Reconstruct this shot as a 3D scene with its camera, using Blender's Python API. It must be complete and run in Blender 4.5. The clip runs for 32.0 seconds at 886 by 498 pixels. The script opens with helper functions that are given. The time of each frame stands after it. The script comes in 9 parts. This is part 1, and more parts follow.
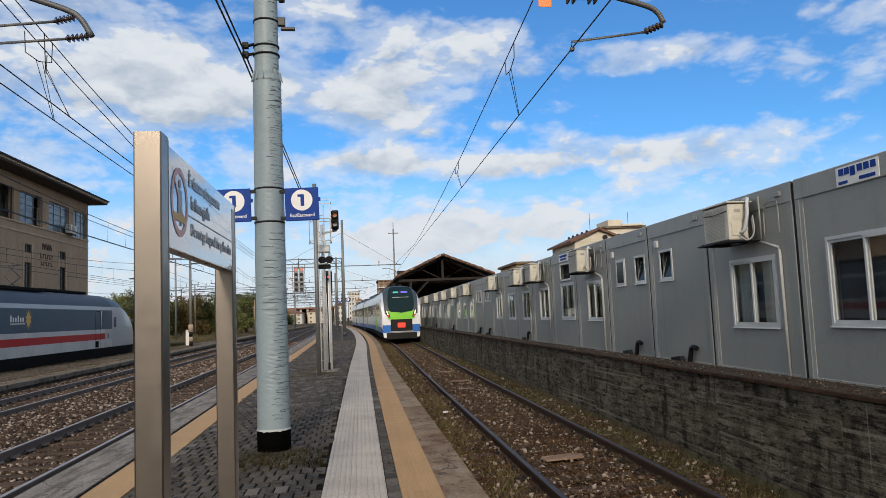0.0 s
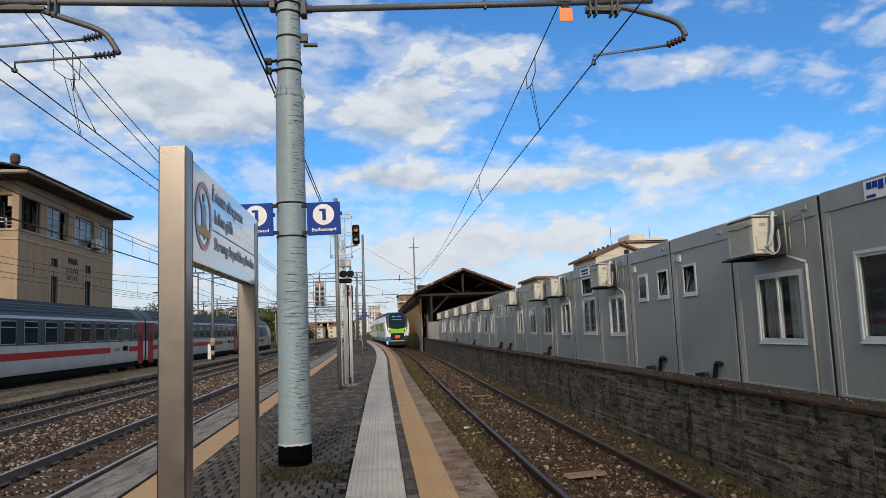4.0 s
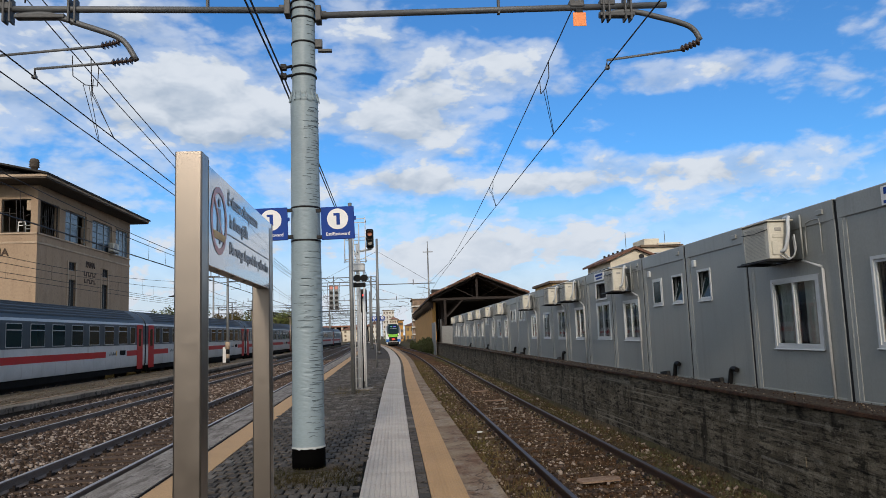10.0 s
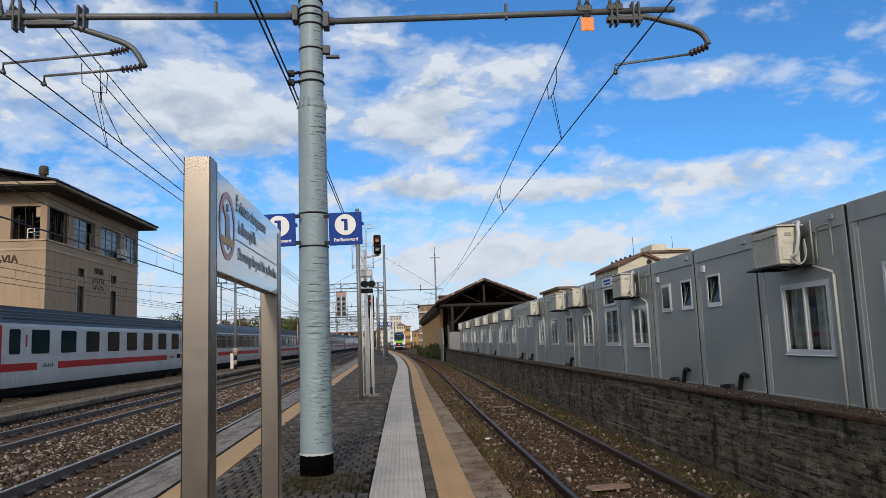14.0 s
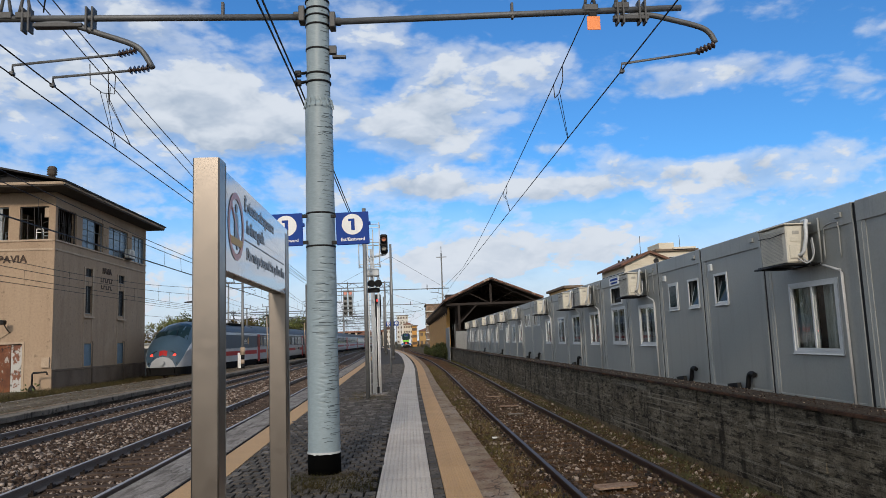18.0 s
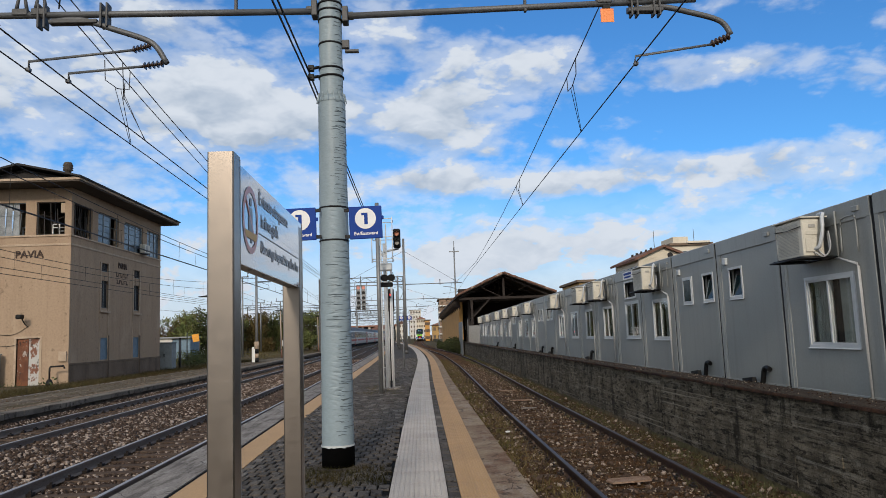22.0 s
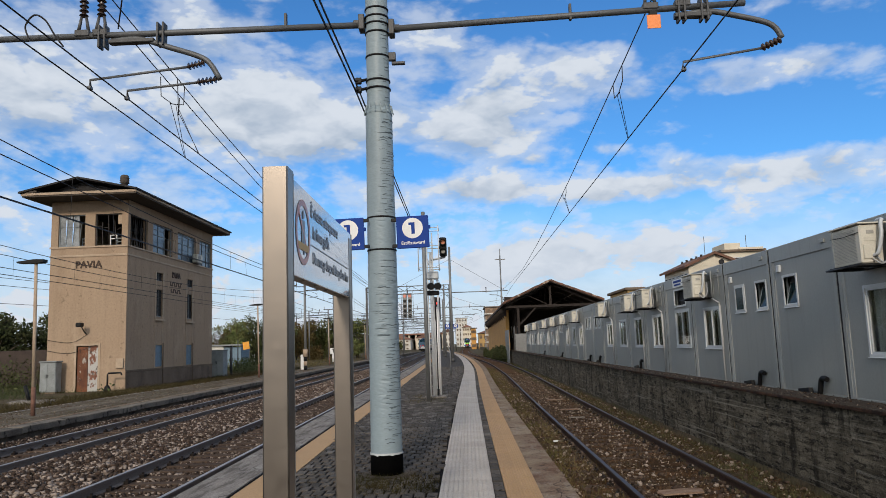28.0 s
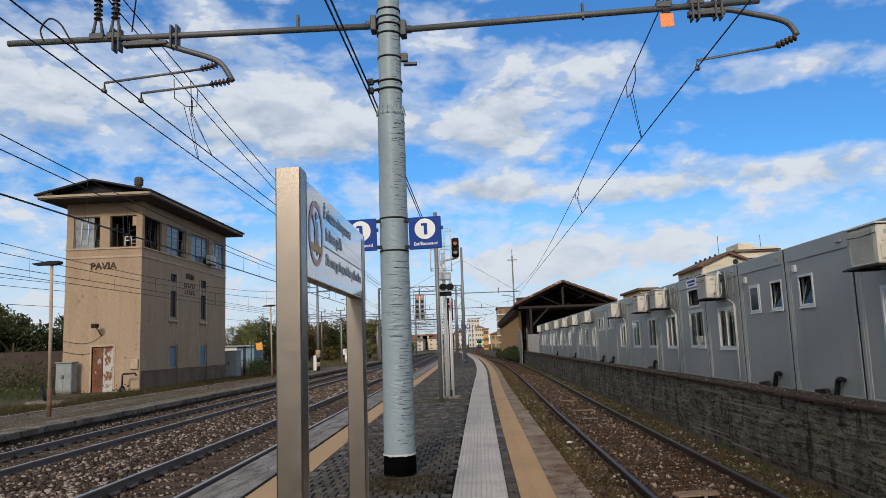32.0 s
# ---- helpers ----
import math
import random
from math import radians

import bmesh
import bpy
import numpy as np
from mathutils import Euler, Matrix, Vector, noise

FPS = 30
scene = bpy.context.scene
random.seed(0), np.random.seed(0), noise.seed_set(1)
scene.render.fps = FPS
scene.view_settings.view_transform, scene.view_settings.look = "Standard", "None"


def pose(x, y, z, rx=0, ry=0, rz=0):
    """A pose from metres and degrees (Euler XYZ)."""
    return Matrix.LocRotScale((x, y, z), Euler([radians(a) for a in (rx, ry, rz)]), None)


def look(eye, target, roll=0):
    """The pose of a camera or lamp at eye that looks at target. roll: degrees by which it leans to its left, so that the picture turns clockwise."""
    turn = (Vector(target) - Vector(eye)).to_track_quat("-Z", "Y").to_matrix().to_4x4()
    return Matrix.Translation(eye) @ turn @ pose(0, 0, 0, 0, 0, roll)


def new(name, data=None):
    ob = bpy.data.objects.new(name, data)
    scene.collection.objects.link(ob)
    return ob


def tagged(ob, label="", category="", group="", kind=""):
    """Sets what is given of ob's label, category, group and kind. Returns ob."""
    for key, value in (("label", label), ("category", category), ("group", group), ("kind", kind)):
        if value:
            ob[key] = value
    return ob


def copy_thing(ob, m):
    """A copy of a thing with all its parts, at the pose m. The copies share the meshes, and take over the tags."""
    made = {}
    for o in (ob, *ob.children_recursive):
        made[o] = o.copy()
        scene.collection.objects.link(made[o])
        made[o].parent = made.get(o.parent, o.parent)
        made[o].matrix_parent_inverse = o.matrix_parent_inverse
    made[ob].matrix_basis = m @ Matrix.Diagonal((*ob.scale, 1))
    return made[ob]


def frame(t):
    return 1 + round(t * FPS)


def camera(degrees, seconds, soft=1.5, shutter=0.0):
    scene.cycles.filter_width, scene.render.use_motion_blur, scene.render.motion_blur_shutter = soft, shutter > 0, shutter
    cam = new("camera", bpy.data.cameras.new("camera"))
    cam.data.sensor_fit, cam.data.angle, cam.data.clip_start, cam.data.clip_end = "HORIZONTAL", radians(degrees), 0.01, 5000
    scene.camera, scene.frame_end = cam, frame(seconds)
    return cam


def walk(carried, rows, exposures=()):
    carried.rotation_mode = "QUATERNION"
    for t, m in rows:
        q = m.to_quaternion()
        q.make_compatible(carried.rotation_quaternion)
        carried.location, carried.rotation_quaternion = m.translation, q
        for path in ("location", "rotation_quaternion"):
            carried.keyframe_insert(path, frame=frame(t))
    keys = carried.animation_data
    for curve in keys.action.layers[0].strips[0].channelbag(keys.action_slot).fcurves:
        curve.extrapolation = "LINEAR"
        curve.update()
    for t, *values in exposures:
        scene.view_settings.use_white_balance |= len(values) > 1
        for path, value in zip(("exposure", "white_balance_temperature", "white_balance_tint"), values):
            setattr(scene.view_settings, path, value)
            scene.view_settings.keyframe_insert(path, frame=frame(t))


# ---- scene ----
cam = camera(63.0, 32.0, soft=0.45)
PATH = [
    (0.0, pose(0.017, -0.005, 1.423, 95.093, 2.372, -6.604)),
    (0.5, pose(0.011, 0.011, 1.420, 95.339, 2.335, -6.164)),
    (1.0, pose(0.012, 0.018, 1.421, 95.497, 2.347, -5.726)),
    (1.5, pose(0.014, 0.009, 1.423, 95.735, 2.259, -5.426)),
    (2.0, pose(0.008, 0.019, 1.427, 95.708, 2.162, -5.272)),
    (2.5, pose(0.007, 0.028, 1.427, 95.961, 2.200, -5.156)),
    (3.0, pose(0.007, 0.028, 1.421, 96.076, 2.202, -5.104)),
    (3.5, pose(0.008, 0.018, 1.423, 96.265, 2.212, -5.113)),
    (5.5, pose(0.006, 0.015, 1.423, 96.363, 2.119, -4.443)),
    (6.0, pose(0.007, 0.001, 1.424, 96.551, 2.096, -4.484)),
    (6.5, pose(0.015, -0.001, 1.421, 96.505, 2.123, -4.322)),
    (7.0, pose(0.014, 0.001, 1.418, 96.584, 2.011, -4.273)),
    (7.5, pose(0.008, 0.004, 1.421, 96.675, 2.017, -4.172)),
    (8.0, pose(0.007, 0.006, 1.422, 96.823, 2.131, -4.099)),
    (8.5, pose(0.012, 0.004, 1.418, 96.761, 2.079, -3.980)),
    (9.0, pose(0.011, 0.001, 1.420, 96.720, 2.050, -3.993)),
    (9.5, pose(0.011, -0.010, 1.422, 96.834, 2.058, -3.959)),
    (10.0, pose(0.013, -0.005, 1.421, 96.683, 2.002, -3.915)),
    (10.5, pose(0.006, -0.006, 1.419, 96.793, 2.053, -3.863)),
    (11.0, pose(-0.012, 0.018, 1.425, 96.969, 2.000, -3.765)),
    (11.5, pose(-0.002, 0.012, 1.423, 96.954, 2.079, -3.566)),
    (12.0, pose(-0.004, 0.008, 1.424, 97.032, 2.070, -3.475)),
    (12.5, pose(-0.001, 0.006, 1.423, 97.035, 2.061, -3.402)),
    (13.0, pose(-0.001, 0.018, 1.424, 97.072, 2.017, -3.397)),
    (13.5, pose(0.005, 0.012, 1.420, 97.174, 2.037, -3.312)),
    (14.0, pose(0.004, 0.021, 1.421, 97.171, 2.031, -3.351)),
    (14.5, pose(-0.000, 0.029, 1.423, 97.303, 2.082, -3.485)),
    (16.5, pose(-0.001, -0.002, 1.422, 97.329, 2.150, -3.202)),
    (17.0, pose(-0.001, -0.000, 1.421, 97.060, 2.019, -3.026)),
    (17.5, pose(0.001, 0.002, 1.419, 97.269, 2.146, -2.933)),
    (18.0, pose(-0.000, 0.005, 1.421, 97.128, 2.107, -2.824)),
    (18.5, pose(0.001, 0.009, 1.419, 96.831, 2.008, -2.681)),
    (19.0, pose(0.005, 0.005, 1.413, 97.125, 2.130, -2.844)),
    (19.5, pose(0.004, -0.003, 1.415, 96.977, 2.109, -2.843)),
    (20.0, pose(0.005, -0.009, 1.415, 96.707, 2.062, -2.798)),
    (20.5, pose(0.004, 0.000, 1.409, 96.766, 2.090, -2.645)),
    (21.0, pose(0.003, 0.000, 1.413, 96.719, 2.039, -2.291)),
    (21.5, pose(-0.000, 0.007, 1.413, 96.717, 2.063, -2.012)),
    (22.0, pose(-0.003, 0.005, 1.415, 96.731, 2.080, -1.810)),
    (22.5, pose(-0.000, 0.009, 1.411, 96.732, 2.091, -1.605)),
    (23.0, pose(-0.001, -0.002, 1.415, 96.892, 2.082, -1.416)),
    (23.5, pose(-0.001, -0.012, 1.413, 96.841, 2.086, -1.026)),
    (24.0, pose(-0.005, -0.008, 1.416, 96.692, 1.963, -0.633)),
    (24.5, pose(0.000, -0.023, 1.415, 96.930, 2.069, -0.301)),
    (25.0, pose(-0.008, -0.015, 1.418, 96.745, 1.989, 0.122)),
    (25.5, pose(-0.009, -0.017, 1.419, 96.947, 2.035, 0.578)),
    (27.5, pose(-0.010, -0.040, 1.418, 97.183, 1.954, 1.662)),
    (28.0, pose(-0.013, -0.041, 1.421, 97.493, 1.964, 1.828)),
    (28.5, pose(-0.016, -0.026, 1.423, 97.226, 1.943, 2.167)),
    (29.0, pose(-0.016, -0.009, 1.419, 97.283, 1.936, 2.328)),
    (29.5, pose(-0.015, -0.016, 1.423, 97.456, 2.049, 2.250)),
    (30.0, pose(-0.020, -0.017, 1.422, 97.426, 2.012, 2.379)),
    (30.5, pose(-0.022, -0.012, 1.424, 97.619, 1.999, 2.506)),
    (31.0, pose(-0.020, -0.008, 1.421, 97.381, 1.973, 2.760)),
    (31.5, pose(-0.023, -0.014, 1.424, 97.415, 1.996, 2.788)),
    (32.0, pose(-0.019, -0.027, 1.424, 97.577, 1.999, 2.798)),
]
# the picture starts a little warm and bright, then cools and darkens slightly
walk(cam, PATH, exposures=[(0.0, -0.03, 6700, 10), (3.5, -0.04, 6620, 10), (8.0, -0.08, 6480, 10), (14.0, -0.09, 6380, 10), (20.0, -0.10, 6400, 10), (32.0, -0.12, 6430, 10)])

# ---- light ----
SUN_AZ, SUN_EL = radians(186), radians(25)     # clockwise from +y, and above the horizon
sun_way = Vector((math.sin(SUN_AZ) * math.cos(SUN_EL), math.cos(SUN_AZ) * math.cos(SUN_EL), math.sin(SUN_EL)))
sun = new("sun", bpy.data.lights.new("sun", "SUN"))
sun.data.energy, sun.data.angle, sun.data.color = 2.5, radians(7), (1.0, 0.86, 0.70)
sun.matrix_world = look(sun_way * 50, (0, 0, 0))


# cloud banks, low bands, small puffs and blue gaps: azimuth, height, half width, half height, lean, weight
BANKS = [
    (-0.216, 0.303, 0.165, 0.066, 0.010, 0.38),
    (0.015, 0.286, 0.102, 0.043, -0.054, 0.28),
    (0.034, 0.349, 0.086, 0.059, 0.028, 0.26),
    (0.196, 0.346, 0.098, 0.047, -0.213, 0.24),
    (-0.044, 0.422, 0.078, 0.035, -0.038, 0.20),
    (-0.361, 0.406, 0.086, 0.047, 0.080, 0.22),
    (-0.286, 0.351, 0.070, 0.047, 0.041, 0.20),
    (-0.544, 0.304, 0.094, 0.047, 0.114, 0.20),
    (-0.452, 0.293, 0.117, 0.047, 0.079, 0.14),
    (-0.641, 0.333, 0.094, 0.063, 0.166, 0.18),
    (-0.168, 0.376, 0.063, 0.047, 0.004, 0.14),
    (-0.540, 0.365, 0.133, 0.047, 0.0, 0.12),
    (-0.411, 0.342, 0.117, 0.047, 0.0, 0.10),
    (-0.104, 0.324, 0.070, 0.047, 0.0, 0.10),
    (0.104, 0.307, 0.086, 0.047, 0.0, 0.10),
]
LOW = [
    (0.410, 0.206, 0.188, 0.027, -0.030, 0.30),
    (0.205, 0.197, 0.133, 0.022, -0.007, 0.28),
    (0.012, 0.215, 0.102, 0.027, -0.050, 0.28),
    (-0.155, 0.202, 0.109, 0.023, -0.016, 0.18),
    (0.185, 0.122, 0.180, 0.038, -0.035, 0.30),
    (0.085, 0.097, 0.109, 0.035, -0.049, 0.28),
    (0.311, 0.154, 0.203, 0.017, -0.043, 0.14),
    (0.464, 0.172, 0.125, 0.020, -0.023, 0.22),
    (-0.157, 0.133, 0.172, 0.031, -0.022, 0.16),
    (-0.410, 0.214, 0.156, 0.027, 0.039, 0.10),
]
PUFFS = [
    (0.213, 0.254, 0.030, 0.010, -0.103, 0.22),
    (0.296, 0.283, 0.035, 0.017, -0.237, 0.20),
    (0.107, 0.248, 0.020, 0.008, -0.075, 0.20),
    (0.428, 0.328, 0.117, 0.022, 0.060, 0.19),
    (0.379, 0.310, 0.047, 0.020, -0.069, 0.15),
    (-0.391, 0.447, 0.047, 0.020, 0.102, 0.12),
    (0.519, 0.248, 0.039, 0.012, -0.193, 0.10),
]
GAPS = [
    (0.355, 0.268, 0.203, 0.038, -0.096, -0.22),
    (0.127, 0.429, 0.133, 0.035, -0.104, -0.20),
    (0.464, 0.362, 0.141, 0.035, -0.121, -0.20),
    (0.473, 0.266, 0.117, 0.039, -0.187, -0.20),
    (-0.091, 0.238, 0.149, 0.014, -0.076, -0.16),
    (-0.214, 0.446, 0.047, 0.031, 0.029, -0.14),
    (-0.517, 0.222, 0.109, 0.017, 0.068, -0.10),
    (0.316, 0.383, 0.070, 0.023, -0.074, -0.10),
    (0.135, 0.164, 0.203, 0.008, -0.067, -0.08),
    (-0.590, 0.379, 0.070, 0.031, -0.042, -0.08),
]


def build_world():
    w = bpy.data.worlds.new("sky")
    scene.world = w
    w.use_nodes = True
    nt = w.node_tree
    n, l = nt.nodes, nt.links
    n.clear()
    out, bg = n.new("ShaderNodeOutputWorld"), n.new("ShaderNodeBackground")
    sky = n.new("ShaderNodeTexSky")
    sky.sky_type, sky.sun_disc = "NISHITA", False
    sky.sun_elevation, sky.sun_rotation = SUN_EL, SUN_AZ
    sky.air_density, sky.dust_density, sky.ozone_density = 1.0, 0.3, 2.0
    tc = n.new("ShaderNodeTexCoord")

    def math_node(op, a, b=None, c=None, clamp=False):
        m = n.new("ShaderNodeMath")
        m.operation, m.use_clamp = op, clamp
        for i, v in enumerate((a, b, c)):
            if v is None:
                continue
            if isinstance(v, (int, float)):
                m.inputs[i].default_value = v
            else:
                l.new(v, m.inputs[i])
        return m.outputs[0]

    def smooth(v, lo, hi):
        m = n.new("ShaderNodeMapRange")
        m.interpolation_type = "SMOOTHSTEP"
        l.new(v, m.inputs["Value"])
        m.inputs["From Min"].default_value, m.inputs["From Max"].default_value = lo, hi
        return m.outputs[0]

    sep = n.new("ShaderNodeSeparateXYZ")
    l.new(tc.outputs["Generated"], sep.inputs[0])
    X, Y, Z = sep.outputs
    zc = math_node("MAXIMUM", Z, 0.0)
    # a cloud sheet seen in perspective
    den = math_node("ADD", math_node("MULTIPLY", zc, 0.7), 0.62)
    comb = n.new("ShaderNodeCombineXYZ")
    l.new(math_node("DIVIDE", X, den), comb.inputs[0])
    l.new(math_node("DIVIDE", Y, den), comb.inputs[1])
    l.new(math_node("MULTIPLY", Z, 2.1), comb.inputs[2])

    def cloud_noise(scale, detail, rough, off):
        mp = n.new("ShaderNodeMapping")
        mp.inputs["Location"].default_value = off
        l.new(comb.outputs[0], mp.inputs[0])
        t = n.new("ShaderNodeTexNoise")
        t.inputs["Scale"].default_value, t.inputs["Detail"].default_value = scale, detail
        t.inputs["Roughness"].default_value = rough
        l.new(mp.outputs[0], t.inputs["Vector"])
        return t.outputs["Fac"]

    def cloud_cells(scale, detail, off):
        mp = n.new("ShaderNodeMapping")
        mp.inputs["Location"].default_value = off
        l.new(warped, mp.inputs[0])
        t = n.new("ShaderNodeTexVoronoi")
        t.feature = "SMOOTH_F1"
        t.inputs["Scale"].default_value, t.inputs["Detail"].default_value = scale, detail
        t.inputs["Roughness"].default_value, t.inputs["Smoothness"].default_value = 0.55, 0.35
        l.new(mp.outputs[0], t.inputs["Vector"])
        return math_node("SUBTRACT", 1.0, t.outputs["Distance"])

    wob = n.new("ShaderNodeTexNoise")
    wob.inputs["Scale"].default_value, wob.inputs["Detail"].default_value = 9.0, 4
    l.new(comb.outputs[0], wob.inputs["Vector"])
    bend = n.new("ShaderNodeVectorMath")
    bend.operation = "MULTIPLY_ADD"
    l.new(wob.outputs["Color"], bend.inputs[0])
    bend.inputs[1].default_value = (0.09, 0.09, 0.09)
    l.new(comb.outputs[0], bend.inputs[2])
    warped = bend.outputs[0]

    big = cloud_noise(1.6, 2, 0.5, (1.3, 0.4, 0))
    mid = cloud_noise(5.0, 9, 0.60, (4.1, 2.2, 0))
    fine = cloud_noise(21.0, 6, 0.62, (0.3, 7.2, 0))
    puff = cloud_cells(10.5, 3, (0.7, 0.2, 0))
    mid_up = cloud_noise(5.0, 9, 0.60, (4.1, 2.2, 0.07))
    puff_up = cloud_cells(10.5, 3, (0.7, 0.2, 0.045))

    az = math_node("ARCTAN2", X, Y)
    el = math_node("ARCSINE", Z)
    shape = math_node("ADD", math_node("MULTIPLY", mid, 0.62), math_node("MULTIPLY", big, 0.14))
    shape = math_node("ADD", shape, math_node("MULTIPLY", math_node("SUBTRACT", fine, 0.5), 0.34))
    shape = math_node("ADD", shape, math_node("MULTIPLY", math_node("SUBTRACT", puff, 0.5), 0.30))
    shape = math_node("ADD", shape, math_node("MULTIPLY", smooth(el, 0.16, 0.03), 0.20))
    shape = math_node("ADD", shape, math_node("MULTIPLY", smooth(Y, 0.5, -0.1), 0.24))
    shape = math_node("ADD", shape, math_node("MULTIPLY", smooth(az, -0.15, -0.45), 0.10))
    under = math_node("MULTIPLY", smooth(shape, 0.55, 0.95), 0.30)
    for a0, e0, ra, re, lean, weight in BANKS + LOW + PUFFS + GAPS:
        da = math_node("SUBTRACT", az, a0)
        de = math_node("SUBTRACT", math_node("SUBTRACT", el, e0), math_node("MULTIPLY", da, lean))
        u = math_node("DIVIDE", da, ra)
        v = math_node("DIVIDE", de, re)
        q = math_node("SQRT", math_node("ADD", math_node("MULTIPLY", u, u), math_node("MULTIPLY", v, v)))
        body = math_node("MULTIPLY", smooth(q, 1.35, 0.15), weight)
        shape = math_node("ADD", shape, body)
        # the flat bases of the clouds are greyer than their tops
        if weight > 0:
            under = math_node("ADD", under, math_node("MULTIPLY", math_node("MULTIPLY", body, smooth(v, 0.35, -0.75)), 1.5))
    cover = smooth(shape, 0.325, 0.515)
    veil = math_node("MULTIPLY", smooth(shape, 0.16, 0.42), 0.60)
    haze = math_node("MULTIPLY", smooth(el, 0.23, 0.02), 0.92)
    cover = math_node("MAXIMUM", math_node("MAXIMUM", cover, veil), haze)
    relief = math_node("ADD", math_node("MULTIPLY", math_node("SUBTRACT", mid_up, mid), 1.1), math_node("MULTIPLY", math_node("SUBTRACT", puff_up, puff), 0.7))
    thick = math_node("MULTIPLY", smooth(math_node("ADD", under, relief), -0.25, 0.85), math_node("MULTIPLY_ADD", smooth(el, 0.08, 0.24), 0.6, 0.4))

    blue = n.new("ShaderNodeMix")
    blue.data_type, blue.blend_type = "RGBA", "MULTIPLY"
    blue.inputs["Factor"].default_value = 1.0
    l.new(sky.outputs[0], blue.inputs["A"])
    blue.inputs["B"].default_value = (0.050, 0.106, 0.157, 1)
    cl = n.new("ShaderNodeMix")
    cl.data_type = "RGBA"
    l.new(thick, cl.inputs["Factor"])
    cl.inputs["A"].default_value = (0.745, 0.80, 0.875, 1)
    cl.inputs["B"].default_value = (0.43, 0.52, 0.645, 1)
    # clouds towards the sun are brighter and warmer
    dot = n.new("ShaderNodeVectorMath")
    dot.operation = "DOT_PRODUCT"
    l.new(tc.outputs["Generated"], dot.inputs[0])
    dot.inputs[1].default_value = sun_way
    lit = n.new("ShaderNodeMix")
    lit.data_type, lit.blend_type = "RGBA", "MULTIPLY"
    l.new(smooth(dot.outputs["Value"], -0.2, 1.0), lit.inputs["Factor"])
    l.new(cl.outputs["Result"], lit.inputs["A"])
    lit.inputs["B"].default_value = (1.6, 1.5, 1.35, 1)
    mx = n.new("ShaderNodeMix")
    mx.data_type = "RGBA"
    l.new(cover, mx.inputs["Factor"])
    l.new(blue.outputs["Result"], mx.inputs["A"])
    l.new(lit.outputs["Result"], mx.inputs["B"])
    l.new(mx.outputs["Result"], bg.inputs["Color"])
    bg.inputs["Strength"].default_value = 1.0
    l.new(bg.outputs[0], out.inputs[0])


build_world()


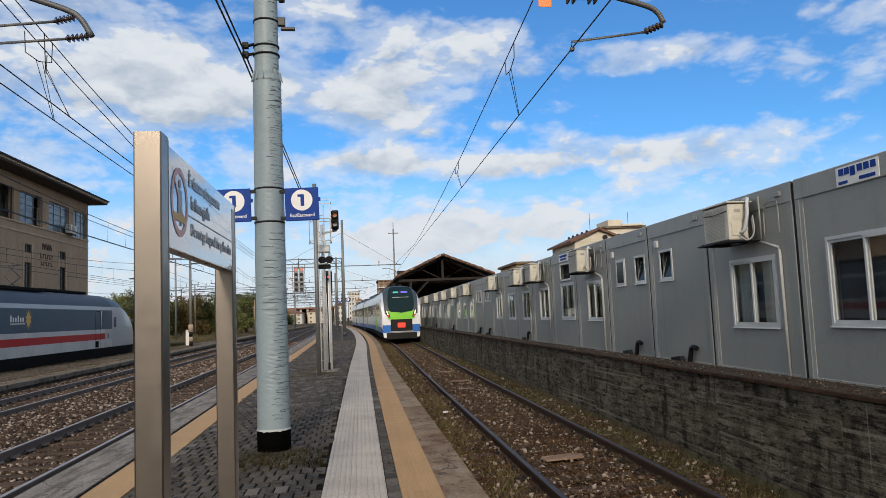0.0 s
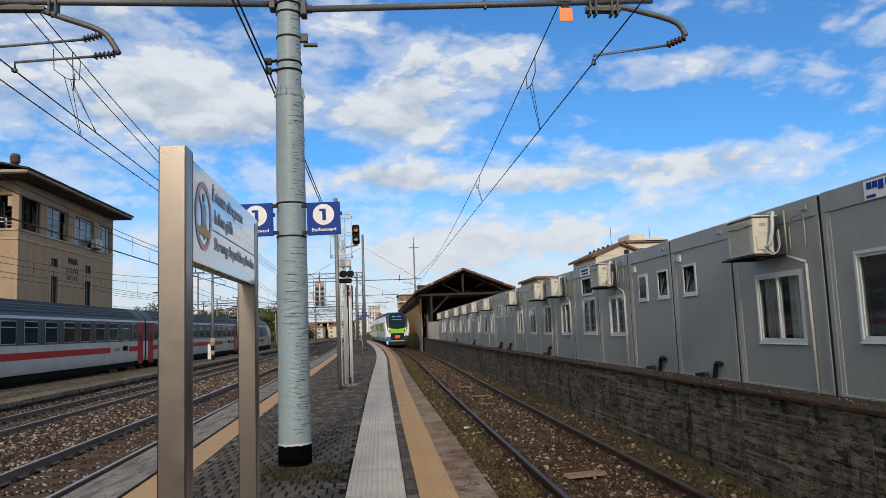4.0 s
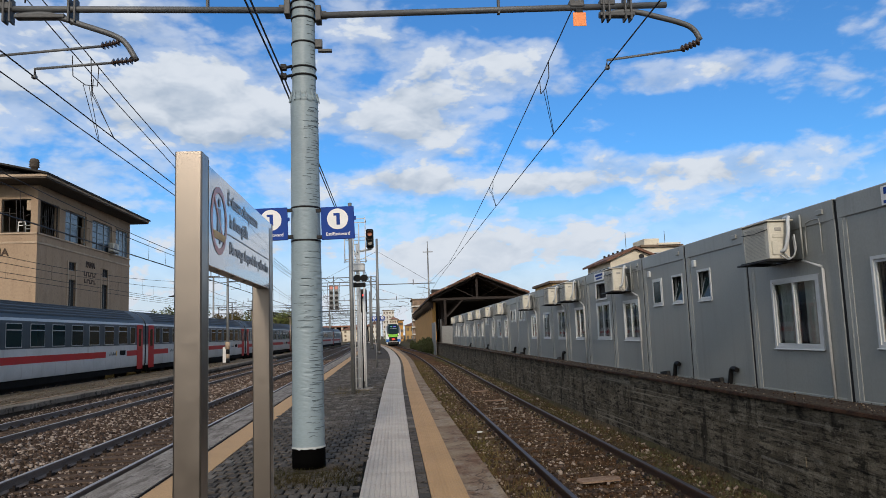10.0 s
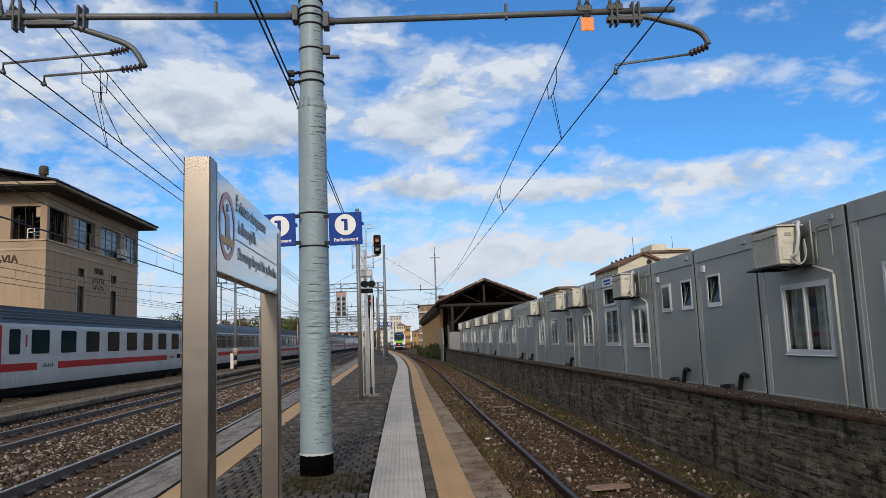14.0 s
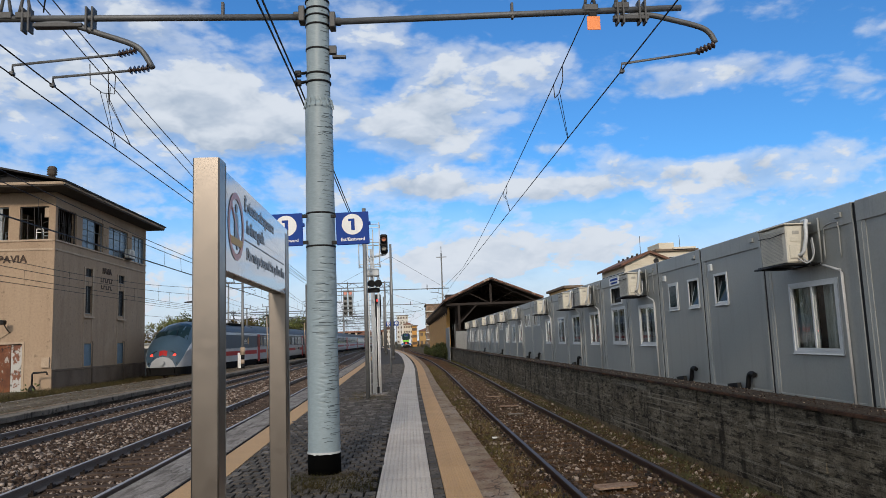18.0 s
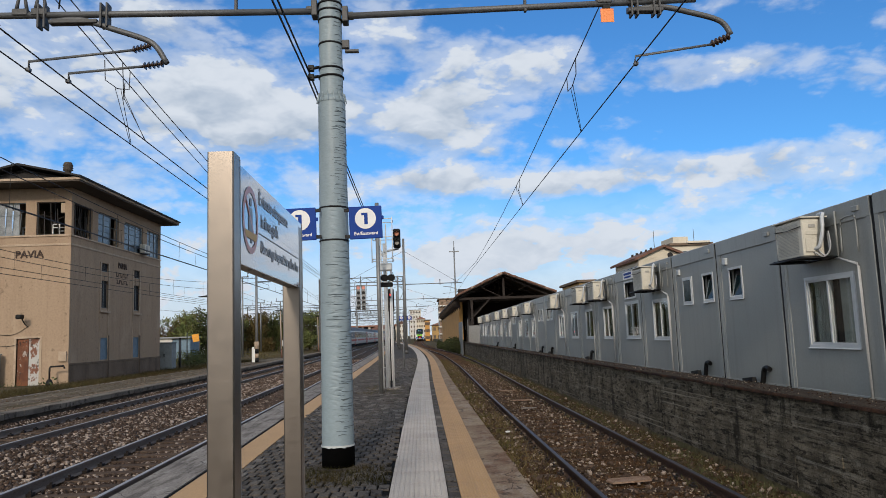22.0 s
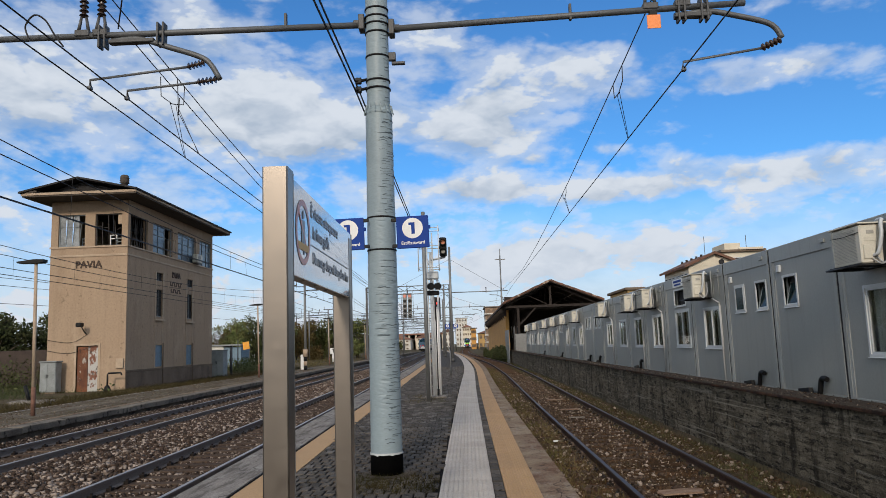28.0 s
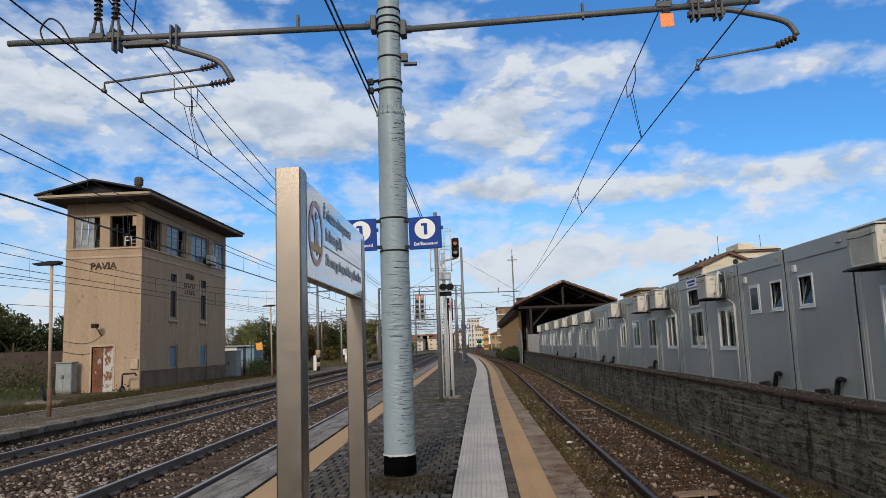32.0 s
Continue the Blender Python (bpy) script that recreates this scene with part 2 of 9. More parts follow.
# ---- materials ----
def mat(name, col, rough=0.7, metal=0.0, scale=6.0, var=0.25, bump=0.15, fine=60.0, tint=None, spots=0.0, stretch=(1, 1, 1),
        rand=0.0, glow=0.0, coat=0.0, streak=None, speck=None, crack=None, spec=None, pale=None):
    """A surface with broad stains, fine grain and relief. tint: the colour of the stains. rand: how far pieces differ."""
    m = bpy.data.materials.new(name)
    m.use_nodes = True
    nt = m.node_tree
    n, l = nt.nodes, nt.links
    b = n["Principled BSDF"]
    tc, oi = n.new("ShaderNodeTexCoord"), n.new("ShaderNodeObjectInfo")
    add = n.new("ShaderNodeVectorMath")
    add.operation = "MULTIPLY_ADD"
    sh = n.new("ShaderNodeCombineXYZ")
    for i in range(3):
        l.new(oi.outputs["Random"], sh.inputs[i])
    l.new(sh.outputs[0], add.inputs[0])
    add.inputs[1].default_value = (37, 51, 23)
    l.new(tc.outputs["Object"], add.inputs[2])
    mp = n.new("ShaderNodeMapping")
    mp.inputs["Scale"].default_value = stretch
    l.new(add.outputs[0], mp.inputs[0])

    def noise_tex(s, d, r=0.6):
        t = n.new("ShaderNodeTexNoise")
        t.inputs["Scale"].default_value, t.inputs["Detail"].default_value, t.inputs["Roughness"].default_value = s, d, r
        l.new(mp.outputs[0], t.inputs["Vector"])
        return t.outputs["Fac"]

    broad, grain = noise_tex(scale, 5), noise_tex(fine, 4)
    tint = tint or tuple(c * 0.55 for c in col)

    def ramp(v, lo, hi):
        r = n.new("ShaderNodeMapRange")
        l.new(v, r.inputs[0])
        r.inputs[1].default_value, r.inputs[2].default_value = lo, hi
        return r.outputs[0]

    def mul(a, k):
        r = n.new("ShaderNodeMath")
        r.operation = "MULTIPLY"
        l.new(a, r.inputs[0])
        r.inputs[1].default_value = k
        return r.outputs[0]

    mix = n.new("ShaderNodeMix")
    mix.data_type = "RGBA"
    l.new(mul(ramp(broad, 0.42, 0.68), min(1.0, var * 2)), mix.inputs["Factor"])
    mix.inputs["A"].default_value, mix.inputs["B"].default_value = (*col, 1), (*tint, 1)
    base = mix.outputs["Result"]

    def blend(over, fac):
        x = n.new("ShaderNodeMix")
        x.data_type = "RGBA"
        l.new(fac, x.inputs["Factor"])
        l.new(base, x.inputs["A"])
        x.inputs["B"].default_value = (*over, 1)
        return x.outputs["Result"]

    def own_tex(stretch2, s, d, r, lo, hi, amount):
        mq = n.new("ShaderNodeMapping")
        mq.inputs["Scale"].default_value = stretch2
        l.new(add.outputs[0], mq.inputs[0])
        t = n.new("ShaderNodeTexNoise")
        t.inputs["Scale"].default_value, t.inputs["Detail"].default_value, t.inputs["Roughness"].default_value = s, d, r
        l.new(mq.outputs[0], t.inputs["Vector"])
        return mul(ramp(t.outputs["Fac"], lo, hi), amount)

    for over, stretch2, s, lo, hi, amount in streak or ():
        base = blend(over, own_tex(stretch2, s, 5, 0.65, lo, hi, amount))
    if speck:
        over, s, lo, hi, amount = speck
        base = blend(over, own_tex((1, 1, 1), s, 3, 0.7, lo, hi, amount))
    if crack:
        s, width, over = crack
        vo = n.new("ShaderNodeTexVoronoi")
        vo.feature = "DISTANCE_TO_EDGE"
        vo.inputs["Scale"].default_value = s
        wob = n.new("ShaderNodeVectorMath")
        wob.operation = "MULTIPLY_ADD"
        wn = n.new("ShaderNodeTexNoise")
        wn.inputs["Scale"].default_value, wn.inputs["Detail"].default_value = s * 2.5, 5
        l.new(add.outputs[0], wn.inputs["Vector"])
        l.new(wn.outputs["Color"], wob.inputs[0])
        wob.inputs[1].default_value = (0.6 / s, 0.6 / s, 0.6 / s)
        l.new(add.outputs[0], wob.inputs[2])
        l.new(wob.outputs[0], vo.inputs["Vector"])
        base = blend(over, ramp(vo.outputs["Distance"], width, width * 0.3))
    mix2 = n.new("ShaderNodeMix")
    mix2.data_type, mix2.blend_type = "RGBA", "MULTIPLY"
    l.new(base, mix2.inputs["A"])
    g = n.new("ShaderNodeMapRange")
    l.new(grain, g.inputs[0])
    g.inputs[1].default_value, g.inputs[2].default_value, g.inputs[3].default_value, g.inputs[4].default_value = 0.3, 0.7, 1 - var, 1 + var * 0.4
    l.new(g.outputs[0], mix2.inputs["B"])
    mix2.inputs["Factor"].default_value = 1.0
    last = mix2.outputs["Result"]
    if rand:
        mr = n.new("ShaderNodeMapRange")
        l.new(oi.outputs["Random"], mr.inputs[0])
        mr.inputs[3].default_value, mr.inputs[4].default_value = 1 - rand, 1 + rand
        m3 = n.new("ShaderNodeMix")
        m3.data_type, m3.blend_type = "RGBA", "MULTIPLY"
        m3.inputs["Factor"].default_value = 1.0
        l.new(last, m3.inputs["A"])
        l.new(mr.outputs[0], m3.inputs["B"])
        geo = n.new("ShaderNodeNewGeometry")
        mr2 = n.new("ShaderNodeMapRange")
        l.new(geo.outputs["Random Per Island"], mr2.inputs[0])
        mr2.inputs[3].default_value, mr2.inputs[4].default_value = 1 - rand, 1 + rand
        m4 = n.new("ShaderNodeMix")
        m4.data_type, m4.blend_type = "RGBA", "MULTIPLY"
        m4.inputs["Factor"].default_value = 1.0
        l.new(m3.outputs["Result"], m4.inputs["A"])
        l.new(mr2.outputs[0], m4.inputs["B"])
        last = m4.outputs["Result"]
        if pale:
            m5 = n.new("ShaderNodeMix")
            m5.data_type = "RGBA"
            l.new(ramp(geo.outputs["Random Per Island"], pale[1], min(1.0, pale[1] + 0.25)), m5.inputs["Factor"])
            l.new(last, m5.inputs["A"])
            m5.inputs["B"].default_value = (*pale[0], 1)
            last = m5.outputs["Result"]
    l.new(last, b.inputs["Base Color"])
    rr = n.new("ShaderNodeMapRange")
    l.new(grain, rr.inputs[0])
    rr.inputs[3].default_value, rr.inputs[4].default_value = max(0.02, rough - 0.1), min(1, rough + 0.1)
    l.new(rr.outputs[0], b.inputs["Roughness"])
    b.inputs["Metallic"].default_value = metal
    b.inputs["Coat Weight"].default_value = coat
    if spec is not None:
        b.inputs["Specular IOR Level"].default_value = spec
    if bump:
        bp = n.new("ShaderNodeBump")
        bp.inputs["Strength"].default_value, bp.inputs["Distance"].default_value = bump, 0.02
        l.new(grain, bp.inputs["Height"])
        l.new(bp.outputs[0], b.inputs["Normal"])
    if glow:
        b.inputs["Emission Color"].default_value, b.inputs["Emission Strength"].default_value = (*col, 1), glow
    return m


def glass(name, col=(0.03, 0.04, 0.045), rough=0.06, clear=0.0):
    m = bpy.data.materials.new(name)
    m.use_nodes = True
    b = m.node_tree.nodes["Principled BSDF"]
    b.inputs["Base Color"].default_value, b.inputs["Roughness"].default_value = (*col, 1), rough
    b.inputs["IOR"].default_value = 1.5 if clear else 1.2
    b.inputs["Transmission Weight"].default_value = clear
    return m


M = dict(
    ballast=mat("ballast_bed", (0.045, 0.035, 0.028), 0.97, scale=1.2, var=0.5, bump=1.0, fine=30, tint=(0.045, 0.03, 0.022), spec=0.1, speck=((0.20, 0.17, 0.145), 28, 0.56, 0.68, 0.8), streak=[((0.02, 0.016, 0.013), (1, 1, 1), 16, 0.53, 0.62, 0.85)]),
    stone=mat("ballast_stone", (0.105, 0.072, 0.053), 0.95, scale=3, var=0.35, bump=0.3, fine=120, tint=(0.06, 0.036, 0.026), rand=0.6, spec=0.2, pale=((0.34, 0.28, 0.235), 0.70)),
    dirt=mat("track_dirt", (0.135, 0.068, 0.030), 0.98, scale=1.1, var=0.5, bump=1.0, fine=26, tint=(0.03, 0.02, 0.011), spec=0.05, speck=((0.13, 0.085, 0.05), 30, 0.57, 0.68, 0.8), streak=[((0.012, 0.009, 0.006), (1, 1, 1), 14, 0.54, 0.64, 0.8), ((0.085, 0.062, 0.04), (1, 0.35, 1), 1.6, 0.52, 0.66, 0.6)]),
    soil=mat("yard_soil", (0.10, 0.075, 0.048), 0.97, scale=0.35, var=0.5, bump=0.6, fine=9, tint=(0.055, 0.06, 0.024), spec=0.1, speck=((0.03, 0.025, 0.016), 7, 0.55, 0.65, 0.8)),
    rail_side=mat("rail_rust", (0.06, 0.033, 0.022), 0.8, 0.1, scale=4, var=0.4, bump=0.3, fine=80, tint=(0.06, 0.035, 0.024), spec=0.2),
    rail_grey=mat("rail_web_grey", (0.16, 0.132, 0.115), 0.7, 0.1, scale=3, var=0.35, bump=0.2, fine=80, tint=(0.13, 0.095, 0.075), stretch=(1, 0.3, 1)),
    rail_dull=mat("rail_dull_head", (0.07, 0.062, 0.06), 0.5, 0.6, scale=8, var=0.25, bump=0.05, tint=(0.06, 0.04, 0.03)),
    rail_head=mat("rail_polished", (0.46, 0.43, 0.40), 0.5, 0.7, scale=8, var=0.15, bump=0.05),
    sleeper=mat("sleeper_timber", (0.095, 0.068, 0.05), 0.95, scale=5, var=0.45, bump=0.6, fine=40, tint=(0.06, 0.04, 0.03), stretch=(0.4, 3, 3), rand=0.25, spec=0.1),
    clip=mat("clip_iron", (0.022, 0.017, 0.015), 0.7, 0.3, var=0.3, spec=0.2),
    concrete=mat("platform_concrete", (0.255, 0.23, 0.205), 0.94, scale=1.3, var=0.4, bump=0.5, fine=45, tint=(0.15, 0.13, 0.115), spec=0.2, crack=(1.1, 0.010, (0.08, 0.07, 0.06)), streak=[((0.10, 0.085, 0.072), (3, 0.35, 1), 3.2, 0.5, 0.6, 0.8), ((0.36, 0.34, 0.31), (2, 0.5, 1), 3.1, 0.56, 0.68, 0.6)]),
    concrete_r=mat("rusty_concrete", (0.265, 0.205, 0.140), 0.95, scale=2.4, var=0.45, bump=0.5, fine=50, tint=(0.12, 0.055, 0.03), spec=0.2, crack=(0.9, 0.010, (0.06, 0.04, 0.028)), streak=[((0.27, 0.22, 0.175), (2, 0.5, 1), 2.6, 0.52, 0.64, 0.75), ((0.05, 0.03, 0.02), (1, 1, 1), 9, 0.57, 0.66, 0.8)]),
    paver=mat("dark_paver", (0.085, 0.073, 0.061), 0.9, scale=1.2, var=0.4, bump=0.5, fine=60, tint=(0.045, 0.04, 0.035), rand=0.3, spec=0.2, pale=((0.14, 0.125, 0.11), 0.74), speck=((0.008, 0.007, 0.006), 14, 0.55, 0.63, 0.85)),
    joint=mat("paver_joint", (0.006, 0.005, 0.004), 0.97, var=0.3, bump=0.4, spec=0.1),
    white_tile=mat("white_tactile", (0.44, 0.395, 0.345), 0.85, scale=2.2, var=0.22, bump=0.2, fine=55, tint=(0.27, 0.23, 0.20), rand=0.05),
    yellow_tile=mat("yellow_tactile", (0.40, 0.25, 0.12), 0.85, scale=2.2, var=0.22, bump=0.2, fine=55, tint=(0.33, 0.205, 0.10), rand=0.05),
    wall=mat("old_wall_concrete", (0.18, 0.155, 0.115), 0.96, scale=1.7, var=0.5, bump=0.8, fine=34, tint=(0.07, 0.059, 0.043), spec=0.12, streak=[((0.06, 0.05, 0.036), (1, 0.35, 6), 3.2, 0.48, 0.60, 0.75), ((0.010, 0.009, 0.007), (1, 0.8, 3), 5.0, 0.53, 0.61, 0.85), ((0.012, 0.010, 0.007), (1, 1.8, 0.5), 1.9, 0.52, 0.62, 0.8), ((0.27, 0.24, 0.19), (1, 0.8, 1.6), 7.0, 0.58, 0.66, 0.6), ((0.02, 0.017, 0.012), (1, 0.5, 4.5), 14, 0.55, 0.64, 0.8), ((0.33, 0.30, 0.25), (2, 9, 0.25), 1.5, 0.67, 0.72, 0.6), ((0.30, 0.27, 0.22), (1, 0.16, 15), 1.3, 0.58, 0.66, 0.6)], speck=((0.02, 0.017, 0.013), 34, 0.60, 0.68, 0.7)),
    coping=mat("coping_dirt", (0.052, 0.039, 0.029), 0.97, scale=2, var=0.5, bump=1.0, fine=30, tint=(0.04, 0.033, 0.026), spec=0.1, speck=((0.17, 0.145, 0.12), 26, 0.58, 0.68, 0.8)),
    rust_paint=mat("flaking_rust", (0.19, 0.095, 0.065), 0.85, scale=5, var=0.4, bump=0.2, tint=(0.09, 0.045, 0.03)),
    rust=mat("rusty_edge", (0.02, 0.0115, 0.008), 0.9, 0.05, scale=3, var=0.5, bump=0.4, tint=(0.09, 0.045, 0.026), spec=0.2),
    cont=mat("grey_cabin_panel", (0.232, 0.242, 0.232), 0.42, scale=0.6, var=0.10, bump=0.04, fine=30, rand=0.05, streak=[((0.17, 0.17, 0.165), (1, 5, 0.3), 1.2, 0.52, 0.7, 0.4)]),
    cont_frame=mat("grey_cabin_frame", (0.245, 0.256, 0.246), 0.40, scale=1.5, var=0.12, bump=0.04, fine=40, streak=[((0.15, 0.15, 0.145), (1, 4, 0.3), 1.5, 0.54, 0.7, 0.5)]),
    cont_seal=mat("cream_seal", (0.30, 0.31, 0.295), 0.7, var=0.15),
    gap=mat("black_gap", (0.006, 0.006, 0.007), 0.9, var=0.1, bump=0),
    pvc=mat("white_pvc", (0.46, 0.485, 0.50), 0.45, scale=3, var=0.10, bump=0.03),
    pane=glass("window_glass", (0.93, 0.96, 0.955), 0.02, 1.0),
    curtain=mat("net_curtain", (0.30, 0.335, 0.325), 0.95, scale=5, var=0.2, bump=0.1, spec=0.1),
    # near black: the darkness of unlit rooms put into a surface colour
    room_shade=mat("room_shade", (0.02, 0.02, 0.022), 0.9, var=0.2),
    ac=mat("cream_ac", (0.55, 0.52, 0.44), 0.5, scale=3, var=0.13, bump=0.05),
    ac_grille=mat("grey_ac_grille", (0.33, 0.32, 0.29), 0.6, var=0.2),
    black=mat("black_plastic", (0.006, 0.006, 0.0065), 0.55, spec=0.25, var=0.2, bump=0.05),
    pipe=mat("grey_pipe", (0.36, 0.37, 0.375), 0.5, var=0.15),
    wrap=mat("pole_wrap", (0.225, 0.285, 0.315), 0.5, scale=2.5, var=0.12, bump=0.08, fine=25, tint=(0.17, 0.22, 0.245), stretch=(1, 1, 3)),
    # darker film colour that stands for the shade inside the folds
    wrap_shade=mat("pole_wrap_fold_shade", (0.075, 0.10, 0.115), 0.6, var=0.3, bump=0),
    torn=mat("torn_white_film", (0.45, 0.47, 0.48), 0.6, var=0.1, bump=0.1),
    boot=mat("black_boot", (0.0015, 0.0015, 0.0015), 0.8, var=0.3, spec=0.03),
    pale_steel=mat("pale_steel", (0.62, 0.62, 0.60), 0.55, 0.0, scale=5, var=0.18, bump=0.05),
    steel=mat("galvanised_steel", (0.20, 0.205, 0.205), 0.5, 0.45, scale=6, var=0.2, bump=0.1),
    arm_steel=mat("dull_arm_steel", (0.125, 0.13, 0.135), 0.55, 0.4, scale=6, var=0.25, bump=0.1),
    steel_dk=mat("weathered_steel", (0.085, 0.086, 0.088), 0.6, 0.35, scale=6, var=0.3, bump=0.15),
    wire=mat("wire_copper_dark", (0.022, 0.02, 0.02), 0.6, 0.4, var=0.1, bump=0),
    insul=mat("insulator_brown", (0.045, 0.028, 0.022), 0.3, var=0.2, bump=0),
    champagne=mat("champagne_aluminium", (0.226, 0.198, 0.170), 0.34, 0.95, scale=1.5, var=0.004, bump=0, fine=20),
    sign_white=mat("sign_white", (0.36, 0.38, 0.41), 0.14, scale=2, var=0.05, bump=0.0, coat=1.0),
    sign_grey=mat("sign_lettering", (0.16, 0.165, 0.18), 0.35, var=0.05, bump=0),
    sign_red=mat("sign_red_ring", (0.55, 0.20, 0.15), 0.35, var=0.05, bump=0),
    sign_yel=mat("sign_yellow", (0.60, 0.36, 0.09), 0.5, var=0.05, bump=0),
    blue=mat("sign_blue", (0.004, 0.038, 0.235), 0.6, var=0.05, bump=0.0, spec=0.2),
    white=mat("white_paint", (0.68, 0.68, 0.67), 0.5, var=0.06, bump=0),
    orange=mat("orange_plate", (0.85, 0.25, 0.06), 0.5, var=0.08, bump=0),
    stucco=mat("peach_stucco", (0.345, 0.255, 0.178), 0.95, scale=0.45, var=0.12, bump=0.03, fine=9, tint=(0.31, 0.215, 0.145), spec=0.12, streak=[((0.21, 0.15, 0.103), (1, 1, 0.09), 1.3, 0.50, 0.72, 0.38), ((0.22, 0.165, 0.118), (1, 1, 0.05), 5.0, 0.56, 0.68, 0.22), ((0.42, 0.325, 0.235), (1, 1, 0.6), 0.8, 0.56, 0.68, 0.5), ((0.15, 0.112, 0.08), (1, 1, 1), 3.2, 0.62, 0.70, 0.6)], speck=((0.14, 0.10, 0.07), 7, 0.66, 0.72, 0.6)),
    plinth=mat("grey_plinth", (0.20, 0.15, 0.11), 0.95, scale=0.8, var=0.45, bump=0.1, tint=(0.14, 0.105, 0.078), spec=0.15, streak=[((0.12, 0.09, 0.068), (1, 1, 0.25), 1.0, 0.5, 0.68, 0.6)]),
    lintel=mat("stucco_trim", (0.44, 0.34, 0.245), 0.93, scale=1.2, var=0.3, bump=0.2, tint=(0.26, 0.19, 0.135)),
    eave=mat("eave_board", (0.085, 0.068, 0.055), 0.9, scale=1.5, var=0.3, bump=0.2),
    roof_dk=mat("dark_roof", (0.02, 0.018, 0.018), 0.85, scale=2, var=0.35, bump=0.3),
    # pale grey panes with darker blotches
    pane_pale=mat("pale_mottled_glass", (0.30, 0.32, 0.33), 0.3, scale=1.5, var=0.45, bump=0.02, tint=(0.10, 0.11, 0.12)),
    stain_steel=mat("stained_steel", (0.05, 0.045, 0.04), 0.8, var=0.3, bump=0),
    # the blue of the mirrored sky is put into the pane's own colour
    pane_blue=mat("sky_toned_tower_glass", (0.10, 0.145, 0.19), 0.25, scale=2, var=0.35, bump=0.02),
    frame_grey=mat("old_window_frame", (0.22, 0.25, 0.26), 0.7, var=0.25),
    shutter=mat("blue_shutter", (0.16, 0.235, 0.30), 0.75, scale=3, var=0.25, bump=0.15),
    old_door=mat("peeling_door", (0.43, 0.42, 0.40), 0.9, scale=1.6, var=0.1, bump=0.3, tint=(0.30, 0.28, 0.25), streak=[((0.17, 0.06, 0.03), (1, 1, 0.7), 2.6, 0.56, 0.6, 0.95), ((0.05, 0.035, 0.025), (1, 1, 0.5), 5, 0.58, 0.62, 0.8)]),
    rust_door=mat("rusty_door", (0.20, 0.075, 0.035), 0.9, scale=1.6, var=0.4, bump=0.3, tint=(0.09, 0.035, 0.02), streak=[((0.40, 0.37, 0.33), (1, 1, 0.7), 2.4, 0.56, 0.6, 0.9), ((0.03, 0.022, 0.017), (1, 1, 0.5), 4, 0.6, 0.64, 0.8)]),
    letters=mat("faded_letters", (0.07, 0.045, 0.033), 0.9, scale=6, var=0.4, bump=0.1),
    cab_grey=mat("cabinet_grey", (0.25, 0.27, 0.27), 0.6, scale=2.5, var=0.3, bump=0.1),
    tile_roof=mat("clay_tile", (0.21, 0.105, 0.070), 0.9, scale=2, var=0.45, bump=0.4, fine=12, rand=0.5, pale=((0.36, 0.29, 0.23), 0.7)),
    timber=mat("dark_timber", (0.028, 0.02, 0.016), 0.9, scale=3, var=0.35, bump=0.3),
    ochre=mat("ochre_plaster", (0.47, 0.26, 0.075), 0.93, scale=0.8, var=0.3, bump=0.2, tint=(0.30, 0.15, 0.05)),
    leaf=mat("green_leaf", (0.085, 0.105, 0.035), 0.8, scale=1.0, var=0.4, bump=0, tint=(0.11, 0.095, 0.033), rand=0.6, spec=0.2),
    leaf_dk=mat("dark_leaf", (0.055, 0.072, 0.026), 0.8, scale=0.6, var=0.4, bump=0, tint=(0.055, 0.05, 0.019), rand=0.5, spec=0.2),
    leaf_aut=mat("autumn_leaf", (0.15, 0.12, 0.042), 0.8, scale=0.6, var=0.4, bump=0, tint=(0.15, 0.085, 0.03), rand=0.45, spec=0.2),
    weed=mat("green_weed", (0.070, 0.072, 0.032), 0.85, scale=0.8, var=0.4, bump=0, tint=(0.085, 0.062, 0.03), rand=0.6, spec=0.15),
    grass=mat("dry_grass", (0.10, 0.076, 0.034), 0.9, scale=0.8, var=0.4, bump=0, tint=(0.05, 0.055, 0.018), rand=0.5, spec=0.1),
    litter=mat("dry_litter", (0.09, 0.052, 0.03), 0.95, scale=3, var=0.3, bump=0, tint=(0.04, 0.024, 0.014), rand=0.6, spec=0.1, pale=((0.36, 0.29, 0.215), 0.70)),
    plank=mat("weathered_plank", (0.30, 0.21, 0.15), 0.95, scale=5, var=0.5, bump=0.5, tint=(0.16, 0.09, 0.06), stretch=(0.4, 3, 1), spec=0.1),
    twig=mat("dry_twig", (0.13, 0.095, 0.06), 0.95, scale=3, var=0.3, bump=0, rand=0.5, spec=0.1),
    bark=mat("bark", (0.10, 0.08, 0.06), 0.95, scale=6, var=0.4, bump=0.5),
    t_grey=mat("train_slate_grey", (0.042, 0.078, 0.115), 0.4, scale=1.0, var=0.2, bump=0.02, spec=0.3),
    t_slate=mat("coach_slate", (0.023, 0.037, 0.052), 0.4, scale=1.0, var=0.2, bump=0.02, spec=0.3),
    t_roof=mat("train_roof_grey", (0.036, 0.051, 0.067), 0.55, scale=1.0, var=0.2, bump=0.05),
    t_roof_dk=mat("train_roof_dark", (0.022, 0.029, 0.04), 0.5, scale=1.0, var=0.2, bump=0.05),
    t_white=mat("train_white", (0.46, 0.47, 0.475), 0.45, scale=0.8, var=0.16, bump=0.02, spec=0.3, streak=[((0.25, 0.23, 0.21), (1, 3, 0.4), 1.5, 0.55, 0.72, 0.5)]),
    t_silver=mat("train_silver", (0.36, 0.375, 0.39), 0.38, 0.25, scale=0.8, var=0.12, bump=0.02, coat=0.2),
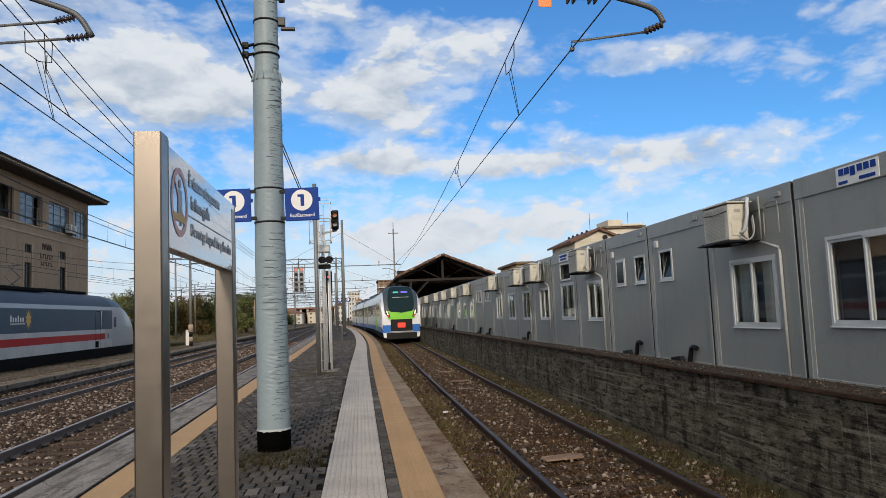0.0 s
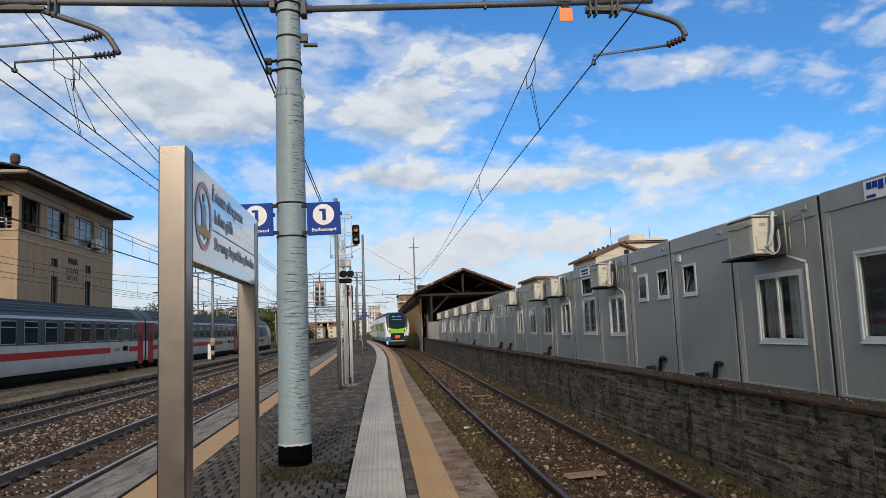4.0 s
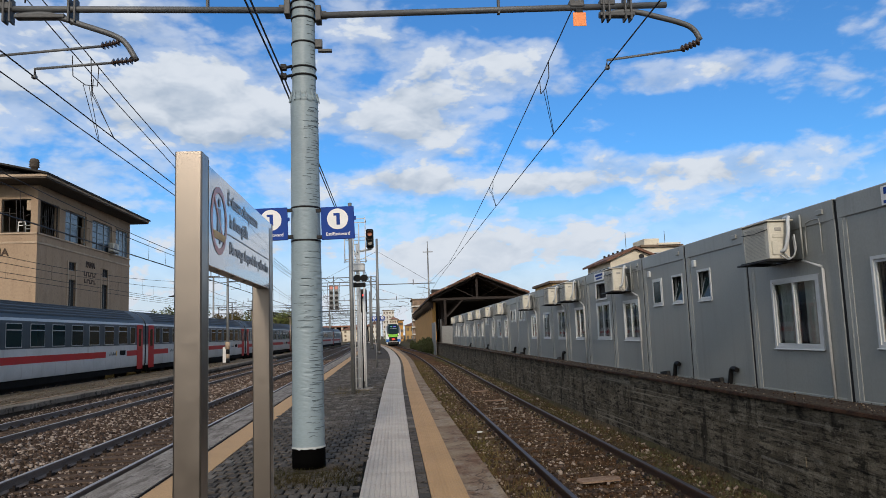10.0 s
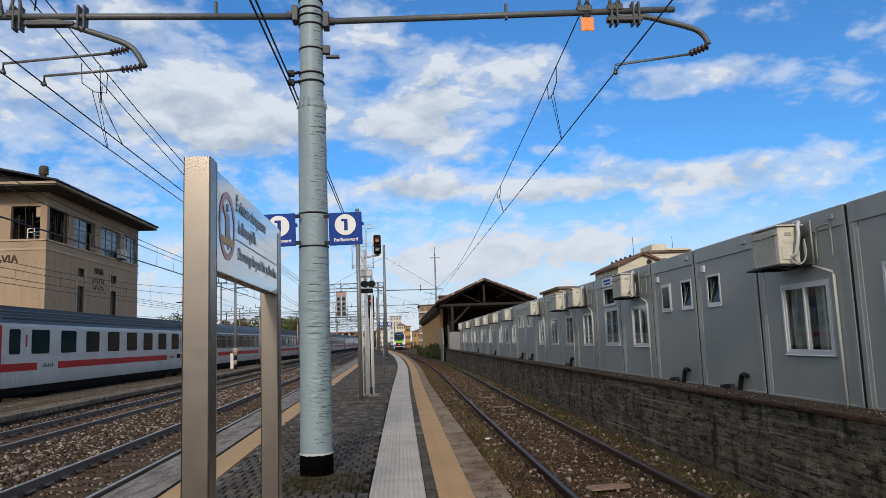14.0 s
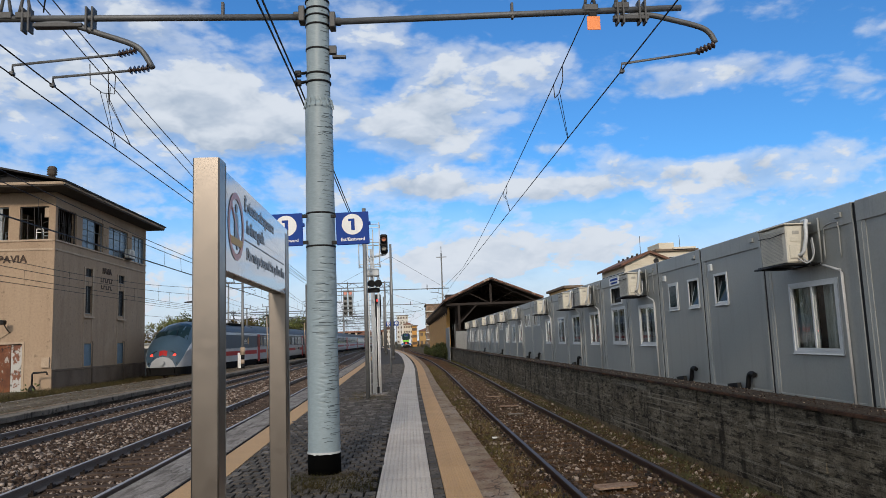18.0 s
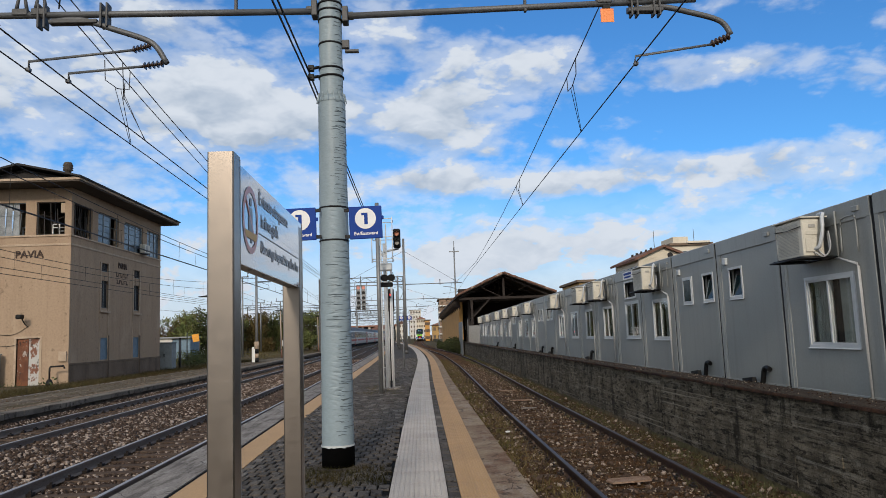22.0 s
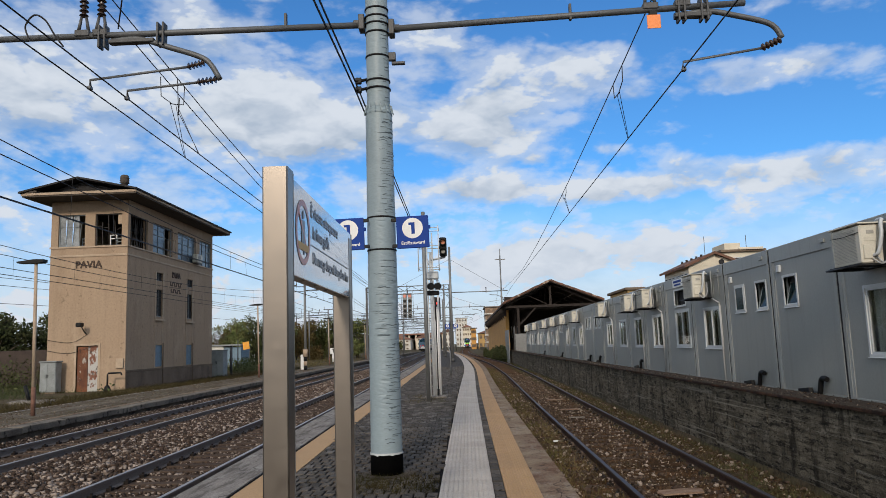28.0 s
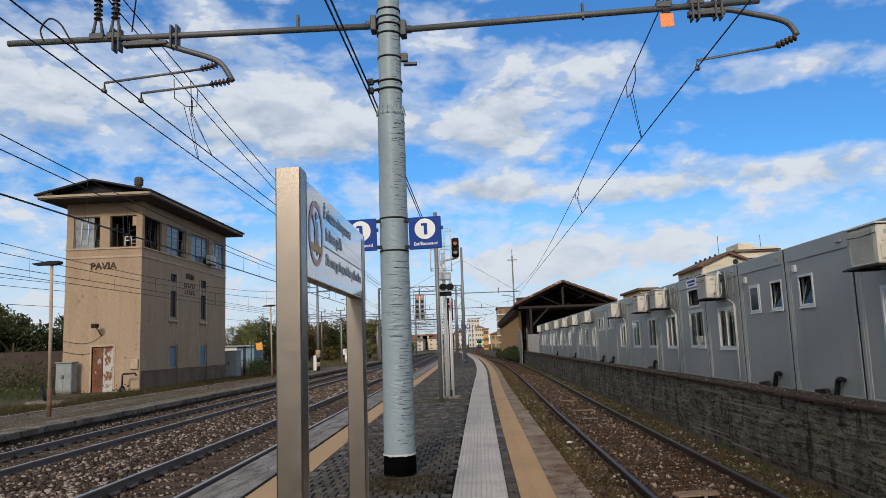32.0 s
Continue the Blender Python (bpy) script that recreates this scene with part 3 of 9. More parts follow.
    t_red=mat("train_red", (0.36, 0.012, 0.011), 0.45, scale=1.5, var=0.15, bump=0.02, spec=0.25),
    t_under=mat("underframe_black", (0.01, 0.0095, 0.009), 0.9, spec=0.1, scale=3, var=0.4, bump=0.1),
    t_glass=glass("train_glass", (0.008, 0.022, 0.026), 0.1),
    c_white=mat("commuter_white", (0.72, 0.74, 0.76), 0.35, var=0.08, bump=0.01, coat=0.2),
    c_green=mat("commuter_green", (0.22, 0.62, 0.04), 0.35, var=0.08, bump=0.01, coat=0.2),
    c_blue=mat("commuter_blue", (0.015, 0.13, 0.48), 0.35, var=0.08, bump=0.01, coat=0.2),
    # serves the tail lamps and the coupler cover, which is brightened by added glow
    red_cover_lamp=mat("glowing_red_cover", (0.70, 0.06, 0.035), 0.5, var=0.1, bump=0, glow=0.35),
    lamp_white=mat("lamp_glow", (1.0, 0.92, 0.8), 0.3, var=0, bump=0, glow=0.8),
    lamp_red=mat("red_glow", (1.0, 0.05, 0.03), 0.3, var=0, bump=0, glow=1.6),
    led_green=mat("display_green", (0.05, 0.35, 0.30), 0.3, var=0, bump=0, glow=0.6),
    screen_dark=mat("display_screen", (0.008, 0.009, 0.014), 0.3, var=0, bump=0),
    led_blue=mat("display_blue", (0.12, 0.10, 0.55), 0.3, var=0, bump=0, glow=0.7),
    signal_orange=mat("signal_orange", (0.40, 0.11, 0.035), 0.3, var=0, bump=0, glow=0.12),
    cream_house=mat("cream_render", (0.62, 0.56, 0.45), 0.9, scale=0.4, var=0.15, bump=0.05),
    brown_house=mat("brown_render", (0.27, 0.185, 0.13), 0.9, scale=0.4, var=0.2, bump=0.05),
    orange_house=mat("orange_render", (0.62, 0.33, 0.09), 0.9, scale=0.4, var=0.2, bump=0.05),
    yellow_house=mat("yellow_render", (0.46, 0.30, 0.12), 0.9, scale=0.4, var=0.2, bump=0.05),
    white_house=mat("white_render", (0.60, 0.58, 0.53), 0.9, scale=0.4, var=0.15, bump=0.05),
    brick_wall=mat("old_brick", (0.06, 0.042, 0.034), 0.95, scale=1.5, var=0.4, bump=0.3),
    edge_stone=mat("edge_stone", (0.20, 0.175, 0.145), 0.95, scale=1.2, var=0.45, bump=0.5, fine=40, tint=(0.10, 0.085, 0.07), spec=0.15, streak=[((0.03, 0.026, 0.022), (1, 1, 1), 4, 0.55, 0.64, 0.8)]),
    # stains, with the shade below the platform edge also in the colour
    edge_face=mat("stained_shaded_face", (0.10, 0.083, 0.066), 0.95, scale=1.5, var=0.5, bump=0.5, fine=40, tint=(0.025, 0.021, 0.018), spec=0.1),
    gravel_top=mat("gravel_top", (0.125, 0.102, 0.075), 0.97, scale=0.6, var=0.5, bump=0.9, fine=30, tint=(0.085, 0.07, 0.04), spec=0.1, speck=((0.25, 0.215, 0.175), 30, 0.58, 0.68, 0.8), streak=[((0.05, 0.04, 0.028), (1, 1, 1), 6, 0.55, 0.66, 0.8), ((0.22, 0.19, 0.155), (1, 0.15, 1), 1.2, 0.52, 0.66, 0.6)]),
    orange_tarp=mat("orange_board", (0.75, 0.33, 0.03), 0.6, var=0.15, bump=0.05),
)


# ---- building blocks ----
def B():
    return bmesh.new()


def box(bm, x0, x1, y0, y1, z0, z1, bevel=0.0):
    vs = [bm.verts.new((x, y, z)) for x in (x0, x1) for y in (y0, y1) for z in (z0, z1)]
    fs = [bm.faces.new([vs[i] for i in f]) for f in ((0, 1, 3, 2), (4, 6, 7, 5), (0, 4, 5, 1), (2, 3, 7, 6), (0, 2, 6, 4), (1, 5, 7, 3))]
    if bevel:
        es = list({e for f in fs for e in f.edges})
        bmesh.ops.bevel(bm, geom=es, offset=bevel, segments=1, affect="EDGES", profile=0.5)
    return bm


def smooth_line(pts, n=6):
    """More points along a smooth curve through pts."""
    P = [Vector(p) for p in pts]
    P = [2 * P[0] - P[1]] + P + [2 * P[-1] - P[-2]]
    out = []
    for a, b, c, d in zip(P, P[1:], P[2:], P[3:]):
        for k in range(n):
            u = k / n
            out.append(0.5 * (2 * b + (c - a) * u + (2 * a - 5 * b + 4 * c - d) * u * u + (3 * b - a - 3 * c + d) * u ** 3))
    return out + [P[-2]]


def tube(bm, pts, r, seg=8, r2=None, cap=True):
    pts = [Vector(p) for p in pts]
    rings = []
    for i, p in enumerate(pts):
        d = (pts[min(i + 1, len(pts) - 1)] - pts[max(i - 1, 0)]).normalized()
        a = d.orthogonal().normalized() if abs(d.z) < 0.99 else Vector((1, 0, 0))
        if abs(d.z) < 0.99:
            a = d.cross(Vector((0, 0, 1))).normalized()
        b = d.cross(a).normalized()
        rr = r if r2 is None else r + (r2 - r) * i / (len(pts) - 1)
        rings.append([bm.verts.new(p + rr * (math.cos(2 * math.pi * k / seg) * a + math.sin(2 * math.pi * k / seg) * b)) for k in range(seg)])
    for u, v in zip(rings, rings[1:]):
        for k in range(seg):
            f = bm.faces.new((u[k], u[(k + 1) % seg], v[(k + 1) % seg], v[k]))
            f.smooth = seg > 5
    if cap:
        bm.faces.new(rings[0][::-1])
        bm.faces.new(rings[-1])
    return bm


def lathe(bm, profile, seg=16, at=(0, 0, 0)):
    rings = [[bm.verts.new((at[0] + r * math.cos(2 * math.pi * k / seg), at[1] + r * math.sin(2 * math.pi * k / seg), at[2] + z)) for k in range(seg)] for r, z in profile]
    for u, v in zip(rings, rings[1:]):
        for k in range(seg):
            f = bm.faces.new((u[k], u[(k + 1) % seg], v[(k + 1) % seg], v[k]))
            f.smooth = True
    bm.faces.new(rings[0][::-1])
    bm.faces.new(rings[-1])
    return bm


def prism(bm, outline, axis, a, b):
    """A closed outline (pairs) pushed from a to b along axis x, y or z."""
    def at(u, v, w):
        return {"x": (w, u, v), "y": (u, w, v), "z": (u, v, w)}[axis]
    p = [bm.verts.new(at(u, v, a)) for u, v in outline]
    q = [bm.verts.new(at(u, v, b)) for u, v in outline]
    k = len(outline)
    for i in range(k):
        bm.faces.new((p[i], p[(i + 1) % k], q[(i + 1) % k], q[i]))
    bm.faces.new(p[::-1])
    bm.faces.new(q)
    return bm


def grid_wall(bm, axis, a, b, z0, z1, holes, d0, d1):
    """One connected wall from a to b along axis x or y, d0..d1 thick, with holes (a0, a1, z0, z1)."""
    us = sorted({a, b, *[min(max(v, a), b) for h in holes for v in h[:2]]})
    zs = sorted({z0, z1, *[min(max(v, z0), z1) for h in holes for v in h[2:4]]})
    seen = {}

    def vert(u, d, z):
        k = (round(u, 4), round(d, 4), round(z, 4))
        if k not in seen:
            seen[k] = bm.verts.new((u, d, z) if axis == "x" else (d, u, z))
        return seen[k]

    def full(i, j):
        if not (0 <= i < len(us) - 1 and 0 <= j < len(zs) - 1):
            return False
        u, z = (us[i] + us[i + 1]) / 2, (zs[j] + zs[j + 1]) / 2
        return not any(h[0] < u < h[1] and h[2] < z < h[3] for h in holes)

    for i in range(len(us) - 1):
        for j in range(len(zs) - 1):
            if not full(i, j):
                continue
            u0, u1, w0, w1 = us[i], us[i + 1], zs[j], zs[j + 1]
            for d in (d0, d1):
                bm.faces.new([vert(u0, d, w0), vert(u1, d, w0), vert(u1, d, w1), vert(u0, d, w1)])
            for ok, p, q in ((full(i - 1, j), (u0, w0), (u0, w1)), (full(i + 1, j), (u1, w0), (u1, w1)), (full(i, j - 1), (u0, w0), (u1, w0)), (full(i, j + 1), (u0, w1), (u1, w1))):
                if not ok:
                    bm.faces.new([vert(p[0], d0, p[1]), vert(q[0], d0, q[1]), vert(q[0], d1, q[1]), vert(p[0], d1, p[1])])
    return bm


def mesh_of(bm, name, material):
    bmesh.ops.recalc_face_normals(bm, faces=bm.faces)
    me = bpy.data.meshes.new(name)
    bm.to_mesh(me)
    bm.free()
    me.materials.append(material)
    return me


def part(name, bm, material, parent, label=""):
    me = bm if isinstance(bm, bpy.types.Mesh) else mesh_of(bm, name, material)
    ob = new(name, me)
    ob.parent = parent
    return tagged(ob, label)


def piece(name, me, parent, m):
    ob = new(name, me)
    ob.parent = parent
    ob.matrix_basis = m
    return ob


def thing(name, label, category, group="", kind="", at=None):
    ob = new(name)
    ob.empty_display_size = 0.2
    if at is not None:
        ob.matrix_basis = at
    return tagged(ob, label, category, group, kind)


def solid(name, bm, material, label, category="", group="", kind="", at=None):
    ob = new(name, mesh_of(bm, name, material))
    if at is not None:
        ob.matrix_basis = at
    return tagged(ob, label, category, group, kind)


def spline(pts):
    """A smooth line through (y, x) points."""
    ys, xs = np.array([p[0] for p in pts], float), np.array([p[1] for p in pts], float)
    sl = np.gradient(xs, ys)

    def at(y):
        y = np.clip(y, ys[0], ys[-1])
        i = int(np.clip(np.searchsorted(ys, y) - 1, 0, len(ys) - 2))
        h = ys[i + 1] - ys[i]
        u = (y - ys[i]) / h
        return float((2 * u**3 - 3 * u**2 + 1) * xs[i] + (u**3 - 2 * u**2 + u) * h * sl[i] + (3 * u**2 - 2 * u**3) * xs[i + 1] + (u**3 - u**2) * h * sl[i + 1])
    return at


def text(body, size, material, parent, m, name="lettering", depth=0.002, width=0.0):
    c = bpy.data.curves.new(name, "FONT")
    c.body, c.size, c.extrude, c.align_x, c.align_y = body, size, depth, "CENTER", "CENTER"
    c.offset = width
    c.materials.append(material)
    ob = new(name, c)
    ob.parent = parent
    ob.matrix_basis = m
    return ob


# ---- ground, tracks, platforms ----
RAIL_Z = -0.53
track_right = spline([(-90, 2.8), (-20, 2.83), (20, 2.87), (50, 3.1), (75, 2.75), (97, 1.7), (120, 0.6), (150, -0.1), (200, -0.3), (250, -0.2), (300, 0.3), (420, 0), (700, -10)])
track_one = spline([(-90, -4.3), (10, -5.05), (25, -5.25), (35, -5.45), (70, -6.0), (110, -7.0), (150, -8), (250, -10), (420, -14), (700, -25)])
track_two = spline([(-90, -8.9), (15, -9.5), (40, -9.75), (100, -10.8), (200, -12.5), (420, -17), (700, -28)])
track_three = spline([(-320, -15.0), (-60, -15.3), (25, -16.2), (48, -16.1), (80, -15.3), (146, -13.6), (250, -13.4), (420, -17), (760, -30)])
strip_mid = spline([(-30, -0.07), (20, -0.03), (42, 0.08), (66, -0.28), (90, -1.05), (114, -2.2), (150, -4.3), (190, -7.0)])
left_edge = spline([(-30, -2.75), (7, -3.0), (17.7, -3.2), (45, -3.6), (70, -4.1), (100, -4.9), (150, -7.0), (190, -9.6)])
right_edge = spline([(-30, 0.98), (7, 0.97), (23, 0.94), (42, 1.05), (66, 0.72), (90, -0.05), (114, -1.2), (150, -3.3), (190, -6.0)])


def ground_z(x, y):
    z = -0.86 if y < 130 else -0.71
    if x < -17.8:
        z = z + (-0.55 - z) * min(1.0, (-17.8 - x) / 1.2)
    if x > 4.5:
        z = 0.04
    return z


def build_ground():
    xs = [-3500, -600, -200, -120, -80, -60, -45, -36, -30, -26, -23, -20.5, -19, -17.8, -15, -11.5, -8, -5, -2, 0, 2, 4.4, 4.6, 8, 20, 60, 200, 800, 3500]
    ys = [-3500, -500, -100, -40, -10, 0, 5, 10, 15, 20, 25, 30, 36, 42, 50, 60, 75, 95, 120, 160, 220, 350, 700, 1500, 3500]
    bm = B()
    grid = [[bm.verts.new((x, y, ground_z(x, y) + (0.05 * noise.noise((x * 0.3, y * 0.3, 1)) if abs(x) < 60 and (x < -18 or x > 5) else 0))) for x in xs] for y in ys]
    for a, b in zip(grid, grid[1:]):
        for i in range(len(xs) - 1):
            bm.faces.new((a[i], a[i + 1], b[i + 1], b[i]))
    solid("ground", bm, M["soil"], "trampled brown railway yard soil with weedy patches", kind="structure")
    # beds under the rails
    for f, w0, w1, m, lab in ((track_one, -2.5, 2.4, "ballast", "grey-brown crushed stone ballast bed"), (track_two, -1.9, 2.2, "ballast", "grey-brown crushed stone ballast bed"),
                              (track_three, -2.0, 1.5, "ballast", "dusty crushed stone ballast bed"), (track_right, -1.95, 1.75, "dirt", "brown dirt and weeds between rusty rails")):
        bm = B()
        rows = []
        for y in [*np.arange(-320, -60, 20.0), *np.arange(-60, 80, 2.0), *np.arange(80, 700, 8.0)]:
            c = f(y)
            low = 0.0 if m == "dirt" or y > 70 else 0.075
            rows.append([bm.verts.new((c + u, y, -0.69 - (low if abs(u) < 1.45 else 0.03) + 0.03 * noise.noise((c + u, y * 0.7, 3)))) for u in np.linspace(w0, w1, 14)])
        for a, b in zip(rows, rows[1:]):
            for i in range(13):
                bm.faces.new((a[i], a[i + 1], b[i + 1], b[i]))
        solid("track_bed", bm, M[m], lab, kind="structure")


build_ground()


def rail_mesh(f, side, y0, y1, step):
    out = [(-0.07, -0.17), (0.07, -0.17), (0.07, -0.155), (0.012, -0.135), (0.012, -0.05), (0.036, -0.04), (0.036, -0.006), (-0.036, -0.006), (-0.036, -0.04), (-0.012, -0.05), (-0.012, -0.135), (-0.07, -0.155)]
    bm, hd = B(), B()
    ring, hr = [], []
    y = y0
    while y <= y1:
        c = f(y) + side * 0.7525
        ring.append([bm.verts.new((c + u, y, RAIL_Z + v)) for u, v in out])
        hr.append([hd.verts.new((c + u, y, RAIL_Z + v)) for u, v in ((-0.03, -0.006), (-0.024, 0), (0.024, 0), (0.03, -0.006))])
        y += step if y < 90 else step * 4
    for a, b in zip(ring, ring[1:]):
        for i in range(len(out)):
            bm.faces.new((a[i], a[(i + 1) % len(out)], b[(i + 1) % len(out)], b[i]))
    for a, b in zip(hr, hr[1:]):
        for i in range(3):
            hd.faces.new((a[i], a[i + 1], b[i + 1], b[i]))
    return bm, hd


def build_track(f, label, web, head, y0, y1, s0, s1, sink, lumps=True):
    tr = thing("railway_track", label, "railway track", "tracks of the station")
    for side in (-1, 1):
        bm, hd = rail_mesh(f, side, y0, y1, 2.0)
        r = part("rail", bm, M[web], tr)
        part("rail_head", hd, M[head], r)
    bm = box(B(), -1.28, 1.28, -0.12, 0.12, -0.12, 0.0, 0.012)
    me = mesh_of(bm, "sleeper", M["sleeper"])
    clips = B()
    rnd = random.Random(5)
    y = s0
    while y < s1:
        piece("sleeper", me, tr, pose(f(y) + rnd.uniform(-0.03, 0.03), y, RAIL_Z - 0.165 - sink + rnd.uniform(-0.008, 0.004), 0, 0, rnd.uniform(-1, 1)))
        if lumps:
            for side in (-1, 1):
                for o in (-0.105, 0.105):
                    c = f(y) + side * 0.7525 + o
                    box(clips, c - 0.04, c + 0.04, y - 0.06, y + 0.06, RAIL_Z - 0.165, RAIL_Z - 0.118)
                    box(clips, c - 0.016, c + 0.016, y - 0.016, y + 0.016, RAIL_Z - 0.12, RAIL_Z - 0.085)
        y += 0.6
    if lumps:
        tagged(part("rail_fastening", clips, M["clip"], tr, "black iron rail fastenings"), kind="stuff")
    else:
        clips.free()


build_track(track_one, "main line track with grey rails on timber sleepers", "rail_grey", "rail_head", -60, 420, -5.8, 62, 0.0)
build_track(track_two, "main line track with grey rails in stone ballast", "rail_grey", "rail_head", -60, 420, -5.4, 62, 0.0)
build_track(track_three, "dusty track with rusty rails beyond the low platform", "rail_side", "rail_head", -320, 700, 20, 50, 0.02, False)
build_track(track_right, "little used track with rusty rails sunk in dirt", "rail_side", "rail_dull", -60, 420, -6, 46, -0.014)


def slab(bm, fl, fr, y0, y1, z0, z1, step=2.0):
    """A long body between two lines, from z0 up to z1."""
    rows, y = [], y0
    while True:
        rows.append([bm.verts.new(p) for p in ((fl(y), y, z0), (fl(y), y, z1), (fr(y), y, z1), (fr(y), y, z0))])
        if y >= y1:
            break
        y = min(y1, y + step)
    for a, b in zip(rows, rows[1:]):
        for i in range(4):
            bm.faces.new((a[i], a[(i + 1) % 4], b[(i + 1) % 4], b[i]))
    bm.faces.new(rows[0])
    bm.faces.new(rows[-1][::-1])
    return bm


def build_platform():
    pf = thing("platform", "island platform of dark pavers with tactile strips", kind="structure", category="platform")
    part("core", slab(B(), lambda y: left_edge(y) + 0.05, lambda y: right_edge(y) - 0.05, -30, 190, -0.9, -0.03), M["concrete"], pf)
    part("kerb", slab(B(), left_edge, lambda y: left_edge(y) + 0.55, -30, 190, -0.75, -0.008), M["concrete"], pf, "grey cracked concrete kerb")
    part("kerb", slab(B(), lambda y: right_edge(y) - 0.33, right_edge, -30, 190, -0.75, -0.008), M["concrete_r"], pf, "rust-stained concrete kerb")
    part("bedding", slab(B(), lambda y: left_edge(y) + 0.55, lambda y: right_edge(y) - 0.33, -30, 190, -0.2, -0.022), M["joint"], pf)
    part("yellow_line", slab(B(), lambda y: left_edge(y) + 0.62, lambda y: left_edge(y) + 0.98, -30, 190, -0.1, 0.002), M["yellow_tile"], pf, "faded yellow safety line")
    # ribbed tactile tiles
    for lo, w, ribs, m, lab in ((-0.265, 0.53, 11, "white_tile", "white ribbed tactile tile"), (0.375, 0.33, 12, "yellow_tile", "yellow ribbed tactile tile")):
        bm = box(B(), 0, w - 0.004, 0, 0.595, -0.05, 0.0)
        for k in range(ribs):
            c = w * (k + 0.5) / ribs
            r = w / ribs * 0.30
            prism(bm, [(c - r, 0.0), (c - r * 0.6, 0.006), (c + r * 0.6, 0.006), (c + r, 0.0)], "y", 0.004, 0.591)
        me = mesh_of(bm, "tactile_tile", M[m])
        y = 3.0
        while y < 62:
            a = math.degrees(math.atan2(strip_mid(y) - strip_mid(y + 0.6), 0.6))
            piece("tactile_tile", me, pf, pose(strip_mid(y) + lo, y, 0.0, 0, 0, a))
            y += 0.6
        part("tactile_strip", slab(B(), lambda y: strip_mid(y) + lo, lambda y: strip_mid(y) + lo + w, y, 190, -0.05, 0.003), M[m], pf)
        part("tactile_strip", slab(B(), lambda y: strip_mid(y) + lo, lambda y: strip_mid(y) + lo + w, -30, 3.0, -0.05, 0.003), M[m], pf)
    # pavers, in rows across the platform
    me = mesh_of(box(B(), -0.051, 0.051, -0.104, 0.104, -0.04, 0.0, 0.006), "paver", M["paver"])
    far = B()
    rnd = random.Random(11)
    count, y, row = 0, -6.05, 0
    while y < 46:
        for lo, hi in ((left_edge(y) + 0.99, strip_mid(y) - 0.27), (strip_mid(y) + 0.275, strip_mid(y) + 0.37)):
            x = lo + (0.06 if row % 2 == 0 else 0.0) if hi - lo > 0.3 else lo + 0.045
            while x < hi - 0.03:
                dz = rnd.uniform(-0.006, 0.003)
                if count < 300 and y > 6.6 and x > -1.9:
                    piece("paver", me, pf, pose(x, y, dz, rnd.uniform(-1, 1), rnd.uniform(-1, 1), rnd.uniform(-2, 2)))
                    count += 1
                else:
                    box(far, x - 0.051, x + 0.051, y - 0.104, y + 0.104, -0.03, dz)
                x += 0.12
        y += 0.235
        row += 1
    tagged(part("pavers", far, M["paver"], pf, "dark uneven stone pavers"), kind="stuff")
    part("paving", slab(B(), lambda y: left_edge(y) + 0.99, lambda y: strip_mid(y) - 0.27, 46, 190, -0.05, -0.004), M["paver"], pf)


build_platform()


def build_low_platform():
    pf = thing("low_platform", "low old platform with a stone edge and gravel top", kind="structure", category="platform")
    edge = lambda y: track_two(y) - 1.6
    back = lambda y: track_three(y) + 1.55
    part("core", slab(B(), lambda y: back(y), lambda y: edge(y) - 0.3, -60, 190, -0.9, -0.275), M["gravel_top"], pf)
    rnd = random.Random(3)
    y = 8.0
    while y < 74:
        bm = box(B(), -0.42, 0.03, 0.0, 0.985, -0.17, 0, 0.015)
        a = math.degrees(math.atan2(edge(y) - edge(y + 1), 1))
        piece("edge_stone", mesh_of(bm, "edge_stone", M["edge_stone"]) if y == 8.0 else stone, pf, pose(edge(y), y, -0.265 + rnd.uniform(-0.012, 0.008), 0, 0, a))
        if y == 8.0:
            stone = pf.children[-1].data
        y += 1.0
    part("edge", slab(B(), lambda y: edge(y) - 0.42, lambda y: edge(y) + 0.03, 74, 190, -0.435, -0.265), M["edge_stone"], pf)
    # face colour is darkened for the shade under the edge stones
    part("face", slab(B(), lambda y: edge(y) - 0.35, lambda y: edge(y) - 0.05, -60, 190, -0.9, -0.37), M["edge_face"], pf, "stained masonry face, darkened for the shade under the edge stones")
    part("yellow_line", slab(B(), lambda y: edge(y) - 0.78, lambda y: edge(y) - 0.56, -30, 120, -0.4, -0.272), M["concrete_r"], pf, "worn faded line")


build_low_platform()


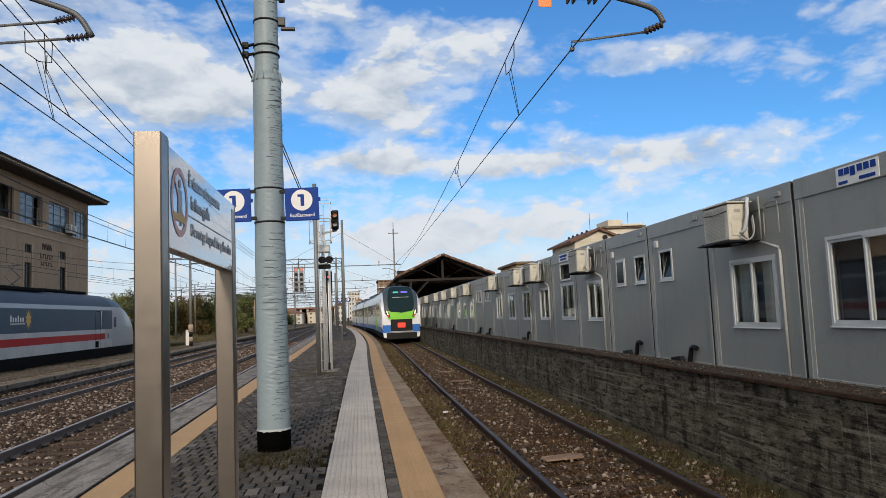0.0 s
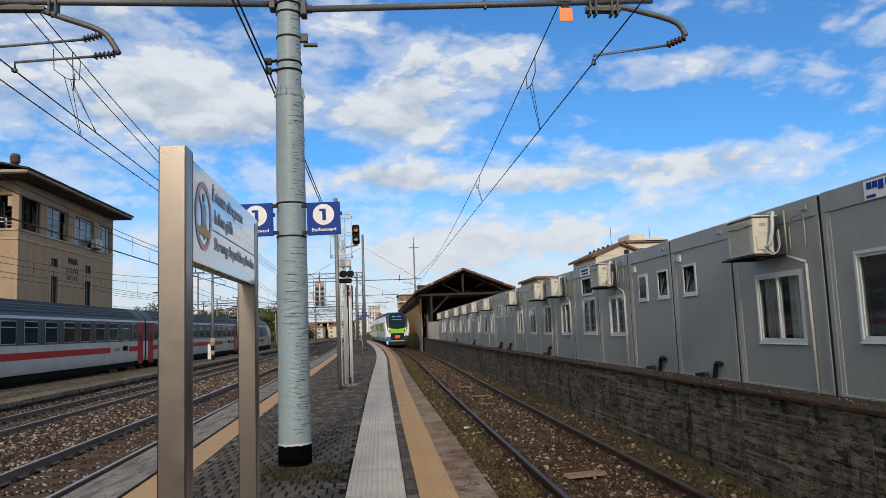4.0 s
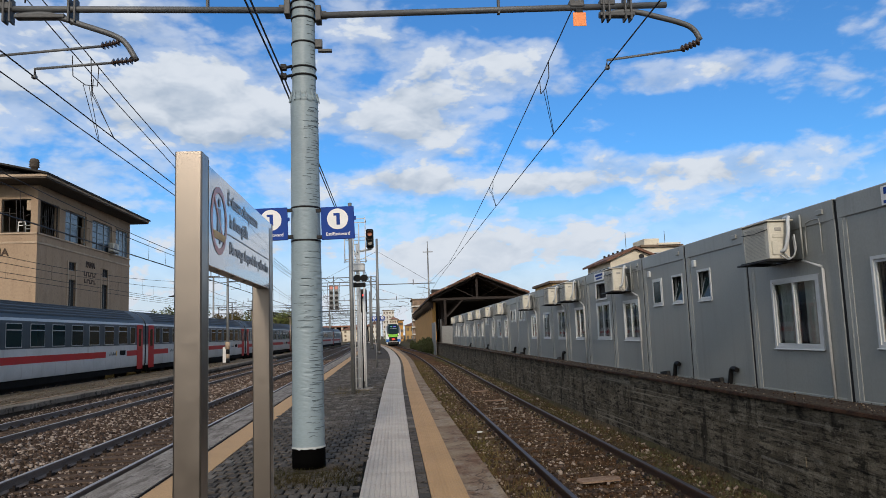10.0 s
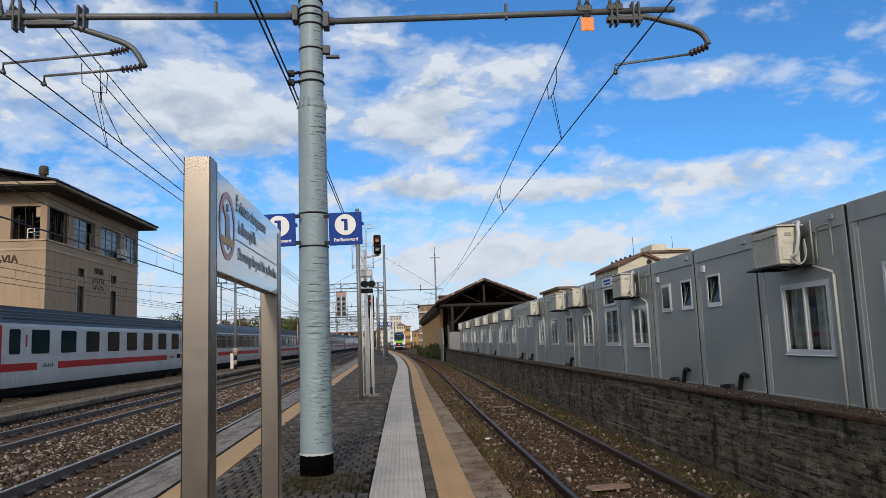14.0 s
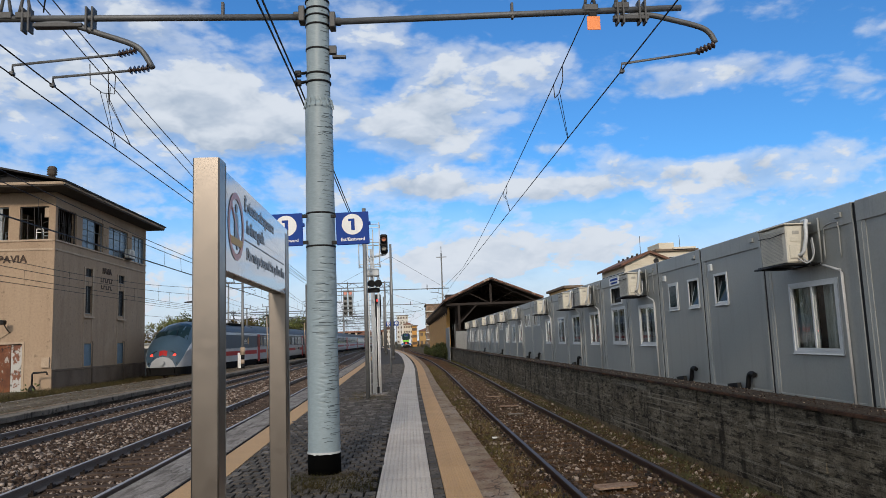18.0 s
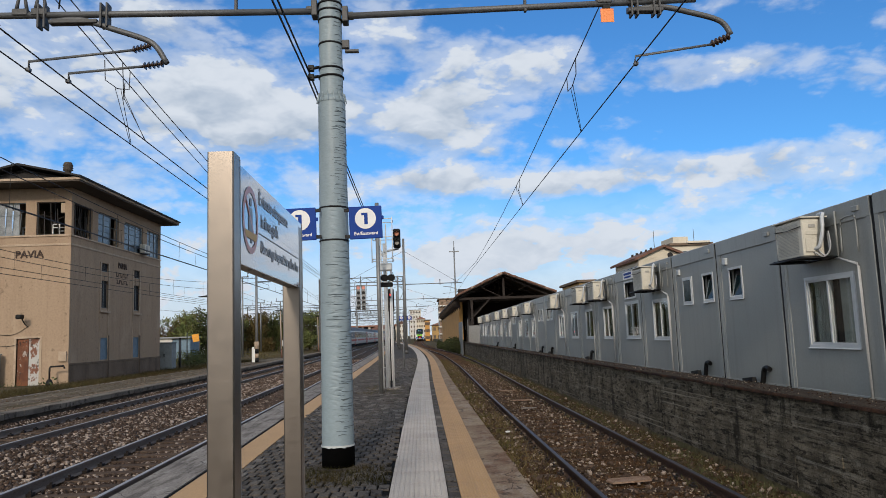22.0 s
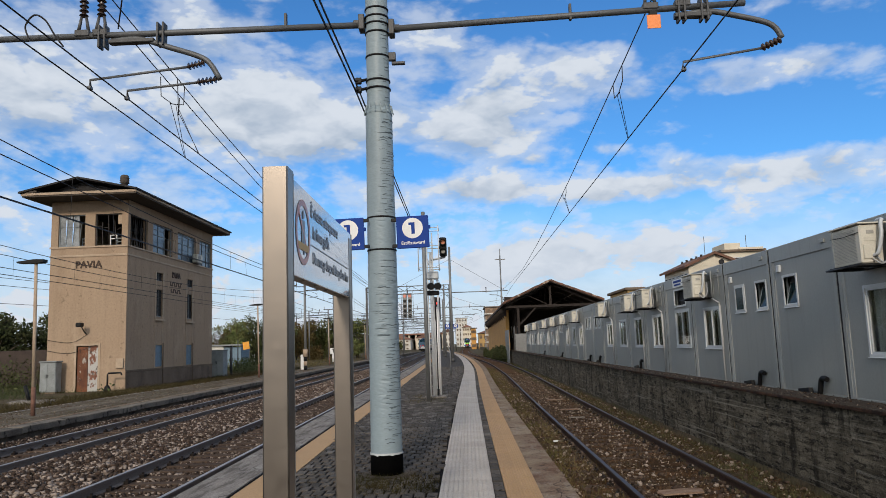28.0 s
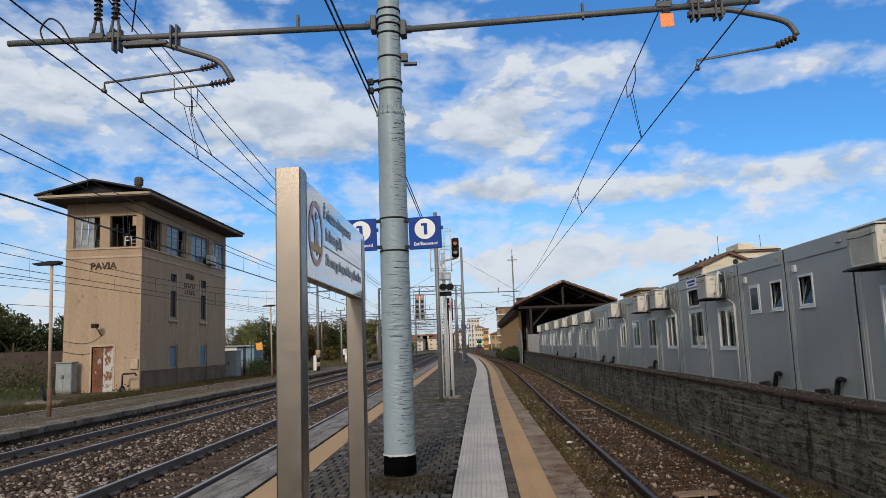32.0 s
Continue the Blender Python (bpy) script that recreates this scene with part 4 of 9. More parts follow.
def stones(name, pts, sizes, material, label, flat=0.75, seed=2):
    """Many small angular broken stones as one mesh: cubes knocked out of shape."""
    rs = np.random.RandomState(seed)
    V = np.array([(x, y, z) for x in (-1, 1) for y in (-1, 1) for z in (-1, 1)]) * 0.75
    F = np.array([(0, 1, 3, 2), (4, 6, 7, 5), (0, 4, 5, 1), (2, 3, 7, 6), (0, 2, 6, 4), (1, 5, 7, 3)])
    k = len(pts)
    P = np.asarray(pts, float)
    sc = rs.uniform(0.65, 1.35, (k, 1, 3)) * np.asarray(sizes).reshape(k, 1, 1)
    v = (V[None] + rs.uniform(-0.42, 0.42, (k, 8, 3))) * sc
    v[:, :, 2] *= flat
    # tip and turn each stone
    a, b = rs.uniform(0, 6.28, k), rs.normal(0, 0.5, k)
    c, s = np.cos(b)[:, None], np.sin(b)[:, None]
    v = np.stack((v[:, :, 0], c * v[:, :, 1] - s * v[:, :, 2], s * v[:, :, 1] + c * v[:, :, 2]), 2)
    c, s = np.cos(a)[:, None], np.sin(a)[:, None]
    v = np.stack((c * v[:, :, 0] - s * v[:, :, 1], s * v[:, :, 0] + c * v[:, :, 1], v[:, :, 2]), 2) + P[:, None]
    f = (F[None] + 8 * np.arange(k)[:, None, None]).reshape(-1)
    me = bpy.data.meshes.new(name)
    me.vertices.add(k * 8)
    me.vertices.foreach_set("co", v.reshape(-1))
    me.loops.add(k * 24)
    me.loops.foreach_set("vertex_index", f)
    me.polygons.add(k * 6)
    me.polygons.foreach_set("loop_start", np.arange(k * 6) * 4)
    me.update(calc_edges=True)
    me.materials.append(M[material])
    return tagged(new(name, me), label, "stones", kind="stuff")


def scatter(n, x0, x1, y0, y1, seed, z=-0.69, near_bias=1.6):
    rs = np.random.RandomState(seed)
    y = y0 + (y1 - y0) * rs.rand(n) ** near_bias
    return np.stack((x0 + (x1 - x0) * rs.rand(n), y, z + rs.uniform(-0.01, 0.03, n)), 1), rs


def along(f, ys):
    t = np.arange(-5, 80, 0.5)
    return np.interp(ys, t, [f(y) for y in t])


def build_stones():
    # heaped between the two main lines, low in the track beds, clear of the sleepers
    for n, y0, y1, grow, seed, lab in ((9000, -5, 5.5, 1.1, 3, "loose ballast stones by the head of the platform"), (76000, 5.5, 30, 1.0, 4, "loose pale and brown broken ballast stones"), (40000, 30, 74, 1.25, 5, "broken ballast stones farther along the line")):
        p, rs = scatter(n, 0, 1, y0, y1, seed, 0.0, 1.25)
        c1, c2 = along(track_one, p[:, 1]), along(track_two, p[:, 1])
        lo, hi = c2 - 1.6, c1 + 1.95
        p[:, 0] = lo + (hi - lo) * p[:, 0]
        d1, d2 = np.abs(p[:, 0] - c1), np.abs(p[:, 0] - c2)
        dn = np.minimum(d1, d2)
        inside = dn < 0.75
        heap = (p[:, 0] < c1 - 0.8) & (p[:, 0] > c2 + 0.8)
        size = rs.uniform(0.018, 0.038, n) * grow
        p[:, 2] += np.where(heap, rs.uniform(-0.03, 0.025, n), 0)
        p[:, 2] += np.where(inside, -0.735, np.where(heap, -0.70 + 0.05 * np.clip((dn - 0.85) / 0.6, 0, 1), -0.70))
        on_sleeper = inside & (np.abs((p[:, 1] + np.where(d1 < d2, 5, 9) * 0 - np.where(d1 < d2, 5, 9) + 0.3) % 0.6 - 0.3) < 0.15) & (rs.rand(n) < 0.9)
        at_rail = np.abs(np.minimum(d1, d2) - 0.7525) < 0.10
        thin = (d2 < 0.9) & (rs.rand(n) < 0.1)
        size = np.where(d2 < 0.9, size * 0.72, np.where(d1 < 0.75, size * 0.8, size * 1.2))
        beside = (p[:, 0] < c2 - 0.8)
        size = np.where(beside, size * 0.6, size)
        p[:, 2] += np.where(beside, 0.03 + 0.10 * np.clip((c2 - 0.9 - p[:, 0]) / 0.6, 0, 1), 0)
        keep = ~on_sleeper & ~at_rail & ~thin & ((p[:, 0] > -1.05 * p[:, 1]) | (y0 < 0))
        stones("ballast_stones", p[keep], size[keep], "stone", lab, 0.8, seed)
    p, rs = scatter(30000, 0, 1, 5.5, 50, 8, -0.683, 1.7)
    p[:, 0] = along(track_right, p[:, 1]) - 1.8 + 3.45 * p[:, 0]
    stones("track_litter", p, rs.uniform(0.005, 0.014, len(p)) * (1 + p[:, 1] / 60), "litter", "dry brown litter and chips over the dirt", 0.5, seed=6)
    p, rs = scatter(5000, 0, 1, -5, 5.5, 9, -0.683, 1.0)
    p[:, 0] = along(track_right, p[:, 1]) - 1.8 + 3.45 * p[:, 0]
    stones("track_litter", p, rs.uniform(0.006, 0.015, len(p)), "litter", "dry brown litter near the platform head", 0.5, seed=7)
    p, rs = scatter(6000, 0, 1, 5.5, 45, 18, -0.675)
    p[:, 0] = along(track_right, p[:, 1]) - 1.6 + 3.2 * p[:, 0]
    stones("track_stones", p, rs.uniform(0.007, 0.034, len(p)), "stone", "scattered stones in brown dirt", seed=16)
    p, rs = scatter(3500, 0, 1, 12, 60, 28, -0.27, 1.2)
    e = along(track_two, p[:, 1]) - 1.6
    p[:, 0] = e - 0.5 - 3.4 * p[:, 0]
    stones("platform_gravel", p, rs.uniform(0.006, 0.018, len(p)), "litter", "scattered gravel on the low platform", 0.6, seed=26)


build_stones()


def build_wall():
    w = thing("retaining_wall", "stained board-marked concrete retaining wall with a dirty coping", kind="structure", category="wall")
    rnd = random.Random(21)
    me = []
    for k in range(6):
        bm = B()
        z = -0.80
        while z < 0.49:
            h = min(rnd.uniform(0.09, 0.17), 0.502 - z)
            u = 0.0
            while u < 2.4:
                run_len = min(rnd.uniform(0.7, 1.9), 2.4 - u)
                off = rnd.uniform(-0.006, 0.006)
                box(bm, off, 0.4, u, u + run_len, z, z + h - rnd.uniform(0.0, 0.004), 0.003)
                if rnd.random() < 0.45:
                    a = u + rnd.uniform(0, run_len * 0.5)
                    box(bm, off - 0.006, off + 0.01, a, min(u + run_len, a + rnd.uniform(0.3, 1.2)), z + h - 0.012, z + h - 0.004)
                u += run_len
            z += h
        me.append(mesh_of(bm, "wall_bay", M["wall"]))
    y, k = -20.0, 0
    while y < 82:
        piece("wall_bay", me[rnd.randrange(6)], w, pose(4.46 + rnd.uniform(-0.003, 0.003), y, 0))
        y += 2.4
    part("backing", box(B(), 4.50, 4.84, -20, 82, -1.0, 0.50), M["wall"], w)
    part("coping", slab(B(), lambda y: 4.42, lambda y: 4.90, -20, 82, 0.502, 0.545), M["coping"], w, "dirt-covered coping")
    part("edge_angle", box(B(), 4.405, 4.42, -20, 82, 0.50, 0.54, 0.003), M["rust"], w, "rusty steel edge")
    part("yard", box(B(), 4.9, 40, -20, 74, -0.8, 0.25), M["coping"], w, "gravel yard behind the wall")
    p, rs = scatter(3500, 4.43, 4.89, 3, 60, 31, 0.545)
    stones("coping_rubble", p, rs.uniform(0.003, 0.008, len(p)), "litter", "small rubble lying on the coping", seed=9)


build_wall()


# ---- grey cabins along the wall ----
CAB_X, CAB_Z, CAB_W = 5.75, 0.28, 2.44


def window_part(parent, y0, y1, z0, z1, mode="slide"):
    """A framed window in a cabin's face at x = 0; mode: slide, tilt, closed or open."""
    b = 0.042
    fr = grid_wall(B(), "y", y0 - b, y1 + b, z0 - b, z1 + b, [(y0, y1, z0, z1)], -0.004, 0.05)
    w = part("window", fr, M["pvc"], parent)
    part("sill", box(B(), -0.025, 0.0, y0 - b - 0.01, y1 + b + 0.01, z0 - b - 0.015, z0 - b, 0.004), M["pvc"], w)
    # near-black sheet in place of the unlit room behind the window
    part("recess", box(B(), 0.13, 0.14, y0, y1, z0, z1), M["room_shade"], w)
    mid = (y0 + y1) / 2
    if mode == "slide":
        for a, c, o in ((y0, mid + 0.03, 0.0), (mid - 0.03, y1, 0.022)):
            s = grid_wall(B(), "y", a, c, z0, z1, [(a + 0.034, c - 0.034, z0 + 0.036, z1 - 0.036)], -0.008 + o, 0.014 + o)
            part("sash", s, M["pvc"], w)
            part("pane", box(B(), 0.004 + o, 0.009 + o, a + 0.03, c - 0.03, z0 + 0.032, z1 - 0.032), M["pane"], w).visible_shadow = False
    elif mode == "open":
        part("flap", box(B(), -0.03, -0.01, y1 - 0.06, y1 + 0.01, z0, z1, 0.004), M["pvc"], w)
    else:
        s = grid_wall(B(), "y", y0, y1, 0, z1 - z0, [(y0 + 0.025, y1 - 0.025, 0.025, z1 - z0 - 0.025)], -0.012, 0.008)
        sash = part("sash", s, M["pvc"], w)
        pane = part("pane", box(B(), -0.006, 0.0, y0 + 0.026, y1 - 0.026, 0.026, z1 - z0 - 0.026), M["t_glass"], w)
        pane.visible_shadow = False
        for o in (sash, pane):
            o.matrix_basis = pose(0.03 if mode == "tilt" else 0, 0, z0, 0, 15 if mode == "tilt" else 0, 0)
    return w


def ac_unit(y, z):
    """An outdoor unit on a bracket; y, z: its lower near corner."""
    a = thing("air_conditioner", "cream outdoor air conditioner on a bracket above a cabin window", "air conditioner", "air conditioners on the cabins", at=pose(CAB_X - 0.42, y, z))
    part("casing", box(B(), 0, 0.30, 0, 0.74, 0, 0.53, 0.018), M["ac"], a)
    g = B()
    for k in range(22):
        box(g, -0.006, 0.002, 0.10, 0.70, 0.05 + k * 0.02, 0.053 + k * 0.02)
    part("grille", g, M["ac_grille"], a, "grey fan grille")
    part("top_cover", box(B(), -0.03, 0.36, -0.03, 0.77, 0.535, 0.555, 0.005), M["ac"], a)
    part("service_cover", box(B(), 0.03, 0.20, -0.016, 0.0, 0.06, 0.26, 0.01), M["ac"], a)
    part("handle_recess", box(B(), 0.09, 0.19, -0.006, 0.0, 0.40, 0.45, 0.003), M["ac_grille"], a)
    br = B()
    for yy in (0.08, 0.62):
        box(br, -0.03, 0.42, yy, yy + 0.04, -0.045, -0.005, 0.004)
    box(br, -0.06, 0.30, -0.02, 0.76, -0.012, -0.002)
    tube(br, [(-0.08, -0.10, -0.03), (-0.08, 0.82, -0.03), (0.40, 0.82, -0.03), (0.40, -0.10, -0.03), (-0.08, -0.10, -0.03)], 0.014, 6)
    part("bracket", br, M["black"], a, "black bracket")
    part("guard_wire", tube(B(), [(-0.02, 0.0, 0.42), (-0.03, 0.37, 0.40), (-0.02, 0.74, 0.42)], 0.006, 5), M["black"], a)
    part("service_rib", box(B(), 0.05, 0.25, -0.008, 0.0, 0.30, 0.36, 0.003), M["ac"], a)
    part("conduit_loop", tube(B(), smooth_line([(0.415, -0.20, 0.02), (0.415, -0.22, 0.40), (0.415, -0.28, 0.47), (0.415, -0.50, 0.48), (0.415, -0.56, 0.42), (0.415, -0.56, 0.0)]), 0.010, 6), M["cont_frame"], a, "grey conduit loop on the panel")
    pp = B()
    tube(pp, smooth_line([(0.16, -0.01, 0.10), (0.18, -0.09, 0.14), (0.22, -0.12, 0.35), (0.25, -0.08, 0.52), (0.30, -0.02, 0.585), (0.36, 0.2, 0.60), (0.42, 0.24, 0.57)]), 0.026, 8)
    part("insulated_pipe", pp, M["pvc"], a, "white insulated pipe")
    pp = B()
    tube(pp, smooth_line([(0.2, -0.01, 0.08), (0.23, -0.10, 0.0), (0.28, -0.14, 0.06), (0.30, -0.10, 0.30)]), 0.012, 6)
    tube(pp, smooth_line([(0.14, -0.01, 0.06), (0.2, -0.13, -0.02), (0.28, -0.17, 0.1), (0.3, -0.12, 0.33)]), 0.010, 6)
    part("hose", pp, M["pipe"], a)
    for yy in (-0.13, 0.30):
        part("hanger", tube(B(), [(0.40, yy, -0.02), (0.40, yy, 0.60)], 0.014, 6), M["cont_frame"], a)
    dr = B()
    tube(dr, [(0.40, -0.05, -0.03), (0.40, -0.30, -0.10), (0.405, -0.52, -0.16), (0.405, -0.55, -0.20), (0.405, -0.56, -2.0)], 0.018, 8)
    part("drain_pipe", dr, M["pipe"], a, "grey drain pipe down the wall")
    return a


def cabin(i):
    y0 = 8.88 + CAB_W * i
    c = thing("site_cabin", "grey steel modular cabin standing behind the concrete wall", "cabin", "row of grey cabins", at=pose(CAB_X, y0, CAB_Z))
    W, H = CAB_W - 0.06, 2.70
    wins = {-1: [(0.45, 1.78, 0.83, 1.84, "slide")], 0: [(0.52, 1.68, 0.79, 1.73, "slide")], 1: [(1.38, 1.86, 1.62, 2.12, "tilt")],
            2: [(0.22, 0.68, 1.62, 2.12, "tilt"), (1.32, 1.78, 1.62, 2.12, "closed")], 3: [(0.36, 1.48, 0.86, 1.75, "slide")],
            4: [(0.22, 1.42, 0.88, 1.80, "slide"), (0.46, 1.38, 1.96, 2.36, "open")]}.get(i)
    if wins is None:
        wins = [(0.35, 1.45, 0.86, 1.76, "slide")] if i not in (9, 10, 14) else [(0.4, 0.85, 1.62, 2.12, "closed"), (1.3, 1.75, 1.62, 2.12, "tilt")]
    bm = grid_wall(B(), "y", 0.10, W - 0.10, 0.14, H - 0.27, [w[:4] for w in wins], 0.014, 0.09)
    part("wall_panel", bm, M["cont"], c)
    part("post", box(B(), 0, 0.15, 0, 0.10, 0, H, 0.008), M["cont_frame"], c)
    part("post", box(B(), 0, 0.15, W - 0.10, W, 0, H, 0.008), M["cont_frame"], c)
    part("top_beam", box(B(), -0.004, 0.15, 0.0, W, H - 0.27, H + 0.005, 0.012), M["cont_frame"], c)
    part("base_beam", box(B(), 0.0, 0.15, 0.10, W - 0.10, 0, 0.14, 0.006), M["cont_frame"], c)
    part("seal", box(B(), 0.006, 0.014, W - 0.17, W - 0.10, 0.14, H - 0.27), M["cont_seal"], c, "cream sealing strip")
    part("body", box(B(), 0.15, 6.0, 0.0, W, 0, H - 0.02), M["cont"], c)
    part("joint", box(B(), 0.012, 0.16, W, W + 0.06, 0, H - 0.03), M["gap"], c, "black joint to the next cabin")
    for w in wins:
        o = window_part(c, *w)
        if w[4] == "slide":
            k = B()
            for a, b in ((w[0] + 0.05, (w[0] + w[1]) / 2 - 0.08), ((w[0] + w[1]) / 2 + 0.05, w[1] - 0.04)):
                if i == -1:
                    continue
                u0, u1 = a - 0.03, a + (b - a) * (0.72 + 0.28 * ((i * 7 + int(a * 10)) % 5) / 4) + 0.03
                lo = [(0.075 + 0.016 * math.sin(q * 1.05 + math.sin(q * 0.37 + i)), u0 + (u1 - u0) * q / 54) for q in range(55)]
                front = [[k.verts.new((x, y, z)) for x, y in lo] for z in (w[2] + 0.02, w[3] - 0.02)]
                for q in range(54):
                    k.faces.new((front[0][q], front[0][q + 1], front[1][q + 1], front[1][q])).smooth = True
            if i != -1:
                part("curtain", k, M["curtain"], o, "pale net curtain")
            else:
                k.free()
    if i in (-1, 0, 1, 2, 3, 5, 7):
        part("vent_box", box(B(), -0.03, 0.0, 0.22, 0.36, H - 0.16, H - 0.09, 0.006), M["cont_frame"], c, "small grey socket box")
    if i in (1, 2):
        part("junction_box", box(B(), -0.03, 0.035, W - 0.45, W - 0.33, H - 0.47, H - 0.34, 0.01), M["pvc"], c, "white junction box")
    if i in (1, 2, 6, 9, 10, 14, 18):
        h = B()
        tube(h, smooth_line([(-0.05, 0.80, 0.12), (-0.05, 0.76, 0.18), (-0.05, 0.72, 0.30), (-0.05, 0.68, 0.37), (-0.045, 0.60, 0.39), (-0.04, 0.52, 0.37)]), 0.042, 10)
        part("drain_hose", h, M["black"], c, "black drain hose")
        part("drain_foot", prism(B(), [(0.98, 0.12), (1.4, 0.14), (1.4, 0.18), (1.02, 0.22)], "x", -0.12, -0.05), M["black"], c)
    if i == -1:
        lg = part("maker_plate", box(B(), -0.012, -0.005, 0.78, 1.50, H - 0.255, H - 0.03), M["white"], c, "white maker's plate with dark blue bars")
        bb = B()
        for k, (u, hh, zz) in enumerate(((1.40, 0.10, 0.14), (1.30, 0.10, 0.14), (1.20, 0.13, 0.11), (1.08, 0.10, 0.14), (0.97, 0.10, 0.14), (0.86, 0.10, 0.14))):
            box(bb, -0.017, -0.012, u - 0.04, u + 0.045, H - 0.27 + zz, H - 0.27 + zz + hh - 0.02, 0.0)
        box(bb, -0.017, -0.012, 1.30, 1.46, H - 0.235, H - 0.20)
        box(bb, -0.017, -0.012, 0.84, 1.10, H - 0.23, H - 0.19)
        part("lettering_bar", bb, M["blue"], lg)
    if i == 4:
        lg = part("maker_plate", box(B(), -0.012, -0.005, 0.55, 1.45, H - 0.25, H - 0.04), M["white"], c, "white plate with blue bars")
        part("lettering_bar", box(box(B(), -0.017, -0.012, 0.65, 1.35, H - 0.13, H - 0.07), -0.017, -0.012, 0.7, 1.3, H - 0.21, H - 0.165), M["blue"], lg)
    return c


for i in range(-4, 25):
    cabin(i)
for i in (0, 3, 5, 6, 8, 11, 13, 15, 17, 20, 23):
    ac_unit(8.88 + CAB_W * i + (0.86 if i else 0.88), 2.30)


# ---- the platform's sign, mast and signals ----
def build_notice():
    s = thing("platform_notice", "champagne metal notice board with warning text on two posts", "sign", at=pose(-0.735, 2.90, 0, 0, 0, 0.3))
    for y in (0.0, 1.64):
        top_z = 2.185 if y == 0 else 2.12
        out = [(-0.107, y + 0.108), (-0.107, y + 0.006), (-0.101, y), (-0.006, y), (0.0, y + 0.006), (0.0, y + 0.108)]
        p = part("post", prism(B(), out, "z", 0, top_z), M["champagne"], s)
        part("groove", box(B(), -0.002, 0.0015, y + 0.104, y + 0.1075, 0, top_z - 0.01), M["ac_grille"], p)
    part("board", box(B(), -0.085, -0.010, 0.112, 1.748, 1.742, 2.150, 0.004), M["champagne"], s, "champagne metal board body")
    part("panel", box(B(), -0.012, -0.002, 0.116, 1.752, 1.736, 2.156, 0.002), M["sign_white"], s, "pale glossy enamel panel")
    part("panel_edge", box(B(), -0.014, 0.001, 1.752, 1.764, 1.734, 2.158, 0.002), M["champagne"], s)
    for y in (0.45, 0.75, 1.05, 1.35):
        part("rivet", lathe(B(), [(0.009, -0.004), (0.009, 0.0), (0.004, 0.002)], 8, (-0.04, y, 1.7405)), M["ac_grille"], s)
    X = 0.0005
    cy, cz = 0.30, 1.948

    def flat(name, outline, material, lift=0.0):
        part(name, prism(B(), outline, "x", X - 0.0012, X + lift), M[material], s)

    ring = B()
    n, R0, R1 = 48, 0.150, 0.122
    a = [ring.verts.new((X, cy + R0 * math.cos(6.2832 * k / n), cz + R0 * math.sin(6.2832 * k / n))) for k in range(n)]
    b = [ring.verts.new((X, cy + R1 * math.cos(6.2832 * k / n), cz + R1 * math.sin(6.2832 * k / n))) for k in range(n)]
    for k in range(n):
        ring.faces.new((a[k], a[(k + 1) % n], b[(k + 1) % n], b[k]))
    part("red_ring", ring, M["sign_red"], s)
    flat("symbol_body", [(cy - 0.03, cz + 0.055), (cy + 0.03, cz + 0.055), (cy + 0.038, cz - 0.01), (cy + 0.03, cz - 0.10), (cy + 0.006, cz - 0.10), (cy, cz - 0.03), (cy - 0.012, cz - 0.085), (cy - 0.034, cz - 0.085), (cy - 0.034, cz)], "sign_grey", 0.0004)
    o = part("symbol_head", lathe(B(), [(0.019, -0.0008), (0.019, 0.0006)], 14), M["sign_grey"], s)
    o.matrix_basis = pose(X, cy + 0.004, cz + 0.082, 0, 90, 0)
    flat("red_slash", [(cy - 0.088, cz + 0.098), (cy - 0.098, cz + 0.088), (cy + 0.088, cz - 0.098), (cy + 0.098, cz - 0.088)], "sign_red", 0.0008)
    flat("yellow_band", [(cy - 0.118, cz - 0.052), (cy + 0.122, cz - 0.052), (cy + 0.100, cz - 0.084), (cy - 0.096, cz - 0.084)], "sign_yel", 0.0012)
    face = lambda y, z: pose(X, y, z, 90, 0, 90)
    for body, y, z, size in (("È vietato oltrepassare", 0.853, 2.078, 0.086), ("la linea gialla", 0.735, 1.978, 0.086), ("Do not go beyond the yellow line", 1.055, 1.852, 0.079)):
        text(body, size, M["sign_grey"], s, face(y, z), depth=0.0008, width=0.0010)
    part("rule", box(B(), X - 0.0005, X + 0.0005, 0.47, 1.62, 1.912, 1.916), M["sign_grey"], s)


build_notice()

MAST = (-0.95, 8.27)


def wrapped(bm, r0, r1, z0, z1, off, seg=48, step=0.0075):
    """A tapering skin of plastic film with crumpled horizontal folds."""
    rows, n = [], int((z1 - z0) / step)
    for j in range(n + 1):
        z = z0 + (z1 - z0) * j / n
        r = r0 + (r1 - r0) * j / n
        ring = []
        for k in range(seg):
            a = 6.28318 * k / seg
            c, s_ = math.cos(a), math.sin(a)
            where = max(0.0, noise.noise((c * 1.3 + off, s_ * 1.3, z * 1.6)) + 0.12) * max(0.15, 0.6 + c * 0.9)
            crease = noise.noise((c * 0.9, s_ * 0.9 + off, z * 19 + 0.8 * c))
            fold = max(0.0, 1 - abs(crease) * 7) * 0.008 * min(1, where * 3.5)
            lap = 0.0025 * noise.noise((c * 2, s_ * 2, z * 5 + off))
            ring.append(bm.verts.new(((r + lap - fold) * c, (r + lap - fold) * s_, z)))
        rows.append(ring)
    for u, v in zip(rows, rows[1:]):
        for k in range(seg):
            bm.faces.new((u[k], u[(k + 1) % seg], v[(k + 1) % seg], v[k])).smooth = True
    return bm


